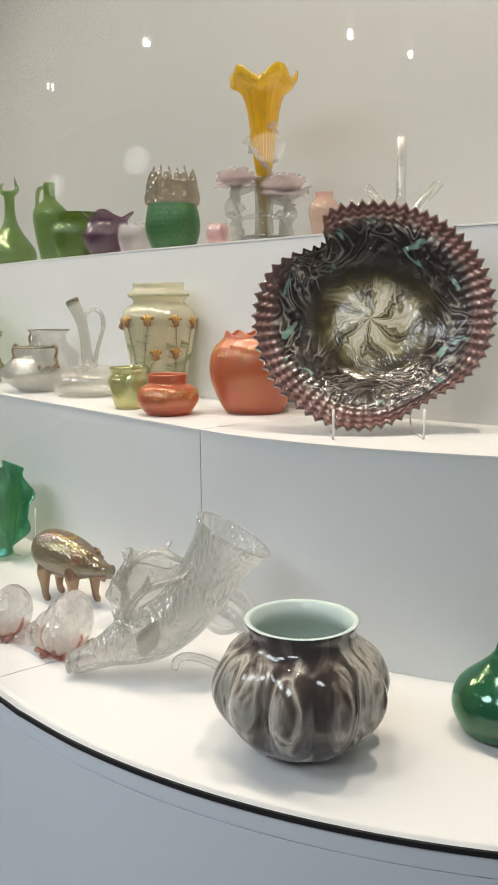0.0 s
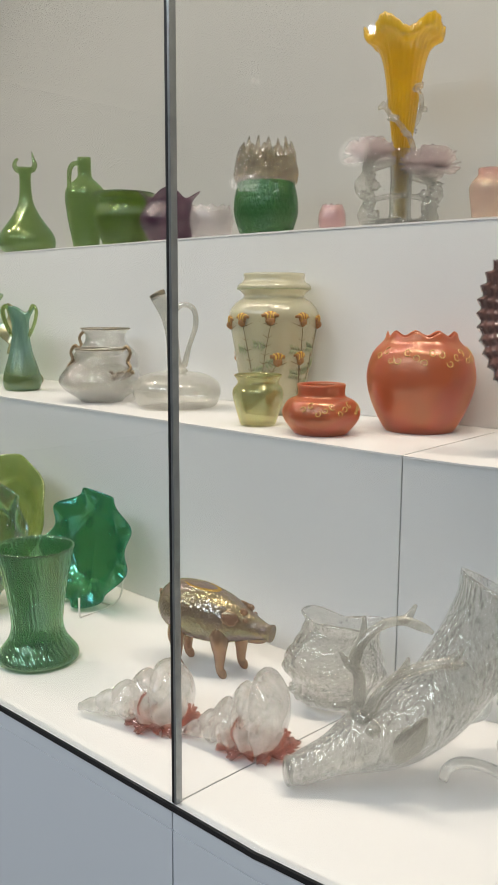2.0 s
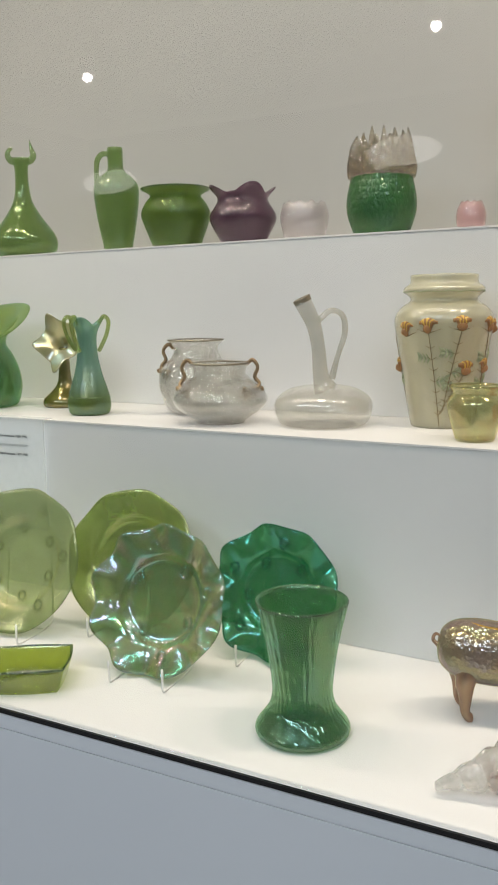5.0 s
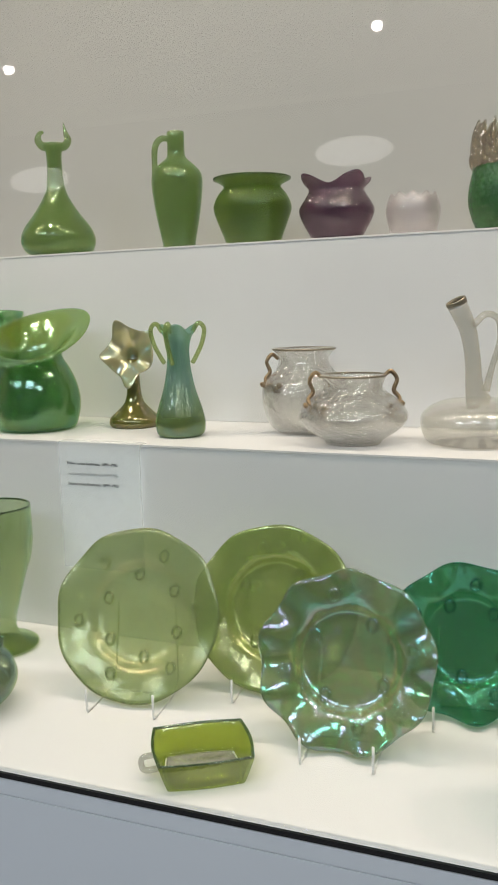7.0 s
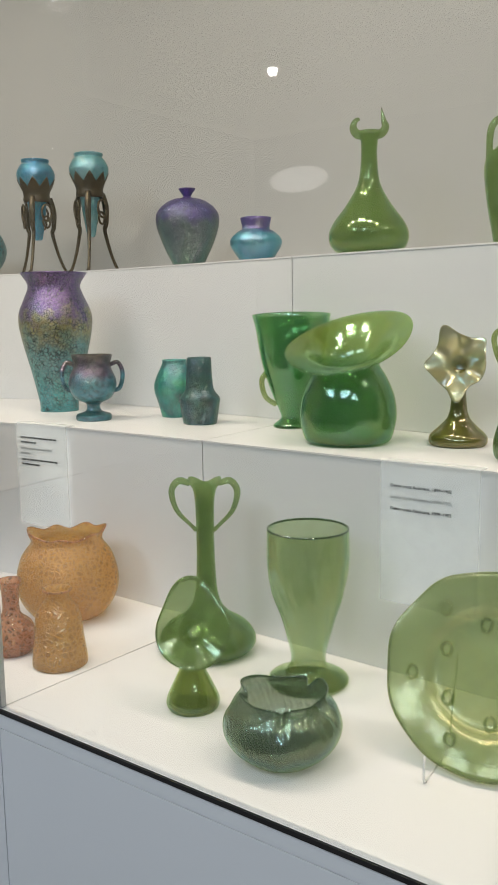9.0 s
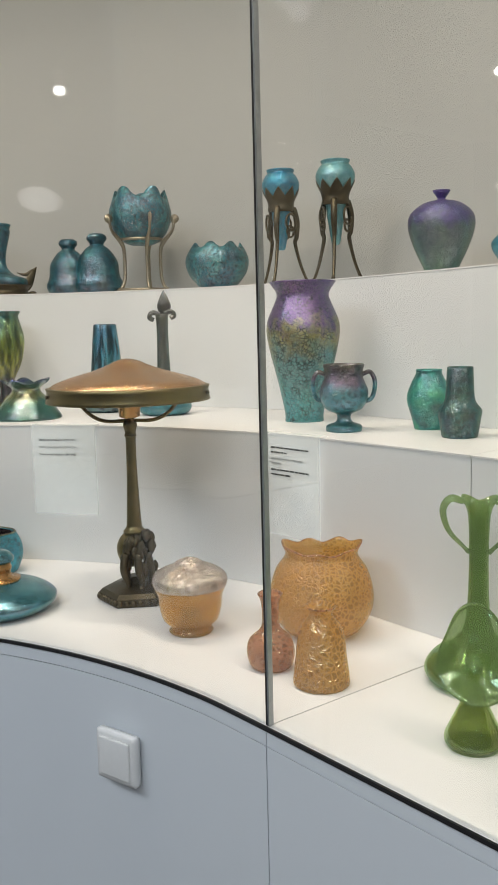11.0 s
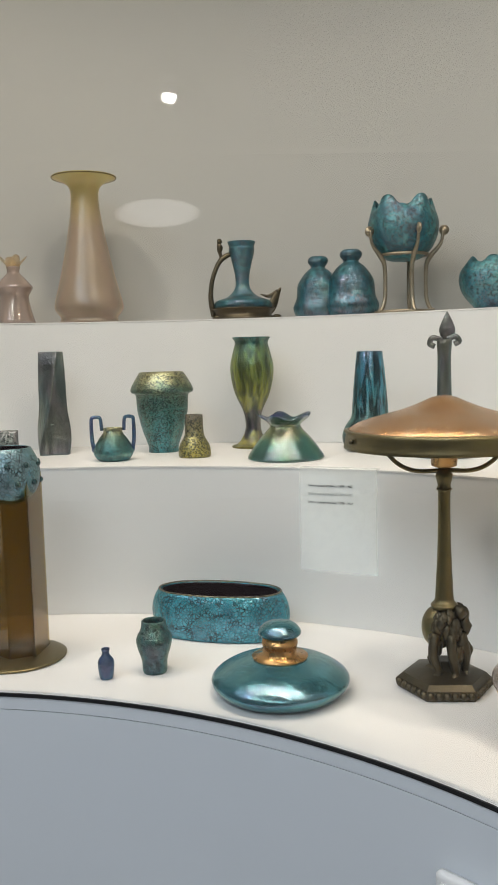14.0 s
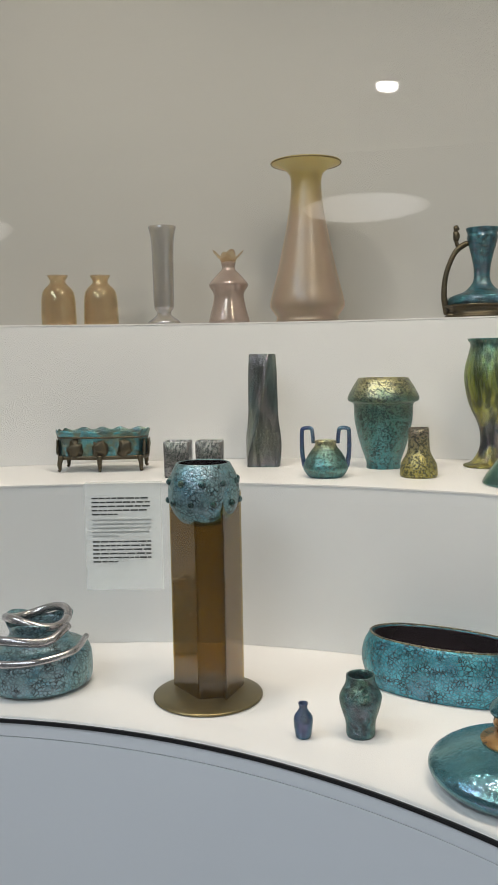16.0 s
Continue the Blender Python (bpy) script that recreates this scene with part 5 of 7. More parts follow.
ink = thing("inkwell", (0.423, 3.343), Z0, -30, "flat round teal iridescent glass inkwell with brass collar", "inkwell")
part("body", lathe(bm_new(), [(0.082, 0), (0.098, 0.005), (0.110, 0.018), (0.108, 0.030), (0.085, 0.045), (0.05, 0.056), (0.028, 0.062)], 72, solid=True), INKTEAL, ink)
part("collar", lathe(bm_new(), [(0.044, 0.0575), (0.045, 0.060), (0.03, 0.063), (0.0275, 0.066), (0.0275, 0.078), (0.029, 0.079), (0.029, 0.084), (0.0275, 0.085), (0.0275, 0.092)], 40, solid=True, sub=1), BRASS, ink, "copper-brass collar")
part("lid", lathe(bm_new(), [(0.029, 0.092), (0.034, 0.096), (0.034, 0.102), (0.026, 0.111), (0.012, 0.116), (0.001, 0.117)], 40, solid=True), INKTEAL, ink, "domed teal glass lid")

boat = thing("oblong_jardiniere", (0.478, 3.648), Z0, -44.5, "oblong turquoise crackled iridescent glass bowl with dark inside", "jardiniere")
part("body", lathe(bm_new(), [(0.118, 0), (0.126, 0.006), (0.138, 0.04), (0.134, 0.07), (0.124, 0.088)], 72, 0.004, squared(0.12), 4, sy=0.46), BOATTEAL, boat)
part("lining", lathe(bm_new(), [(0.05, 0.012), (0.11, 0.02), (0.125, 0.045), (0.122, 0.07), (0.1155, 0.0875)], 60, 0.001, squared(0.12), 3, sy=0.45), INNER, boat, "dark purple-black inside")
part("rim", lathe(bm_new(), [(0.1225, 0.0885), (0.1243, 0.090), (0.1225, 0.0915), (0.1195, 0.0905)], 72, solid=True, warp=squared(0.12), sy=0.46, ring=True), GOLD, boat, "gold rim")
vase("small_beaker", (0.289, 3.537), Z0, [(0.020, 0), (0.0215, 0.006), (0.022, 0.022), (0.028, 0.042), (0.0305, 0.060), (0.022, 0.078), (0.021, 0.090)], MIDNIGHT, "small dark teal iridescent glass beaker with bulging shoulder", "beaker", warp=ribbed(4, 0.06))
vase("tiny_bottle", (0.207, 3.555), Z0, [(0.010, 0), (0.0115, 0.003), (0.0135, 0.018), (0.0135, 0.031), (0.006, 0.043), (0.0075, 0.051)], COBALT, "tiny cobalt blue iridescent glass bottle", "bottle", th=0.0015)

post = thing("pillar_vase", (0.107, 3.747), Z0, -15, "brown glass pillar vase with crackled silver-blue ball top", "vase")
part("base", lathe(bm_new(), [(0.085, 0), (0.089, 0.0015), (0.086, 0.005), (0.05, 0.010), (0.002, 0.012)], 64, solid=True), OLDBRASS, post, "flat brown round base")
for k, (x0, y0, x1, y1) in enumerate(((-0.056, 0.022, -0.012, -0.040), (-0.012, -0.040, 0.034, -0.034), (0.057, 0.020, 0.03, -0.046), (-0.056, 0.024, 0.056, 0.024))):
    bm = bm_new()
    dx, dy = x1 - x0, y1 - y0
    l = math.hypot(dx, dy)
    nx, ny = -dy / l * 0.0022, dx / l * 0.0022
    rings(bm, [[(x0 + nx, y0 + ny, z), (x1 + nx, y1 + ny, z), (x1 - nx, y1 - ny, z), (x0 - nx, y0 - ny, z)] for z in (0.011, 0.338)])
    part("glass_plate", bm, BROWNPANE, post, "", False)
top = part("ball_bowl", lathe(bm_new(), [(0.02, 0.285), (0.038, 0.293), (0.053, 0.315), (0.0575, 0.341), (0.053, 0.366), (0.043, 0.386)], 56, 0.003), SILVERBLUE, post, "silver-blue crackled ball bowl")
part("lining", lathe(bm_new(), [(0.03, 0.30), (0.05, 0.335), (0.046, 0.366), (0.0395, 0.3855)], 40, 0.0008), INNER, top)
for i in range(10):
    for k, z in enumerate((0.326, 0.358)):
        a = 2 * math.pi * (i + 0.5 * k) / 10
        q = 0.0565 if k == 0 else 0.0555
        part("stud", ball(bm_new(), (q * math.cos(a), q * math.sin(a), z), 0.0055, 0.0055, 0.0055, 10), MIDNIGHT, top)

ket = thing("wrapped_bowl", (-0.159, 3.890), Z0, -15, "silver-blue iridescent glass bowl wrapped in a mirrored ribbon", "bowl")
part("body", lathe(bm_new(), [(0.072, 0), (0.088, 0.008), (0.0905, 0.035), (0.086, 0.062), (0.062, 0.074), (0.048, 0.092), (0.056, 0.112)], 64, 0.003, wavy(3, 0.006, 0.006, 0.7)), SILVERBLUE, ket)
part("ribbon", tube(bm_new(), [(0.052 * math.cos(a), 0.045 * math.sin(a), 0.116 + 0.008 * math.sin(2 * a)) for a in np.linspace(0, 2 * math.pi, 18)], 0.0075, 10, 4), SILVER, ket)
part("ribbon", tube(bm_new(), [(0.06, -0.03, 0.110), (0.03, -0.066, 0.094), (-0.03, -0.074, 0.098), (-0.078, -0.045, 0.092), (-0.088, -0.02, 0.066), (-0.06, -0.07, 0.060), (0.01, -0.088, 0.066), (0.07, -0.058, 0.074), (0.085, -0.01, 0.085)], [0.006, 0.008, 0.008, 0.008, 0.007, 0.007, 0.006, 0.006, 0.005], 10, 5), SILVER, ket)

# ================= middle shelf =================
big = thing("crimped_dish", (0.968, 0.800), Z1, -44, "large brown swirled marbled glass dish with crimped, folded rim", "dish")
R = 0.178
m = pose(0, 0.03, 0.008, 0, 0, 0) @ pose(0, 0, 0, 0, 0, -6) @ Matrix.Rotation(radians(74), 4, "X") @ Matrix.Translation((0, R * 0.95, -0.03))


def crimp(a, r, z, u):
    k = max(0.0, (r / R - 0.62) / 0.38)
    d = (a - radians(126) + math.pi) % (2 * math.pi) - math.pi
    fold = math.exp(-(d / (0.13 if d < 0 else 0.40)) ** 2)
    e = (a - radians(302) + math.pi) % (2 * math.pi) - math.pi
    flat = math.exp(-(e / 0.45) ** 2)
    saw = abs(((a * 68 / (2 * math.pi)) % 1) - 0.5) * 4 - 1
    ripple = math.sin((r / R - 0.8) * 2 * math.pi / 0.055) if r > 0.8 * R else 0.0
    wave = 0.006 * k * math.sin(3 * a + 0.8)
    return r * (1 - 0.31 * fold * k - 0.13 * flat * k + 0.020 * k ** 3 * saw), z + 0.030 * fold * k + wave + 0.004 * k ** 2 * saw + 0.0014 * k * ripple


part("dish", lathe(bm_new(), [(0.012, 0.0), (R * 0.36, 0.002), (R * 0.5, 0.008), (R * 0.64, 0.026), (R * 0.82, 0.044), (R * 0.92, 0.049), (R, 0.054)], 476, 0.004, crimp, 8, m), DISHMARBLE, big)
part("clear_edge", lathe(bm_new(), [(R * 0.988, 0.0525), (R * 1.014, 0.055), (R * 1.003, 0.058), (R * 0.975, 0.056)], 476, solid=True, warp=crimp, sub=2, m=m, ring=True), CLEAR, big, "clear glass edge along the crimps")
rnd = random.Random(9)
for i in range(64):
    a, q = 2 * math.pi * i / 64 + rnd.uniform(-0.05, 0.05), R * rnd.uniform(0.62, 0.8)
    rr, zz = crimp(a, q, float(np.interp(q / R, (0.5, 0.64, 0.82), (0.008, 0.026, 0.044))), 0)
    c = m @ Vector((rr * math.cos(a), rr * math.sin(a), zz + 0.0035))
    part("relief_scroll", ball(bm_new(), c, rnd.uniform(0.005, 0.010), rnd.uniform(0.003, 0.005), 0.002, 10, 0.5, m.to_3x3().to_4x4() @ Matrix.Rotation(a + rnd.uniform(0.3, 2.4), 4, "Z")), DISHMARBLE, big)
st = thing("plate_stand", (0.968, 0.800), Z1, -44, "clear wire stand under the large marbled dish", "plate stand", "plate stands")
for x in (-0.06, 0.07):
    part("hook", tube(bm_new(), [(x, -0.034, 0.045), (x, -0.034, 0.012), (x, -0.030, 0.003), (x, -0.02, 0.002), (x, 0.08, 0.002), (x, 0.10, 0.03), (x * 0.9, 0.112, 0.17)], 0.0018, 8, 3), WIRE, st)

gl = vase("scalloped_globe_vase", (1.045, 1.143), Z1, [(0.049, 0), (0.052, 0.002), (0.064, 0.022), (0.076, 0.052), (0.081, 0.083), (0.073, 0.116), (0.056, 0.134), (0.052, 0.144)], RED, "round orange-red glass vase with scalloped rim and gilt scrolls", rz=-48, seg=108, warp=wavy(9, 0.0, 0.0035, 0.84))
def curls(parent, prof, spots, size):
    """Gilt enamel curls lying on the wall of a vase."""
    zs, rs = [z for r, z in prof], [r for r, z in prof]
    for k, (deg, h) in enumerate(spots):
        line = []
        for j in range(9):
            t, q = j * 0.75 + k, size * (1 - 0.085 * j)
            z = h + q * math.sin(t)
            r = float(np.interp(z, zs, rs)) + 0.0004
            a = radians(deg) + q * math.cos(t) / r * (1 if k % 2 else -1)
            line.append((r * math.cos(a), r * math.sin(a), z))
        part("gilt_scroll", tube(bm_new(), line, [0.0004] + [0.0009] * 7 + [0.0004], 6, 3), GILT, parent)


curls(gl, [(0.064, 0.022), (0.076, 0.052), (0.081, 0.083), (0.0785, 0.100), (0.073, 0.116), (0.0645, 0.127), (0.056, 0.134)], [(205 + 9.5 * i, 0.113 + 0.008 * math.sin(i * 1.9)) for i in range(20)], 0.0062)
sq = vase("squat_vase", (0.914, 1.230), Z1, [(0.035, 0), (0.040, 0.003), (0.053, 0.020), (0.0555, 0.034), (0.048, 0.049), (0.036, 0.055), (0.0345, 0.062), (0.0355, 0.072)], RED, "squat orange-red glass vase with gilt scroll decoration", seg=72, warp=ribbed(6, 0.06, 0, 0.85))
curls(sq, [(0.040, 0.003), (0.053, 0.020), (0.0565, 0.034), (0.0535, 0.043), (0.048, 0.049), (0.036, 0.055)], [(190 + 11 * i, 0.040 + 0.006 * math.sin(i * 2.1)) for i in range(18)], 0.0048)
vase("small_jar", (0.916, 1.355), Z1, [(0.026, 0), (0.028, 0.003), (0.034, 0.024), (0.0395, 0.047), (0.038, 0.058), (0.032, 0.066), (0.0325, 0.070), (0.037, 0.078)], SAGE, "small yellow-green glass jar with flared rim and gilt lines", "jar", seg=56, warp=ribbed(6, 0.05, 0, 0.8), th=0.002, rim=SAGE)

fv = thing("enamelled_vase", (1.053, 1.440), Z1, -52, "tall milky green glass vase enamelled with yellow flowers", "vase")
part("body", lathe(bm_new(), [(0.048, 0), (0.050, 0.004), (0.056, 0.038), (0.064, 0.086), (0.074, 0.144), (0.0775, 0.170), (0.068, 0.188), (0.053, 0.199), (0.055, 0.206), (0.063, 0.213), (0.062, 0.220), (0.053, 0.227), (0.053, 0.238)], 56, 0.003), MILKY, fv)


def on_vase(a, z, rise=0.0006):
    zs, rs = (0, 0.004, 0.038, 0.086, 0.144, 0.170, 0.188, 0.199, 0.206, 0.213, 0.220), (0.048, 0.050, 0.056, 0.064, 0.074, 0.0775, 0.068, 0.053, 0.055, 0.063, 0.062)
    r = float(np.interp(z, zs, rs)) + rise
    return (r * math.cos(a), r * math.sin(a), z)


for a, z in ((-130, 0.163), (-92, 0.166), (-50, 0.164), (-15, 0.160), (-82, 0.098), (-47, 0.100), (-160, 0.158), (30, 0.162), (100, 0.16), (160, 0.10)):
    a = radians(a)
    fl = part("flower", tube(bm_new(), [on_vase(a, z - 0.013), on_vase(a, z - 0.007, 0.001), on_vase(a, z - 0.001)], [0.003, 0.0085, 0.007], 10, 4, 0.3), PETALRED, fv, "russet and yellow enamel thistle")
    for k in range(-3, 4):
        b = a + k * 0.062
        part("petal", tube(bm_new(), [on_vase(a + k * 0.018, z - 0.005, 0.001), on_vase((a + b) / 2, z + 0.003, 0.0012), on_vase(b, z + 0.0100 - 0.0008 * k * k)], [0.0022, 0.0040, 0.0030], 6, 3, 0.35), PETAL if k % 2 == 0 else PETALRED, fl)
    for k in (-0.26, -0.16, 0.16, 0.26):
        part("thorn", tube(bm_new(), [on_vase(a, z - 0.013), on_vase(a + k, z - 0.014 + abs(k) * 0.03)], [0.0010, 0.0004], 6, 1), STEMBROWN, fl)
for a0, a1, z0, z1 in ((-118, -130, 0.006, 0.150), (-112, -92, 0.03, 0.152), (-120, -84, 0.02, 0.086), (-40, -48, 0.006, 0.150), (-25, -15, 0.03, 0.146), (-36, -47, 0.02, 0.088), (150, 160, 0.006, 0.146), (95, 100, 0.006, 0.146)):
    part("stem", tube(bm_new(), [on_vase(radians(a0 + (a1 - a0) * k), z0 + (z1 - z0) * k) for k in np.linspace(0, 1, 6)], 0.0006, 6, 2), STEMBROWN, fv)
    for i, k in enumerate((0.12, 0.24, 0.36, 0.48, 0.6, 0.72, 0.84)):
        c, h = a0 + (a1 - a0) * k, z0 + (z1 - z0) * k
        for s in (-1, 1):
            part("thorn", tube(bm_new(), [on_vase(radians(c), h), on_vase(radians(c + s * 6), h + 0.004)], [0.0006, 0.0003], 6, 1), STEMBROWN, fv)
        if i in (3, 5):
            s = 1 if i == 3 else -1
            for w in (0.2, 0.5, 0.8, 1.0):
                for up in (-1, 1):
                    part("leaf", tube(bm_new(), [on_vase(radians(c + s * 16 * w), h + 0.004 * w, -0.0002), on_vase(radians(c + s * (16 * w + 4)), h + 0.004 * w + up * 0.008, -0.0002)], [0.0030, 0.0012], 6, 1, 0.25), ENAMEL, fv)
part("thorn_band", tube(bm_new(), [on_vase(2 * math.pi * k / 24, 0.212 + 0.0018 * (k % 2)) for k in range(25)], 0.0009, 6, 2), ENAMEL, fv)

jug = thing("flat_jug", (0.994, 1.622), Z1, -56, "clear greyish glass jug, flat round body with bent neck and handle", "jug")
part("body", lathe(bm_new(), [(0.06, 0), (0.073, 0.005), (0.081, 0.028), (0.076, 0.046), (0.055, 0.060), (0.03, 0.065), (0.005, 0.066)], 56, solid=True), OPAL, jug)
part("neck", tube(bm_new(), [(0.004, 0, 0.058), (-0.004, 0, 0.080), (-0.008, 0, 0.125), (-0.016, 0, 0.165), (-0.034, 0, 0.202)], [0.020, 0.0135, 0.0115, 0.0125, 0.0145], 24), OPAL, jug)
part("mouth", lathe(bm_new(), [(0.0142, -0.004), (0.0152, 0.002), (0.0142, 0.0045), (0.0115, 0.0035)], 24, solid=True, m=pose(-0.034, 0, 0.203, 0, -27, 0), ring=True), PEWTER, jug, "brownish rim")
part("handle", tube(bm_new(), [(-0.008, 0, 0.17), (0.012, 0, 0.186), (0.032, 0, 0.178), (0.036, 0, 0.15), (0.024, 0, 0.112), (0.014, 0, 0.075)], [0.005, 0.005, 0.005, 0.005, 0.0045, 0.006], 10), OPAL, jug)

for nm, xy, prof, hx, hz in (("crackled_jar", (0.958, 1.797), [(0.042, 0), (0.044, 0.006), (0.050, 0.009), (0.074, 0.026), (0.081, 0.043), (0.067, 0.064), (0.046, 0.080), (0.045, 0.090), (0.050, 0.101)], 0.062, 0.088), ("crackled_jar", (1.054, 1.902), [(0.042, 0), (0.056, 0.012), (0.067, 0.040), (0.070, 0.064), (0.065, 0.085), (0.046, 0.104), (0.041, 0.122), (0.052, 0.136)], 0.058, 0.11)):
    cj = thing(nm, xy, Z1, -68, "clear crackled glass jar with gilt dragon-like handles", "jar", "crackled jars")
    part("body", lathe(bm_new(), prof, 56, 0.0025), CRACK, cj)
    part("rim", rim_ring(prof, 0.0016, seg=56), PEWTER, cj)
    rnd = random.Random(int(hz * 1000))
    for s in (-1, 1):
        if hz > 0.1 and s > 0:
            continue
        part("handle", tube(bm_new(), [(s * (hx - 0.016), 0, hz + 0.010), (s * (hx - 0.006), 0, hz + 0.018), (s * (hx + 0.003), -0.002, hz + 0.006), (s * (hx - 0.002), -0.004, hz - 0.010), (s * (hx + 0.006), -0.008, hz - 0.022), (s * (hx - 0.002), -0.022, hz - 0.034)], [0.0025, 0.0035, 0.003, 0.0035, 0.003, 0.002], 8), AGEDGILT, cj, "gilt twig handle")
        for k in range(7):
            part("gilt_leaf", ball(bm_new(), (s * (hx + 0.008 - k * 0.004), -0.008 - k * 0.006, hz - 0.030 - 0.004 * (k % 3)), 0.006, 0.003, 0.0045, 8, 0.6, Matrix.Rotation(k, 4, "Y")), AGEDGILT, cj)
lv = thing("loop_handled_vase", (0.971, 2.088), Z1, -70, "small blue-green iridescent glass vase with loop handles at the rim", "vase")
part("body", lathe(bm_new(), [(0.033, 0), (0.0385, 0.006), (0.0405, 0.022), (0.036, 0.044), (0.025, 0.079), (0.0185, 0.117), (0.019, 0.150), (0.028, 0.172)], 48, 0.0025, over(ribbed(8, 0.06), wavy(3, 0.005, 0.007, 0.86))), GREENIRIS, lv)
for a in (0, 180, 250):
    c, s = math.cos(radians(a)), math.sin(radians(a))
    part("handle", tube(bm_new(), [(0.024 * c, 0.024 * s, 0.168), (0.034 * c, 0.034 * s, 0.182), (0.043 * c, 0.043 * s, 0.172), (0.038 * c, 0.038 * s, 0.148), (0.026 * c, 0.026 * s, 0.124), (0.022 * c, 0.022 * s, 0.118)], 0.0038, 10, 5), OLIVE, lv, "green glass loop handle")
pulpit_vase("lily_vase", (1.062, 2.221), Z1, -74, [(0.042, 0), (0.0455, 0.006), (0.043, 0.017), (0.027, 0.032), (0.0135, 0.054), (0.010, 0.118)], 0.124, 0.047, GOLDIRIS, "gold and blue iridescent lily-shaped glass vase on a slender foot", 74, 0.35, LILYFOOT, None, ((114, 0.36), (44, 0.24), (272, 0.50), (190, 0.16)))

pv = thing("wide_lipped_vase", (0.998, 2.383), Z1, -50, "dimpled green glass vase with a huge tilted folded lip", "vase")


def lip(a, r, z, u):
    k = max(0.0, min(1.0, (z - 0.118) / 0.04))
    side = abs(math.cos(a)) ** 3
    bumps = 0.0 if z > 0.11 else -0.003 * math.exp(-((z - 0.075) / 0.012) ** 2) * max(0, math.cos(5 * a)) ** 6 - 0.003 * math.exp(-((z - 0.022) / 0.01) ** 2) * max(0, math.cos(5 * a + 1)) ** 6
    return r + bumps, z + k * (math.cos(a - radians(52)) * r * 0.46 + side * 0.008)


part("body", lathe(bm_new(), [(0.058, 0), (0.070, 0.007), (0.078, 0.038), (0.0745, 0.076), (0.060, 0.110), (0.050, 0.125), (0.058, 0.140), (0.080, 0.154), (0.101, 0.160)], 80, 0.003, lip, 4), LIPPED, pv)
gp = thing("green_pitcher", (1.111, 2.565), Z1, -50, "green glass pitcher with wide mouth, spout and loop handle", "pitcher")
part("body", lathe(bm_new(), [(0.034, 0), (0.035, 0.005), (0.022, 0.016), (0.022, 0.026), (0.040, 0.069), (0.056, 0.120), (0.066, 0.180), (0.072, 0.206)], 56, 0.003, wavy(1, 0.006, -0.004, 0.85, 0)), DEEP, gp)
part("handle", tube(bm_new(), [(-0.044, 0, 0.105), (-0.056, 0, 0.088), (-0.05, 0, 0.058), (-0.03, 0, 0.042)], 0.005), OLIVE, gp)
vase("shouldered_vase", (1.064, 2.748), Z1, [(0.030, 0), (0.033, 0.004), (0.038, 0.036), (0.0395, 0.050), (0.028, 0.066), (0.025, 0.09), (0.0235, 0.127)], MIDNIGHT, "small dark teal textured glass vase with a sharp shoulder")
vase("bulged_vase", (1.131, 2.869), Z1, [(0.028, 0), (0.034, 0.024), (0.0435, 0.060), (0.036, 0.088), (0.025, 0.110), (0.026, 0.116)], lustre("emerald_lustre", [(0.2, (0.01, 0.12, 0.12)), (0.5, (0.02, 0.30, 0.24)), (0.8, (0.08, 0.46, 0.26))], 120, lines=0.4), "small emerald iridescent glass vase with bulging sides")
g2 = thing("handled_goblet", (1.002, 2.977), Z1, -50, "brown and teal iridescent glass goblet with two handles", "goblet")
part("body", lathe(bm_new(), [(0.035, 0), (0.036, 0.008), (0.032, 0.013), (0.016, 0.019), (0.015, 0.034), (0.036, 0.044), (0.047, 0.066), (0.047, 0.084), (0.037, 0.110), (0.041, 0.131)], 48, 0.003), BROWNTEAL, g2)
for s in (-1, 1):
    part("handle", tube(bm_new(), [(s * 0.036, 0, 0.112), (s * 0.052, 0, 0.116), (s * 0.061, 0, 0.095), (s * 0.055, 0, 0.066), (s * 0.040, 0, 0.058)], 0.0045), BROWNTEAL, g2)
vase("tall_baluster_vase", (1.086, 3.175), Z1, [(0.043, 0), (0.043, 0.019), (0.056, 0.083), (0.076, 0.165), (0.080, 0.213), (0.064, 0.254), (0.057, 0.278), (0.072, 0.303)], PURPLETEAL, "tall purple to teal crackled iridescent glass vase", seg=64)
cv = thing("candlestick_vase", (0.981, 3.561), Z1, -34, "slim dark glass vase with leaf-tipped mouth and teal bulb", "vase")
part("body", lathe(bm_new(), [(0.048, 0), (0.060, 0.006), (0.066, 0.022), (0.052, 0.044), (0.026, 0.066), (0.017, 0.10), (0.014, 0.20), (0.016, 0.245)], 40, 0.003), lustre("grey_to_teal_lustre", [(0.08, (0.03, 0.22, 0.26)), (0.25, (0.05, 0.17, 0.18)), (0.45, (0.10, 0.12, 0.09)), (1.0, (0.09, 0.09, 0.06))], 90, lines=0.5, along="height", pattern="streak"), cv)
part("leaf_tip", lathe(bm_new(), [(0.006, 0.240), (0.013, 0.252), (0.017, 0.266), (0.011, 0.284), (0.001, 0.304)], 24, solid=True, sy=0.4, m=Matrix.Translation((0.006, 0, 0))), GREYGREEN, cv, "pointed leaf tip")
part("scroll_lip", tube(bm_new(), [(-0.006, 0, 0.246), (-0.024, 0, 0.250), (-0.030, 0, 0.238), (-0.02, 0, 0.232)], 0.006), GREYGREEN, cv)
part("scroll_lip", tube(bm_new(), [(0.006, -0.004, 0.246), (0.022, -0.004, 0.252), (0.030, -0.004, 0.242), (0.02, -0.004, 0.236)], 0.006), GREYGREEN, cv)
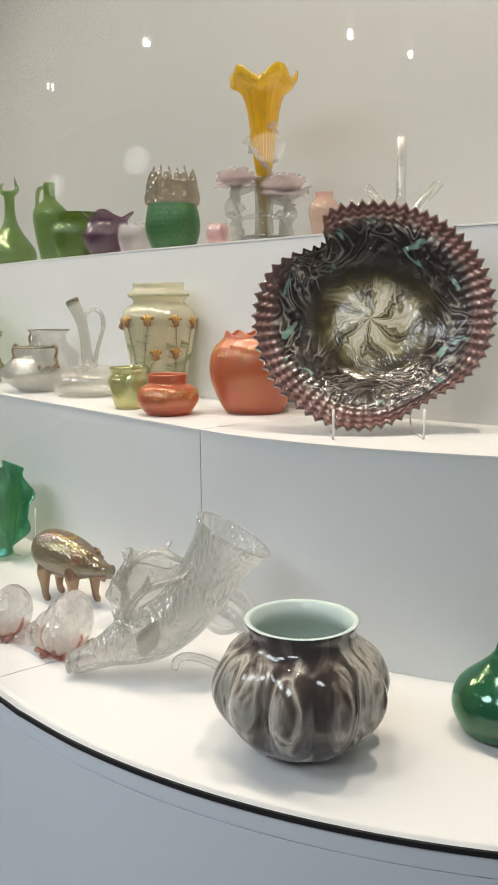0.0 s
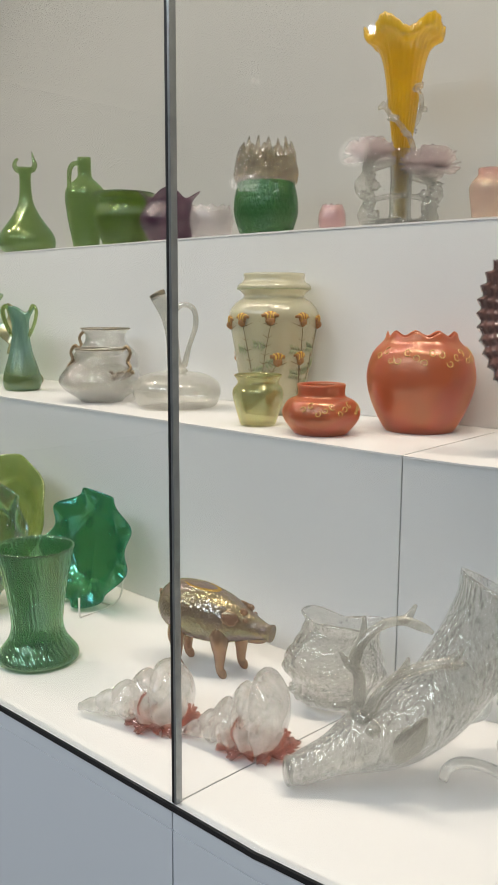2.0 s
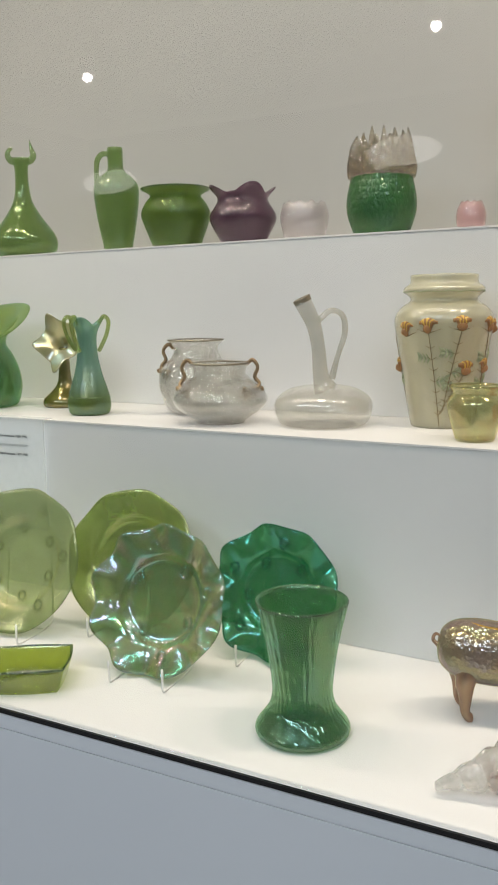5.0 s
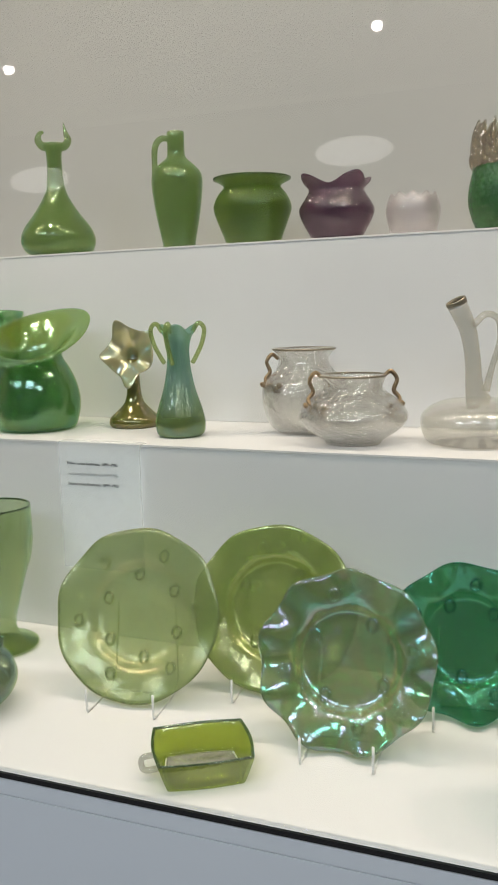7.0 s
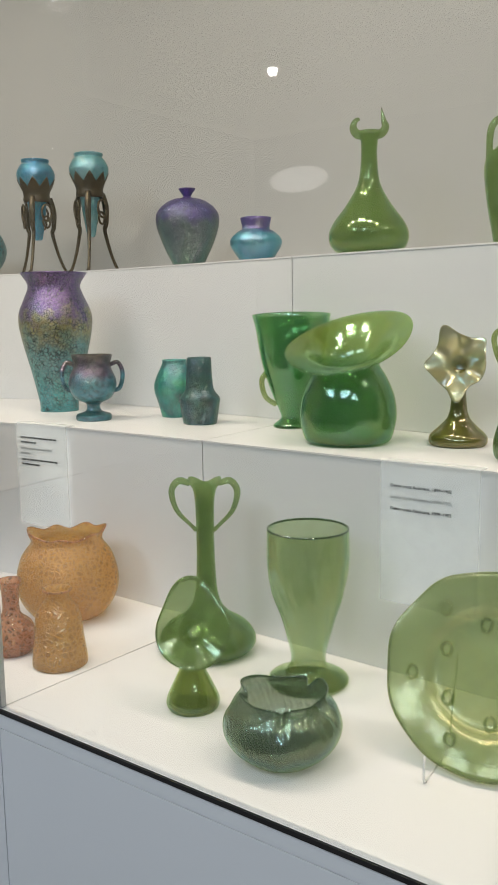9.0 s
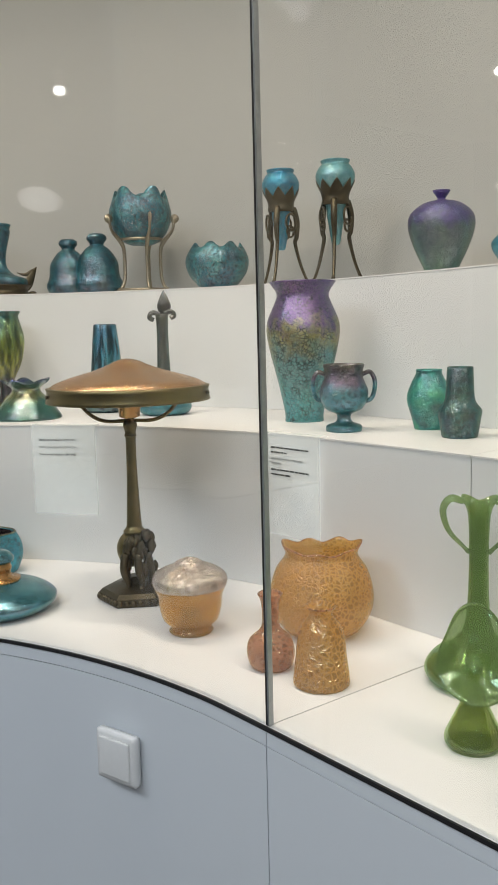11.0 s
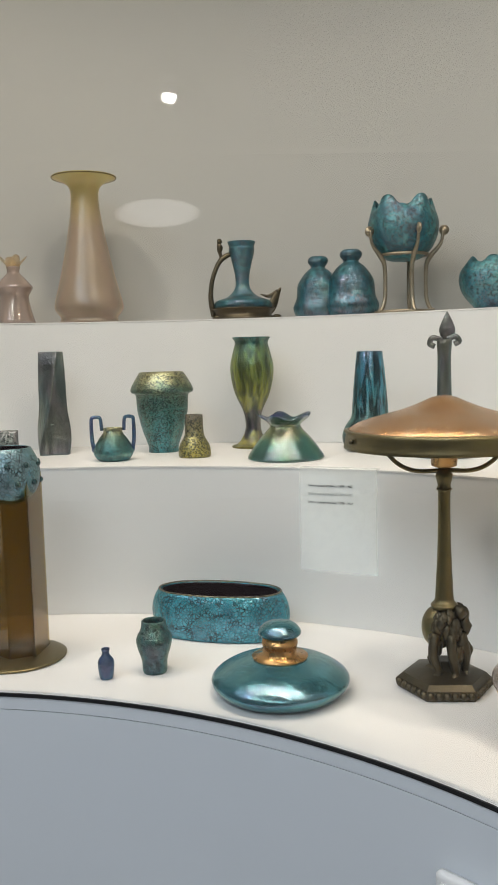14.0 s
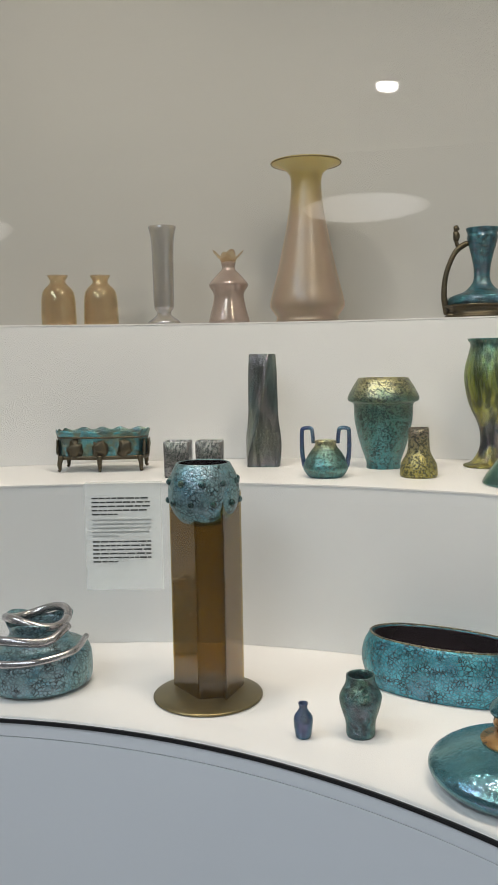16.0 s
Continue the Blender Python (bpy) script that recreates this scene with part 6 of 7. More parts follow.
vase("tapered_bottle", (0.934, 3.752), Z1, [(0.045, 0), (0.058, 0.008), (0.064, 0.034), (0.056, 0.058), (0.043, 0.078), (0.040, 0.110), (0.034, 0.179), (0.029, 0.225)], STREAK, "streaked blue iridescent glass bottle vase with tapering neck")
vase("frilled_vase", (0.710, 3.761), Z1, [(0.080, 0), (0.083, 0.004), (0.072, 0.022), (0.052, 0.048), (0.034, 0.068), (0.038, 0.078), (0.054, 0.090)], lustre("gold_green_lustre", [(0.05, (0.04, 0.13, 0.10)), (0.4, (0.07, 0.19, 0.13)), (0.62, (0.30, 0.29, 0.09)), (0.82, (0.08, 0.16, 0.13)), (1.0, (0.07, 0.05, 0.22))], 80, lines=0.35, rough=0.13, along="height", lump=0.001), "low flaring gold-green iridescent glass vase with frilled purple rim", rz=-20, seg=72, warp=wavy(5, 0.007, 0.005, 0.78))
vase("tulip_vase", (0.773, 4.005), Z1, [(0.050, 0), (0.053, 0.003), (0.034, 0.013), (0.019, 0.045), (0.0225, 0.086), (0.043, 0.132), (0.053, 0.190), (0.044, 0.236), (0.040, 0.254), (0.046, 0.265)], OLIVEGOLD, "olive-gold iridescent tulip-shaped glass vase on a foot", seg=56)
vase("small_gold_vase", (0.570, 3.921), Z1, [(0.034, 0), (0.0365, 0.006), (0.034, 0.026), (0.025, 0.042), (0.021, 0.056), (0.020, 0.094)], GOLD, "small gold iridescent glass vase with swelling foot")
vase("collared_urn", (0.562, 4.070), Z1, [(0.036, 0), (0.036, 0.014), (0.049, 0.052), (0.060, 0.100), (0.062, 0.134), (0.072, 0.141), (0.074, 0.150), (0.064, 0.170), (0.052, 0.189)], TEALGOLD, "teal and gold speckled iridescent glass urn with overhanging collar", "urn", seg=56)
hp = thing("two_handled_pot", (0.403, 3.988), Z1, -23, "small green-gold glass pot with two tall square blue handles", "pot")
part("body", lathe(bm_new(), [(0.033, 0), (0.041, 0.010), (0.044, 0.022), (0.034, 0.044), (0.021, 0.062), (0.022, 0.070)], 48, 0.003), TEALGOLD, hp)
for s in (-1, 1):
    part("handle", tube(bm_new(), [(s * 0.042, 0, 0.020), (s * 0.046, 0, 0.05), (s * 0.046, 0, 0.088), (s * 0.043, 0, 0.095), (s * 0.030, 0, 0.096), (s * 0.026, 0, 0.09), (s * 0.024, 0, 0.066)], [0.0045, 0.0045, 0.004, 0.004, 0.004, 0.004, 0.004], 10, 3), COBALT, hp, "dark blue handle")
vase("twisted_vase", (0.339, 4.207), Z1, [(0.036, 0), (0.038, 0.026), (0.034, 0.06), (0.027, 0.10), (0.0245, 0.145), (0.0245, 0.242)], GREYGREEN, "grey-green twisted square glass vase", rz=-20, seg=64, warp=squared(0.75, 1.3))
for xy in ((0.130, 4.100), (0.190, 4.078)):
    vase("square_beaker", xy, Z1, [(0.024, 0), (0.0255, 0.003), (0.0265, 0.071)], PEPPER, "small square speckled grey iridescent glass beaker", "beaker", -20, "square beakers", seg=48, warp=squared(0.85), th=0.003)
bk = thing("footed_basket", (-0.003, 4.268), Z1, -15, "low oval glass dish in a footed pierced bronze mount", "basket")
part("glass_liner", lathe(bm_new(), [(0.092, 0.028), (0.096, 0.034), (0.098, 0.066), (0.104, 0.088)], 96, 0.003, over(wavy(16, 0.0, 0.0028, 0.6), squared(0.5)), 3, sx=0.86, sy=0.44), lustre("turquoise_liner", [(0.3, (0.04, 0.16, 0.17)), (0.5, (0.13, 0.17, 0.10)), (0.7, (0.05, 0.30, 0.36))], 60, lines=0.6), bk, "turquoise iridescent glass liner")
for z, h in ((0.028, 0.008), (0.074, 0.004)):
    part("band", lathe(bm_new(), [(0.1, z), (0.1015, z + h * 0.3), (0.1015, z + h * 0.7), (0.1, z + h)], 72, 0.002, sub=1, warp=squared(0.5), sx=0.86, sy=0.45, ring=True), BRONZE, bk)
for i in range(12):
    a = 2 * math.pi * i / 12
    q = 0.1005 * (0.5 + 0.5 / max(abs(math.cos(a)), abs(math.sin(a))))
    part("mount_leaf", ball(bm_new(), (0.86 * q * math.cos(a), 0.45 * q * math.sin(a), 0.052), 0.014, 0.0025, 0.017, 12, 0.9, Matrix.Rotation(math.pi / 2 if abs(math.cos(a)) > 0.8 else 0.0, 4, "Z")), BRONZE, bk)
for a in (-135, -90, -45, 45, 135):
    q = 0.5 + 0.5 / max(abs(math.cos(radians(a))), abs(math.sin(radians(a))))
    c, s = 0.86 * q * math.cos(radians(a)), 0.9 * q * math.sin(radians(a))
    part("foot", tube(bm_new(), [(0.1 * c, 0.05 * s, 0.036), (0.104 * c, 0.054 * s, 0.018), (0.103 * c, 0.053 * s, 0.008), (0.106 * c, 0.056 * s, 0.004)], [0.0055, 0.0045, 0.003, 0.0035], 8), BRONZE, bk)

bk.scale = (1.13, 1.1, 0.97)

# ================= upper shelf =================
hb = thing("horn_lipped_bottle", (1.266, 2.491), Z2, -62, "green glass bottle with wide base and two curled lips", "bottle")
part("body", lathe(bm_new(), [(0.05, 0), (0.056, 0.003), (0.07, 0.014), (0.076, 0.034), (0.068, 0.058), (0.044, 0.090), (0.022, 0.128), (0.016, 0.165), (0.0155, 0.202), (0.020, 0.224)], 56, 0.003), LEAF, hb)
for s in (-1, 1):
    part("lip", tube(bm_new(), [(s * 0.012, 0, 0.216), (s * 0.022, 0, 0.220), (s * 0.030, 0, 0.232), (s * 0.026, 0, 0.244), (s * 0.018 if s < 0 else 0.022, 0, 0.248 if s < 0 else 0.266)], [0.005, 0.008, 0.007, 0.005, 0.0006 if s > 0 else 0.003], 12, 5, 0.6), LEAF, hb)
ej = thing("handled_jar", (1.245, 2.208), Z2, -62, "green glass jar with narrow neck and one loop handle", "jar")
part("body", lathe(bm_new(), [(0.030, 0), (0.033, 0.020), (0.042, 0.066), (0.0485, 0.118), (0.046, 0.143), (0.031, 0.160), (0.018, 0.172), (0.0165, 0.19), (0.0165, 0.217)], 48, 0.003), LEAF, ej)
part("handle", tube(bm_new(), [(-0.012, 0, 0.205), (-0.028, 0, 0.205), (-0.039, 0, 0.190), (-0.041, 0, 0.160), (-0.040, 0, 0.132)], [0.005, 0.006, 0.006, 0.0055, 0.007]), LEAF, ej)
vase("wide_rimmed_bowl", (1.237, 2.053), Z2, [(0.046, 0), (0.050, 0.006), (0.064, 0.041), (0.072, 0.068), (0.064, 0.090), (0.053, 0.104), (0.056, 0.110), (0.071, 0.119)], NETOLIVE, "olive green netted glass bowl with a wide flat rim", "bowl", seg=96, sub=4, rim=RIMGREEN)
vase("ruffled_bowl", (1.230, 1.892), Z2, [(0.040, 0), (0.046, 0.008), (0.062, 0.036), (0.066, 0.056), (0.052, 0.080), (0.050, 0.090), (0.060, 0.102)], PLUM, "plum purple netted glass bowl with ruffled rim", "bowl", rz=-60, seg=96, sub=5, warp=over(wavy(4, 0.007, 0.008, 0.78, 0.5)))
vase("notched_bowl", (1.223, 1.756), Z2, [(0.034, 0), (0.040, 0.010), (0.0465, 0.040), (0.044, 0.058), (0.039, 0.069)], FROST, "small frosted whitish glass bowl with notched rim", "bowl", seg=72, warp=wavy(10, 0.0, 0.0035, 0.75))
cw = thing("crowned_vase", (1.216, 1.601), Z2, 0, "dark green netted glass vase with a crown of golden spikes", "vase")
part("body", lathe(bm_new(), [(0.044, 0), (0.052, 0.010), (0.062, 0.042), (0.062, 0.070), (0.055, 0.104)], 240, 0.003, quilt(26, 0.0118, 0.0009), 12), NETGREEN, cw)
part("crown", lathe(bm_new(), [(0.0555, 0.103), (0.053, 0.118), (0.050, 0.140), (0.047, 0.160)], 96, 0.003, wavy(12, 0.002, 0.010, 0.35, 0.3), 4, ring=True), SPIKE, cw, "clear golden crown")
rnd = random.Random(21)
for tier, (count, z0, z1, q0, q1) in enumerate(((18, 0.102, 0.140, 0.0565, 0.0535), (18, 0.116, 0.158, 0.0545, 0.0505), (16, 0.128, 0.176, 0.0525, 0.0475))):
    for i in range(count):
        a = 2 * math.pi * (i + 0.5 * (tier % 2)) / count + rnd.uniform(-0.05, 0.05)
        b, h = a + rnd.uniform(-0.06, 0.06), z1 + rnd.uniform(-0.006, 0.008)
        mid = (q0 + q1) / 2 + 0.002
        part("spike", tube(bm_new(), [(q0 * math.cos(a), q0 * math.sin(a), z0), (mid * math.cos(a), mid * math.sin(a), (z0 + h) / 2), (q1 * math.cos(b), q1 * math.sin(b), h)], [0.0045, rnd.uniform(0.0055, 0.0075), 0.0016], 8, 3), SPIKE, cw)
vase("pink_bowl", (1.214, 1.439), Z2, [(0.018, 0), (0.023, 0.008), (0.026, 0.022), (0.024, 0.037), (0.018, 0.049)], PINK, "tiny ball-shaped pink glass bowl", "bowl", warp=wavy(9, 0.0, 0.002, 0.8))

ft = thing("flower_trumpet_vase", (1.218, 1.298), Z2, -48, "yellow glass trumpet vase with clear vines and pink glass flowers", "vase")


def frill(a, r, z, u):
    k = max(0.0, (u - 0.84) / 0.16)
    rib = 0.0004 * min(1.0, u * 2) * math.cos(24 * a)
    return r + rib + 0.004 * k * math.sin(5 * a) + 0.0012 * k * math.sin(36 * a), z + k * (0.011 * math.sin(5 * a + 0.4) + 0.0010 * math.sin(36 * a + 1))


part("trumpet", lathe(bm_new(), [(0.009, 0.014), (0.010, 0.06), (0.0135, 0.115), (0.025, 0.205), (0.034, 0.264), (0.046, 0.295), (0.064, 0.306), (0.066, 0.322)], 124, 0.0025, frill, 5), YELLOW, ft, "frilled amber yellow trumpet")
part("clear_stem", lathe(bm_new(), [(0.030, 0), (0.031, 0.006), (0.022, 0.012), (0.019, 0.03), (0.0185, 0.10), (0.021, 0.13)], 40, 0.002, lumpy(0.003, 60)), CLEAR, ft)
rnd = random.Random(12)
for i in range(16):
    a = 2 * math.pi * i / 16
    part("base_leaf", ball(bm_new(), (0.062 * math.cos(a) * rnd.uniform(0.5, 1.0), 0.040 * math.sin(a) * rnd.uniform(0.5, 1.0), 0.007), 0.022, 0.010, 0.0065, 12, 0.9, Matrix.Rotation(a + rnd.uniform(-0.4, 0.4), 4, "Z")), LUMPY, ft)
for turn0, z0, z1 in ((0.4, 0.10, 0.205), (2.6, 0.11, 0.225)):
    line = []
    for k in np.linspace(0, 1, 9):
        z = z0 + (z1 - z0) * k
        q = float(np.interp(z, (0.06, 0.115, 0.205, 0.26), (0.012, 0.017, 0.0285, 0.036))) + 0.003
        line.append((q * math.cos(turn0 - 3.6 * k), q * math.sin(turn0 - 3.6 * k), z))
    part("vine", tube(bm_new(), line, [0.005, 0.0055, 0.004, 0.0055, 0.004, 0.005, 0.0035, 0.0045, 0.002], 8), LUMPY, ft)
    for k in (2, 4, 6, 8):
        part("vine_leaf", ball(bm_new(), line[k], 0.006, 0.004, 0.010, 10, 0.8, Matrix.Rotation(k * 1.3, 4, "Y")), LUMPY, ft)


def rose_petal(wide, tall, curl, phase):
    """A thin cupped petal that stands on its base, ruffled along the tip."""
    rows = []
    for v in np.linspace(0, 1, 6):
        front, back = [], []
        for u in np.linspace(-1, 1, 8):
            x = u * wide * (0.35 + 0.65 * math.sin(math.pi * min(1.0, 0.15 + 0.55 * v)))
            y = -curl * v * v + 0.35 * wide * u * u * (1 - 0.6 * v) + 0.0022 * v * math.sin(7 * u + phase)
            z = tall * (v - 0.16 * u * u * v) + 0.0018 * v * math.sin(9 * u + phase * 2)
            front.append((x, y - 0.0008, z))
            back.append((x, y + 0.0008, z))
        rows.append(front + back[::-1])
    bm = bm_new()
    rings(bm, rows)
    return bm


for fx, fy, fz, r in ((-0.055, -0.008, 0.112, 0.040), (0.044, -0.022, 0.088, 0.049)):
    fl = part("flower", ball(bm_new(), (fx, fy, fz + 0.010), r * 0.5, r * 0.5, r * 0.42, 16, 0.4), ROSE, ft, "pale pink glass flower")
    rnd = random.Random(int(fz * 1000))
    for count, q, lean, tall in ((4, 0.005, 2, 0.95), (6, 0.010, 12, 0.95), (8, 0.014, 26, 0.90), (9, 0.016, 42, 0.82), (9, 0.014, 66, 0.72)):
        for i in range(count):
            a = 360 * (i + rnd.uniform(-0.2, 0.2)) / count + lean * 3
            bm = rose_petal(r * 0.34, r * tall, r * 0.22, rnd.uniform(0, 6))
            bm.transform(pose(fx, fy, fz, 0, 0, a) @ pose(0, -q, 0, lean + rnd.uniform(-7, 7), 0, 0))
            part("petal", bm, ROSE, fl)
    side = 1 if fx > 0 else -1
    part("stem", tube(bm_new(), [(fx, fy, fz + 0.004), (fx + side * 0.004, fy, fz * 0.82), (fx + side * 0.012, fy, fz * 0.62), (fx - side * 0.002, fy, fz * 0.42), (fx + side * 0.006, fy, fz * 0.2), (fx - side * 0.004, fy, 0.006)], [0.012, 0.009, 0.014, 0.011, 0.013, 0.016], 12), LUMPY, ft)
    part("twig", tube(bm_new(), [(fx + side * 0.010, fy, fz * 0.86), (fx * 0.6, -0.02, fz * 0.92), (fx * 0.25, -0.018, fz * 0.98)], [0.009, 0.007, 0.005], 8), LUMPY, ft)
    part("twig", tube(bm_new(), [(fx * 1.05, fy, 0.044), (fx * 0.6, -0.02, 0.050), (0, -0.018, 0.054)], [0.006, 0.005, 0.005], 8), LUMPY, ft)
    for k in range(5):
        part("stem_leaf", ball(bm_new(), (fx + rnd.uniform(-0.014, 0.014), fy - 0.008, fz * (0.2 + 0.14 * k)), 0.010, 0.007, 0.008, 10, 0.9), LUMPY, fl)
vase("speckled_pink_vase", (1.227, 1.140), Z2, [(0.020, 0), (0.023, 0.006), (0.028, 0.036), (0.0295, 0.058), (0.020, 0.072), (0.0165, 0.076), (0.0175, 0.085)], vessel_glass("speckled_pink_glass", (0.80, 0.66, 0.60), (0.96, 0.90, 0.88), 0.66, 0.12, 0.09, GOLD_SHEEN, "fleck", two=((0.78, 0.42, 0.42), 0.78, 0.95)), "small clear pinkish glass vase with brown speckles")
tb = thing("triple_tube_vase", (1.249, 0.975), Z2, -42, "vase of three fanned clear glass tubes", "vase")
for x1, z1 in ((0.0, 0.165), (-0.062, 0.082), (0.068, 0.088)):
    d = Vector((x1, 0, z1 - 0.012)).normalized()
    q = Vector((0, 0, 1)).rotation_difference(d).to_matrix().to_4x4()
    part("tube", lathe(bm_new(), [(0.008, 0.0), (0.0085, 0.01), (0.0085, (Vector((x1, 0, z1 - 0.012))).length)], 24, 0.0013, None, 1, Matrix.Translation((0, 0, 0.012)) @ q), CLEAR, tb)
part("foot", lathe(bm_new(), [(0.03, 0), (0.031, 0.004), (0.012, 0.012), (0.006, 0.02)], 32, solid=True), CLEAR, tb)

vase("shouldered_ball_vase", (1.321, 2.983), Z2, [(0.032, 0), (0.036, 0.006), (0.058, 0.052), (0.0715, 0.095), (0.067, 0.125), (0.04, 0.147), (0.011, 0.154), (0.0105, 0.160), (0.019, 0.172)], PURPLEGREEN, "shouldered purple to grey-green iridescent glass vase with tiny neck", seg=56)
vase("squat_blue_vase", (1.296, 2.775), Z2, [(0.030, 0), (0.034, 0.004), (0.052, 0.030), (0.054, 0.048), (0.038, 0.064), (0.029, 0.070), (0.033, 0.091)], lustre("blue_purple_lustre", [(0.1, (0.03, 0.24, 0.34)), (0.6, (0.08, 0.36, 0.46)), (0.75, (0.08, 0.06, 0.26)), (1.0, (0.1, 0.06, 0.28))], 80, along="height", lines=0.2), "squat blue iridescent glass vase with purple neck")


def tripod_vase(xy, rz, glass, label):
    """A glass cup whose point hangs in a bronze mount with three legs."""
    ob = thing("tripod_vase", xy, Z2, rz, label, "vase", "tripod vases")
    part("cup", lathe(bm_new(), [(0.008, 0.088), (0.012, 0.10), (0.02, 0.15), (0.028, 0.20), (0.044, 0.235), (0.048, 0.255), (0.039, 0.274), (0.033, 0.279), (0.036, 0.287)], 40, 0.003), glass, ob, "iridescent blue glass cup")

    def crown(a, r, z, u):
        k = max(0.0, (u - 0.5) / 0.5)
        s = abs(((a * 8 / (2 * math.pi)) % 1) - 0.5) * 2
        return r + 0.008 * k * s, z + 0.022 * k * s
    part("collar", lathe(bm_new(), [(0.032, 0.182), (0.034, 0.19), (0.033, 0.205), (0.040, 0.218)], 64, 0.002, crown, 3, ring=True), BRONZE, ob, "pointed bronze collar")
    for i in range(3):
        a = radians(-100 + 120 * i)
        c, s = math.cos(a), math.sin(a)
        part("leg", tube(bm_new(), [(0.033 * c, 0.033 * s, 0.195), (0.041 * c, 0.041 * s, 0.16), (0.040 * c, 0.040 * s, 0.12), (0.036 * c, 0.036 * s, 0.105), (0.050 * c, 0.050 * s, 0.05), (0.066 * c, 0.066 * s, 0.012), (0.076 * c, 0.076 * s, 0.004)], [0.007, 0.008, 0.006, 0.005, 0.004, 0.004, 0.005], 8), BRONZE, ob)
        b = a + radians(60)
        for q, z, r in ((0.036, 0.155, 0.016), (0.034, 0.132, 0.011)):
            ring = [(q * math.cos(b) - math.sin(b) * r * math.cos(k), q * math.sin(b) + math.cos(b) * r * math.cos(k), z + r * 1.3 * math.sin(k)) for k in np.linspace(0, 2 * math.pi, 9)]
            part("scroll", tube(bm_new(), ring, 0.0028, 8, 3), BRONZE, ob, "pierced bronze scroll")
    return ob


tripod_vase((1.304, 3.473), -50, lustre("bright_blue_lustre", [(0.2, (0.02, 0.16, 0.28)), (0.5, (0.03, 0.28, 0.44)), (0.8, (0.08, 0.40, 0.52))], 90, lines=0.3, rough=0.3), "blue iridescent glass cup in a pierced bronze tripod")
tripod_vase((1.331, 3.306), -42, lustre("pale_teal_lustre", [(0.2, (0.08, 0.28, 0.32)), (0.5, (0.16, 0.42, 0.45)), (0.8, (0.28, 0.5, 0.5))], 80, lines=0.2), "pale teal iridescent glass cup in a pierced bronze tripod")
vase("jagged_bowl", (1.244, 3.667), Z2, [(0.046, 0), (0.052, 0.006), (0.077, 0.036), (0.0865, 0.070), (0.078, 0.098), (0.064, 0.114)], TEAL, "round teal iridescent glass bowl with a jagged rim", "bowl", seg=72, warp=wavy(7, 0.0, 0.007, 0.8, 0.3, 0.7))
tb = thing("footed_ball_bowl", (1.137, 3.871), Z2, -34, "teal iridescent glass ball bowl in a tall metal stand", "bowl")
part("bowl", lathe(bm_new(), [(0.012, 0.128), (0.04, 0.132), (0.070, 0.158), (0.087, 0.205), (0.080, 0.245), (0.070, 0.268)], 72, 0.003, wavy(5, 0.002, 0.013, 0.72, 0.3, 0.7)), TEAL, tb)
part("ring", tube(bm_new(), [(0.06 * math.cos(k), 0.06 * math.sin(k), 0.142) for k in np.linspace(0, 2 * math.pi, 16)], 0.004, 8, 3), PEWTER, tb)
for a in (-150, -75, -20, 70):
    c, s = math.cos(radians(a)), math.sin(radians(a))
    part("leg", tube(bm_new(), [(0.098 * c, 0.098 * s, 0.20), (0.092 * c, 0.092 * s, 0.165), (0.066 * c, 0.066 * s, 0.135), (0.056 * c, 0.056 * s, 0.11), (0.056 * c, 0.056 * s, 0.04), (0.066 * c, 0.066 * s, 0.010), (0.076 * c, 0.076 * s, 0.006)], [0.004, 0.004, 0.006, 0.005, 0.005, 0.005, 0.004], 8), PEWTER, tb)
    part("hanger", lathe(bm_new(), [(0.012, -0.002), (0.012, 0.002)], 20, solid=True, sub=1, m=pose(0.1 * c, 0.1 * s, 0.196, 90, 0, a)), PEWTER, tb)
part("base_ring", tube(bm_new(), [(0.07 * math.cos(k), 0.07 * math.sin(k), 0.004) for k in np.linspace(0, 2 * math.pi, 16)], 0.004, 8, 3), PEWTER, tb)
for xy, k in (((1.059, 3.982), 1.0), ((1.006, 4.052), 0.93)):
    vase("double_gourd_bottle", xy, Z2, [(0.058 * k, 0), (0.066 * k, 0.010 * k), (0.0705 * k, 0.028 * k), (0.061 * k, 0.052 * k), (0.057 * k, 0.090 * k), (0.036 * k, 0.122 * k), (0.021 * k, 0.134 * k), (0.021 * k, 0.140 * k), (0.028 * k, 0.150 * k), (0.027 * k, 0.160 * k), (0.020 * k, 0.166 * k)], BLUE, "blue iridescent bell-shaped glass bottle with knob neck", "bottle", 0, "bell-shaped bottles", seg=56)

ew = thing("mounted_ewer", (0.856, 4.184), Z2, -23, "teal iridescent glass ewer in a dark metal mount", "ewer")
part("glass", lathe(bm_new(), [(0.062, 0.022), (0.075, 0.030), (0.072, 0.048), (0.04, 0.060), (0.02, 0.082), (0.0185, 0.110), (0.024, 0.140), (0.034, 0.180), (0.032, 0.188), (0.037, 0.200)], 48, 0.003), BLUE, ew)
part("mount", lathe(bm_new(), [(0.074, 0), (0.080, 0.003), (0.070, 0.012), (0.074, 0.022), (0.080, 0.027)], 40, 0.003, sub=2, sx=1.06), BRONZE, ew, "dark metal mount")
part("handle", tube(bm_new(), [(-0.076, 0, 0.010), (-0.084, 0, 0.05), (-0.080, 0, 0.10), (-0.062, 0, 0.146), (-0.04, 0, 0.166), (-0.024, 0, 0.168), (0.03, 0, 0.162)], [0.009, 0.007, 0.006, 0.006, 0.007, 0.005, 0.004], 10), BRONZE, ew)
part("finial", ball(bm_new(), (-0.058, 0, 0.186), 0.007, 0.007, 0.013, 12, 0.5), BRONZE, ew)
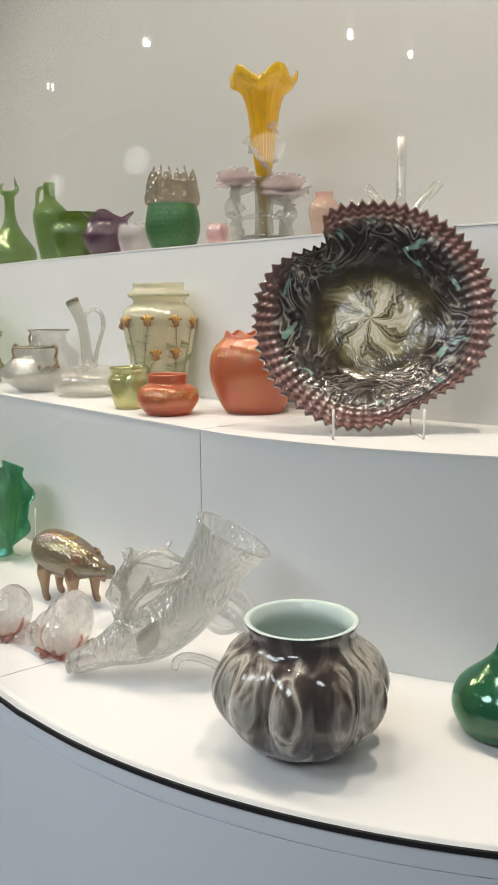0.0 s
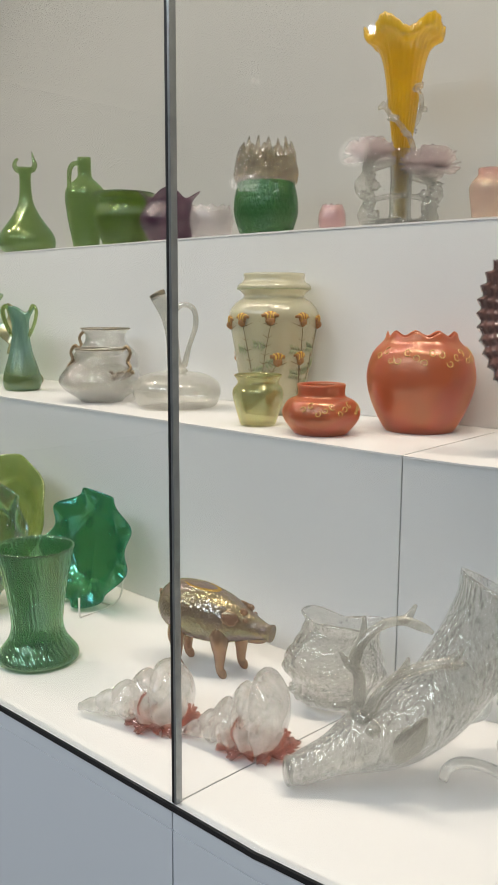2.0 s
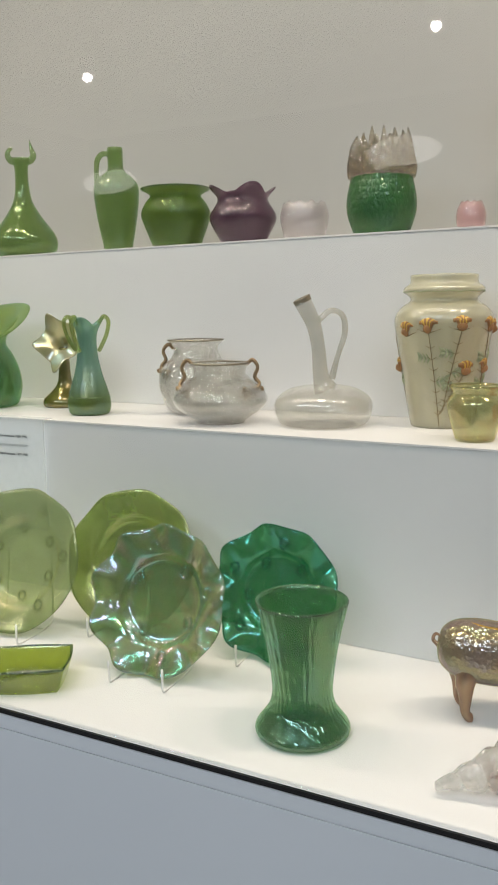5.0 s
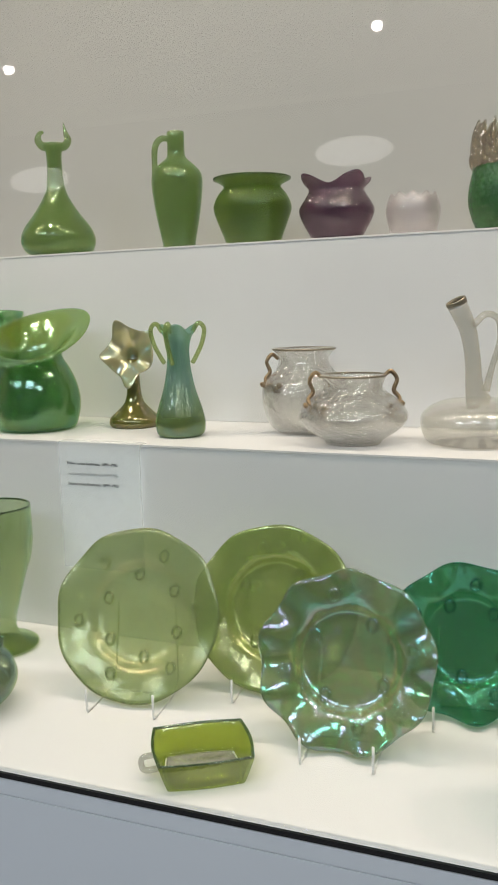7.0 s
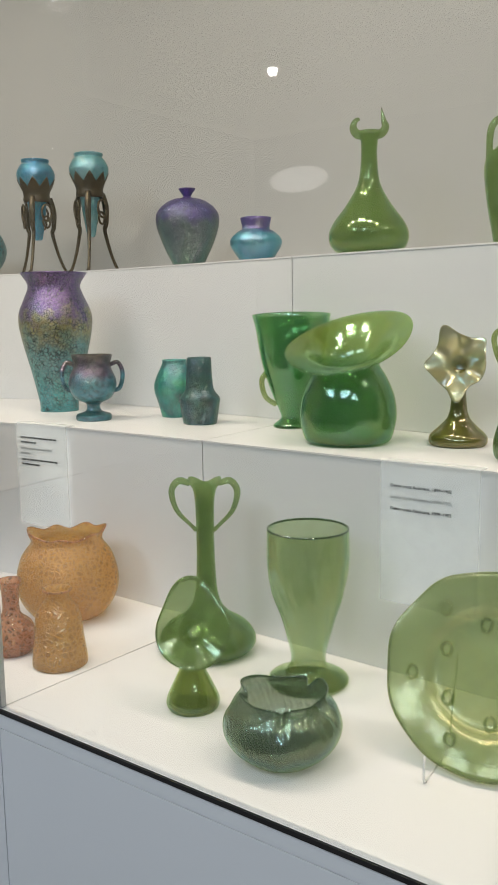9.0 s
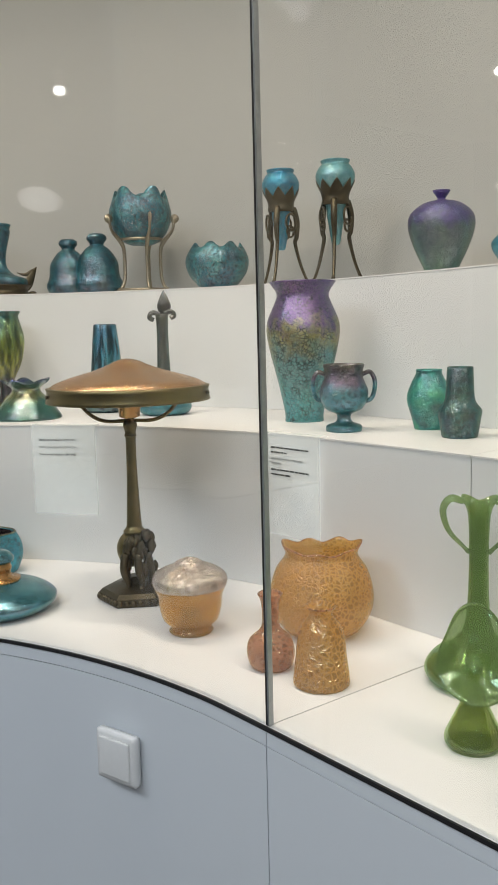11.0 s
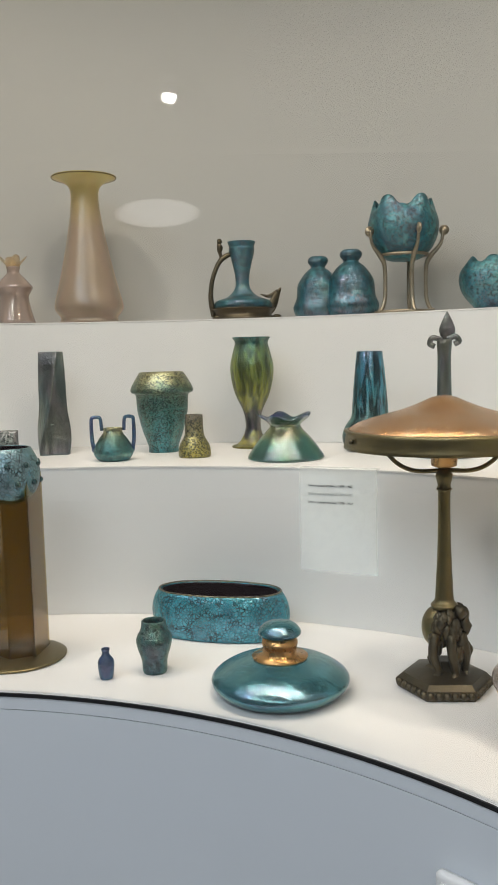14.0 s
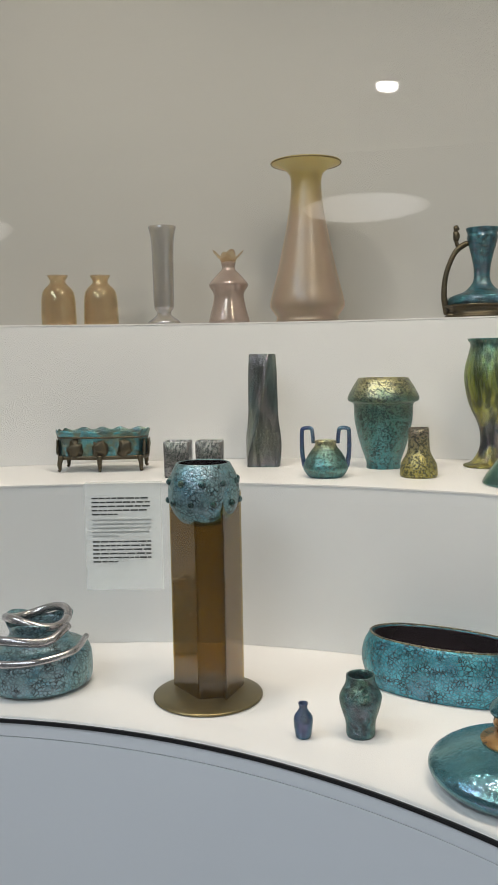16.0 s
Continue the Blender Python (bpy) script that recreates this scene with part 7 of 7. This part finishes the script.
part("finial_stem", tube(bm_new(), [(-0.050, 0, 0.156), (-0.056, 0, 0.168), (-0.058, 0, 0.180)], [0.006, 0.0045, 0.005], 8), BRONZE, ew)
part("finial_top", ball(bm_new(), (-0.058, 0, 0.203), 0.0065, 0.005, 0.007, 10, 0.4), BRONZE, ew)
part("spout_fin", tube(bm_new(), [(0.05, 0, 0.012), (0.074, 0, 0.030), (0.09, 0, 0.062), (0.102, 0, 0.082)], [0.012, 0.014, 0.009, 0.002], 10, 5, 0.4), BRONZE, ew)
part("spout_fin", tube(bm_new(), [(0.094, 0, 0.072), (0.07, 0, 0.060), (0.046, 0, 0.066)], [0.007, 0.005, 0.001], 10, 4, 0.4), BRONZE, ew)
for x in (-0.07, 0.085):
    part("foot", ball(bm_new(), (x, -0.03, 0.006), 0.012, 0.009, 0.006, 10), BRONZE, ew)

vase("tall_flared_vase", (0.502, 4.377), Z2, [(0.072, 0), (0.076, 0.004), (0.073, 0.014), (0.083, 0.028), (0.089, 0.048), (0.072, 0.115), (0.048, 0.226), (0.037, 0.300), (0.038, 0.345), (0.060, 0.364), (0.083, 0.372)], PEARL, "tall pearly cream glass vase with flared yellow rim", seg=64, rim=OLDBRASS)
pk = thing("fish_lipped_vase", (0.323, 4.436), Z2, -15, "small pearly pink waisted glass vase with two pointed lips", "vase")
part("body", lathe(bm_new(), [(0.052, 0), (0.042, 0.035), (0.036, 0.070), (0.045, 0.088), (0.046, 0.097), (0.028, 0.118), (0.0155, 0.132), (0.018, 0.146)], 48, 0.003), PEARLPINK, pk)
part("lip", lathe(bm_new(), [(0.0172, 0.145), (0.018, 0.149), (0.022, 0.157), (0.030, 0.164)], 60, 0.002, wavy(4, 0.007, 0.009, 0.2, 0.6, 0.8), ring=True, sy=0.7), STRAW, pk, "pinched straw-coloured lips")
vase("cylinder_vase", (0.170, 4.467), Z2, [(0.037, 0), (0.038, 0.008), (0.020, 0.022), (0.017, 0.030), (0.023, 0.040), (0.0245, 0.060), (0.0265, 0.19), (0.033, 0.231)], SILVERY, "slender silvery iridescent cylinder vase on a gold foot", seg=48)
for xy in ((-0.076, 4.493), (0.022, 4.486)):
    vase("small_amber_bottle", xy, Z2, [(0.039, 0), (0.0405, 0.006), (0.040, 0.044), (0.036, 0.080), (0.018, 0.102), (0.024, 0.117)], STRAW, "small straw-coloured glass bottle with flared rim", "bottle", 0, "straw glass bottles", seg=48, warp=squared(0.12), th=0.0025)


# ================= labels, switch =================
def text(body, size, parent, loc, mat):
    cu = bpy.data.curves.new("print_line", "FONT")
    cu.body, cu.size, cu.extrude, cu.offset = body, size, 0.0001, 0.0001
    cu.materials.append(mat)
    ob = new("print_line", cu)
    ob.parent = parent
    ob.matrix_local = pose(*loc, 90, 0, 0)
    return ob


def label_card(a, b, low, lines, paper_h, label):
    """An acrylic holder hooked over the shelf edge, with a printed slip in its upper half."""
    a, b = Vector(a), Vector(b)
    w = (b - a).length
    rz = math.degrees(math.atan2(b.y - a.y, b.x - a.x))
    ob = thing("label_holder", a, 0, rz, label, "label", "caption labels")
    sheet = part("acrylic_sheet", box(bm_new(), 0, w, -0.002, 0.0, low, Z1 + 0.0015), ACRYL, ob, "clear acrylic sheet", False)
    sheet.visible_shadow = False
    part("hook_lip", box(bm_new(), 0, w, 0.0005, 0.022, Z1 + 0.0004, Z1 + 0.002), ACRYL, ob, "", False)
    slip = part("paper_slip", box(bm_new(), 0.003, w - 0.003, -0.0024, -0.0021, Z1 - 0.004 - paper_h, Z1 - 0.004), PAPER, ob, "pale printed paper slip", False)
    slip.visible_shadow = False
    for kind, x, z, val, size in lines:
        if kind == "text":
            text(val[0], size, slip, (x, -0.0026, z), val[1])
        else:
            part("print_bar", box(bm_new(), x, x + val[0], -0.0027, -0.0025, z, z + size), val[1], slip, "", False)
    return ob


def words(x, z, width, mat, size=0.0024):
    """One line of print too small to read, as bars of its words."""
    out, at, k = [], 0.0, 0
    rnd = random.Random(int(z * 10000))
    while at < width - 0.006:
        l = min(rnd.uniform(0.006, 0.017), width - at)
        out.append(("bar", x + at, z, (l, mat), size))
        at += l + 0.0022
    return out


CRETA, PAPILLON = "Dekor creta Rusticana, 1899\u20131902", "Dekor cobalt Papillon, 1899\u20131902"
label_card((0.866, 2.254), (0.861, 2.106), 1.102, [("text", 0.016, Z1 - 0.034 - 0.0165 * i, (CRETA, GREYINK if i == 1 else INK), 0.0066) for i in range(3)], 0.088, "clear acrylic label holder with a short printed caption")
label_card((0.884, 3.076), (0.886, 2.932), 1.103, sum((words(0.014, Z1 - 0.028 - 0.0095 * i - (0.003 if i > 1 else 0) - (0.003 if i > 3 else 0), (0.104, 0.045, 0.092, 0.03, 0.108, 0.06)[i], GREYINK if i in (2, 3) else INK, 0.0032) for i in range(6)), []), 0.095, "clear acrylic label holder with a longer printed caption")
label_card((0.640, 3.603), (0.729, 3.475), 1.103, [("text", 0.018, Z1 - 0.034 - 0.0165 * i, (PAPILLON, GREYINK if i == 1 else INK), 0.0066) for i in range(3)], 0.088, "clear acrylic label holder with a short caption, behind the lamp")
label_card((-0.062, 4.056), (0.080, 4.017), 1.100, sum((words(0.014, Z1 - 0.028 - 0.0078 * i - 0.003 * (i > 4) - 0.003 * (i > 9), 0.052 if i in (4, 9, 15) else 0.112, GREYINK if 4 < i < 10 else INK, 0.0028) for i in range(16)), []), 0.14, "clear acrylic label holder with a long printed text")

sw = thing("light_switch", (0.4365, 2.9355), 0.844, -76, "white square rocker light switch on the grey plinth", "light switch")
part("frame", box(bm_new(), -0.0415, 0.0415, -0.016, 0.0, -0.0415, 0.0415, 0.0075), SWITCH, sw)
part("rocker", box(bm_new(), -0.0315, 0.0315, -0.020, -0.0155, -0.0315, 0.0315, 0.0022), SWITCH, sw)
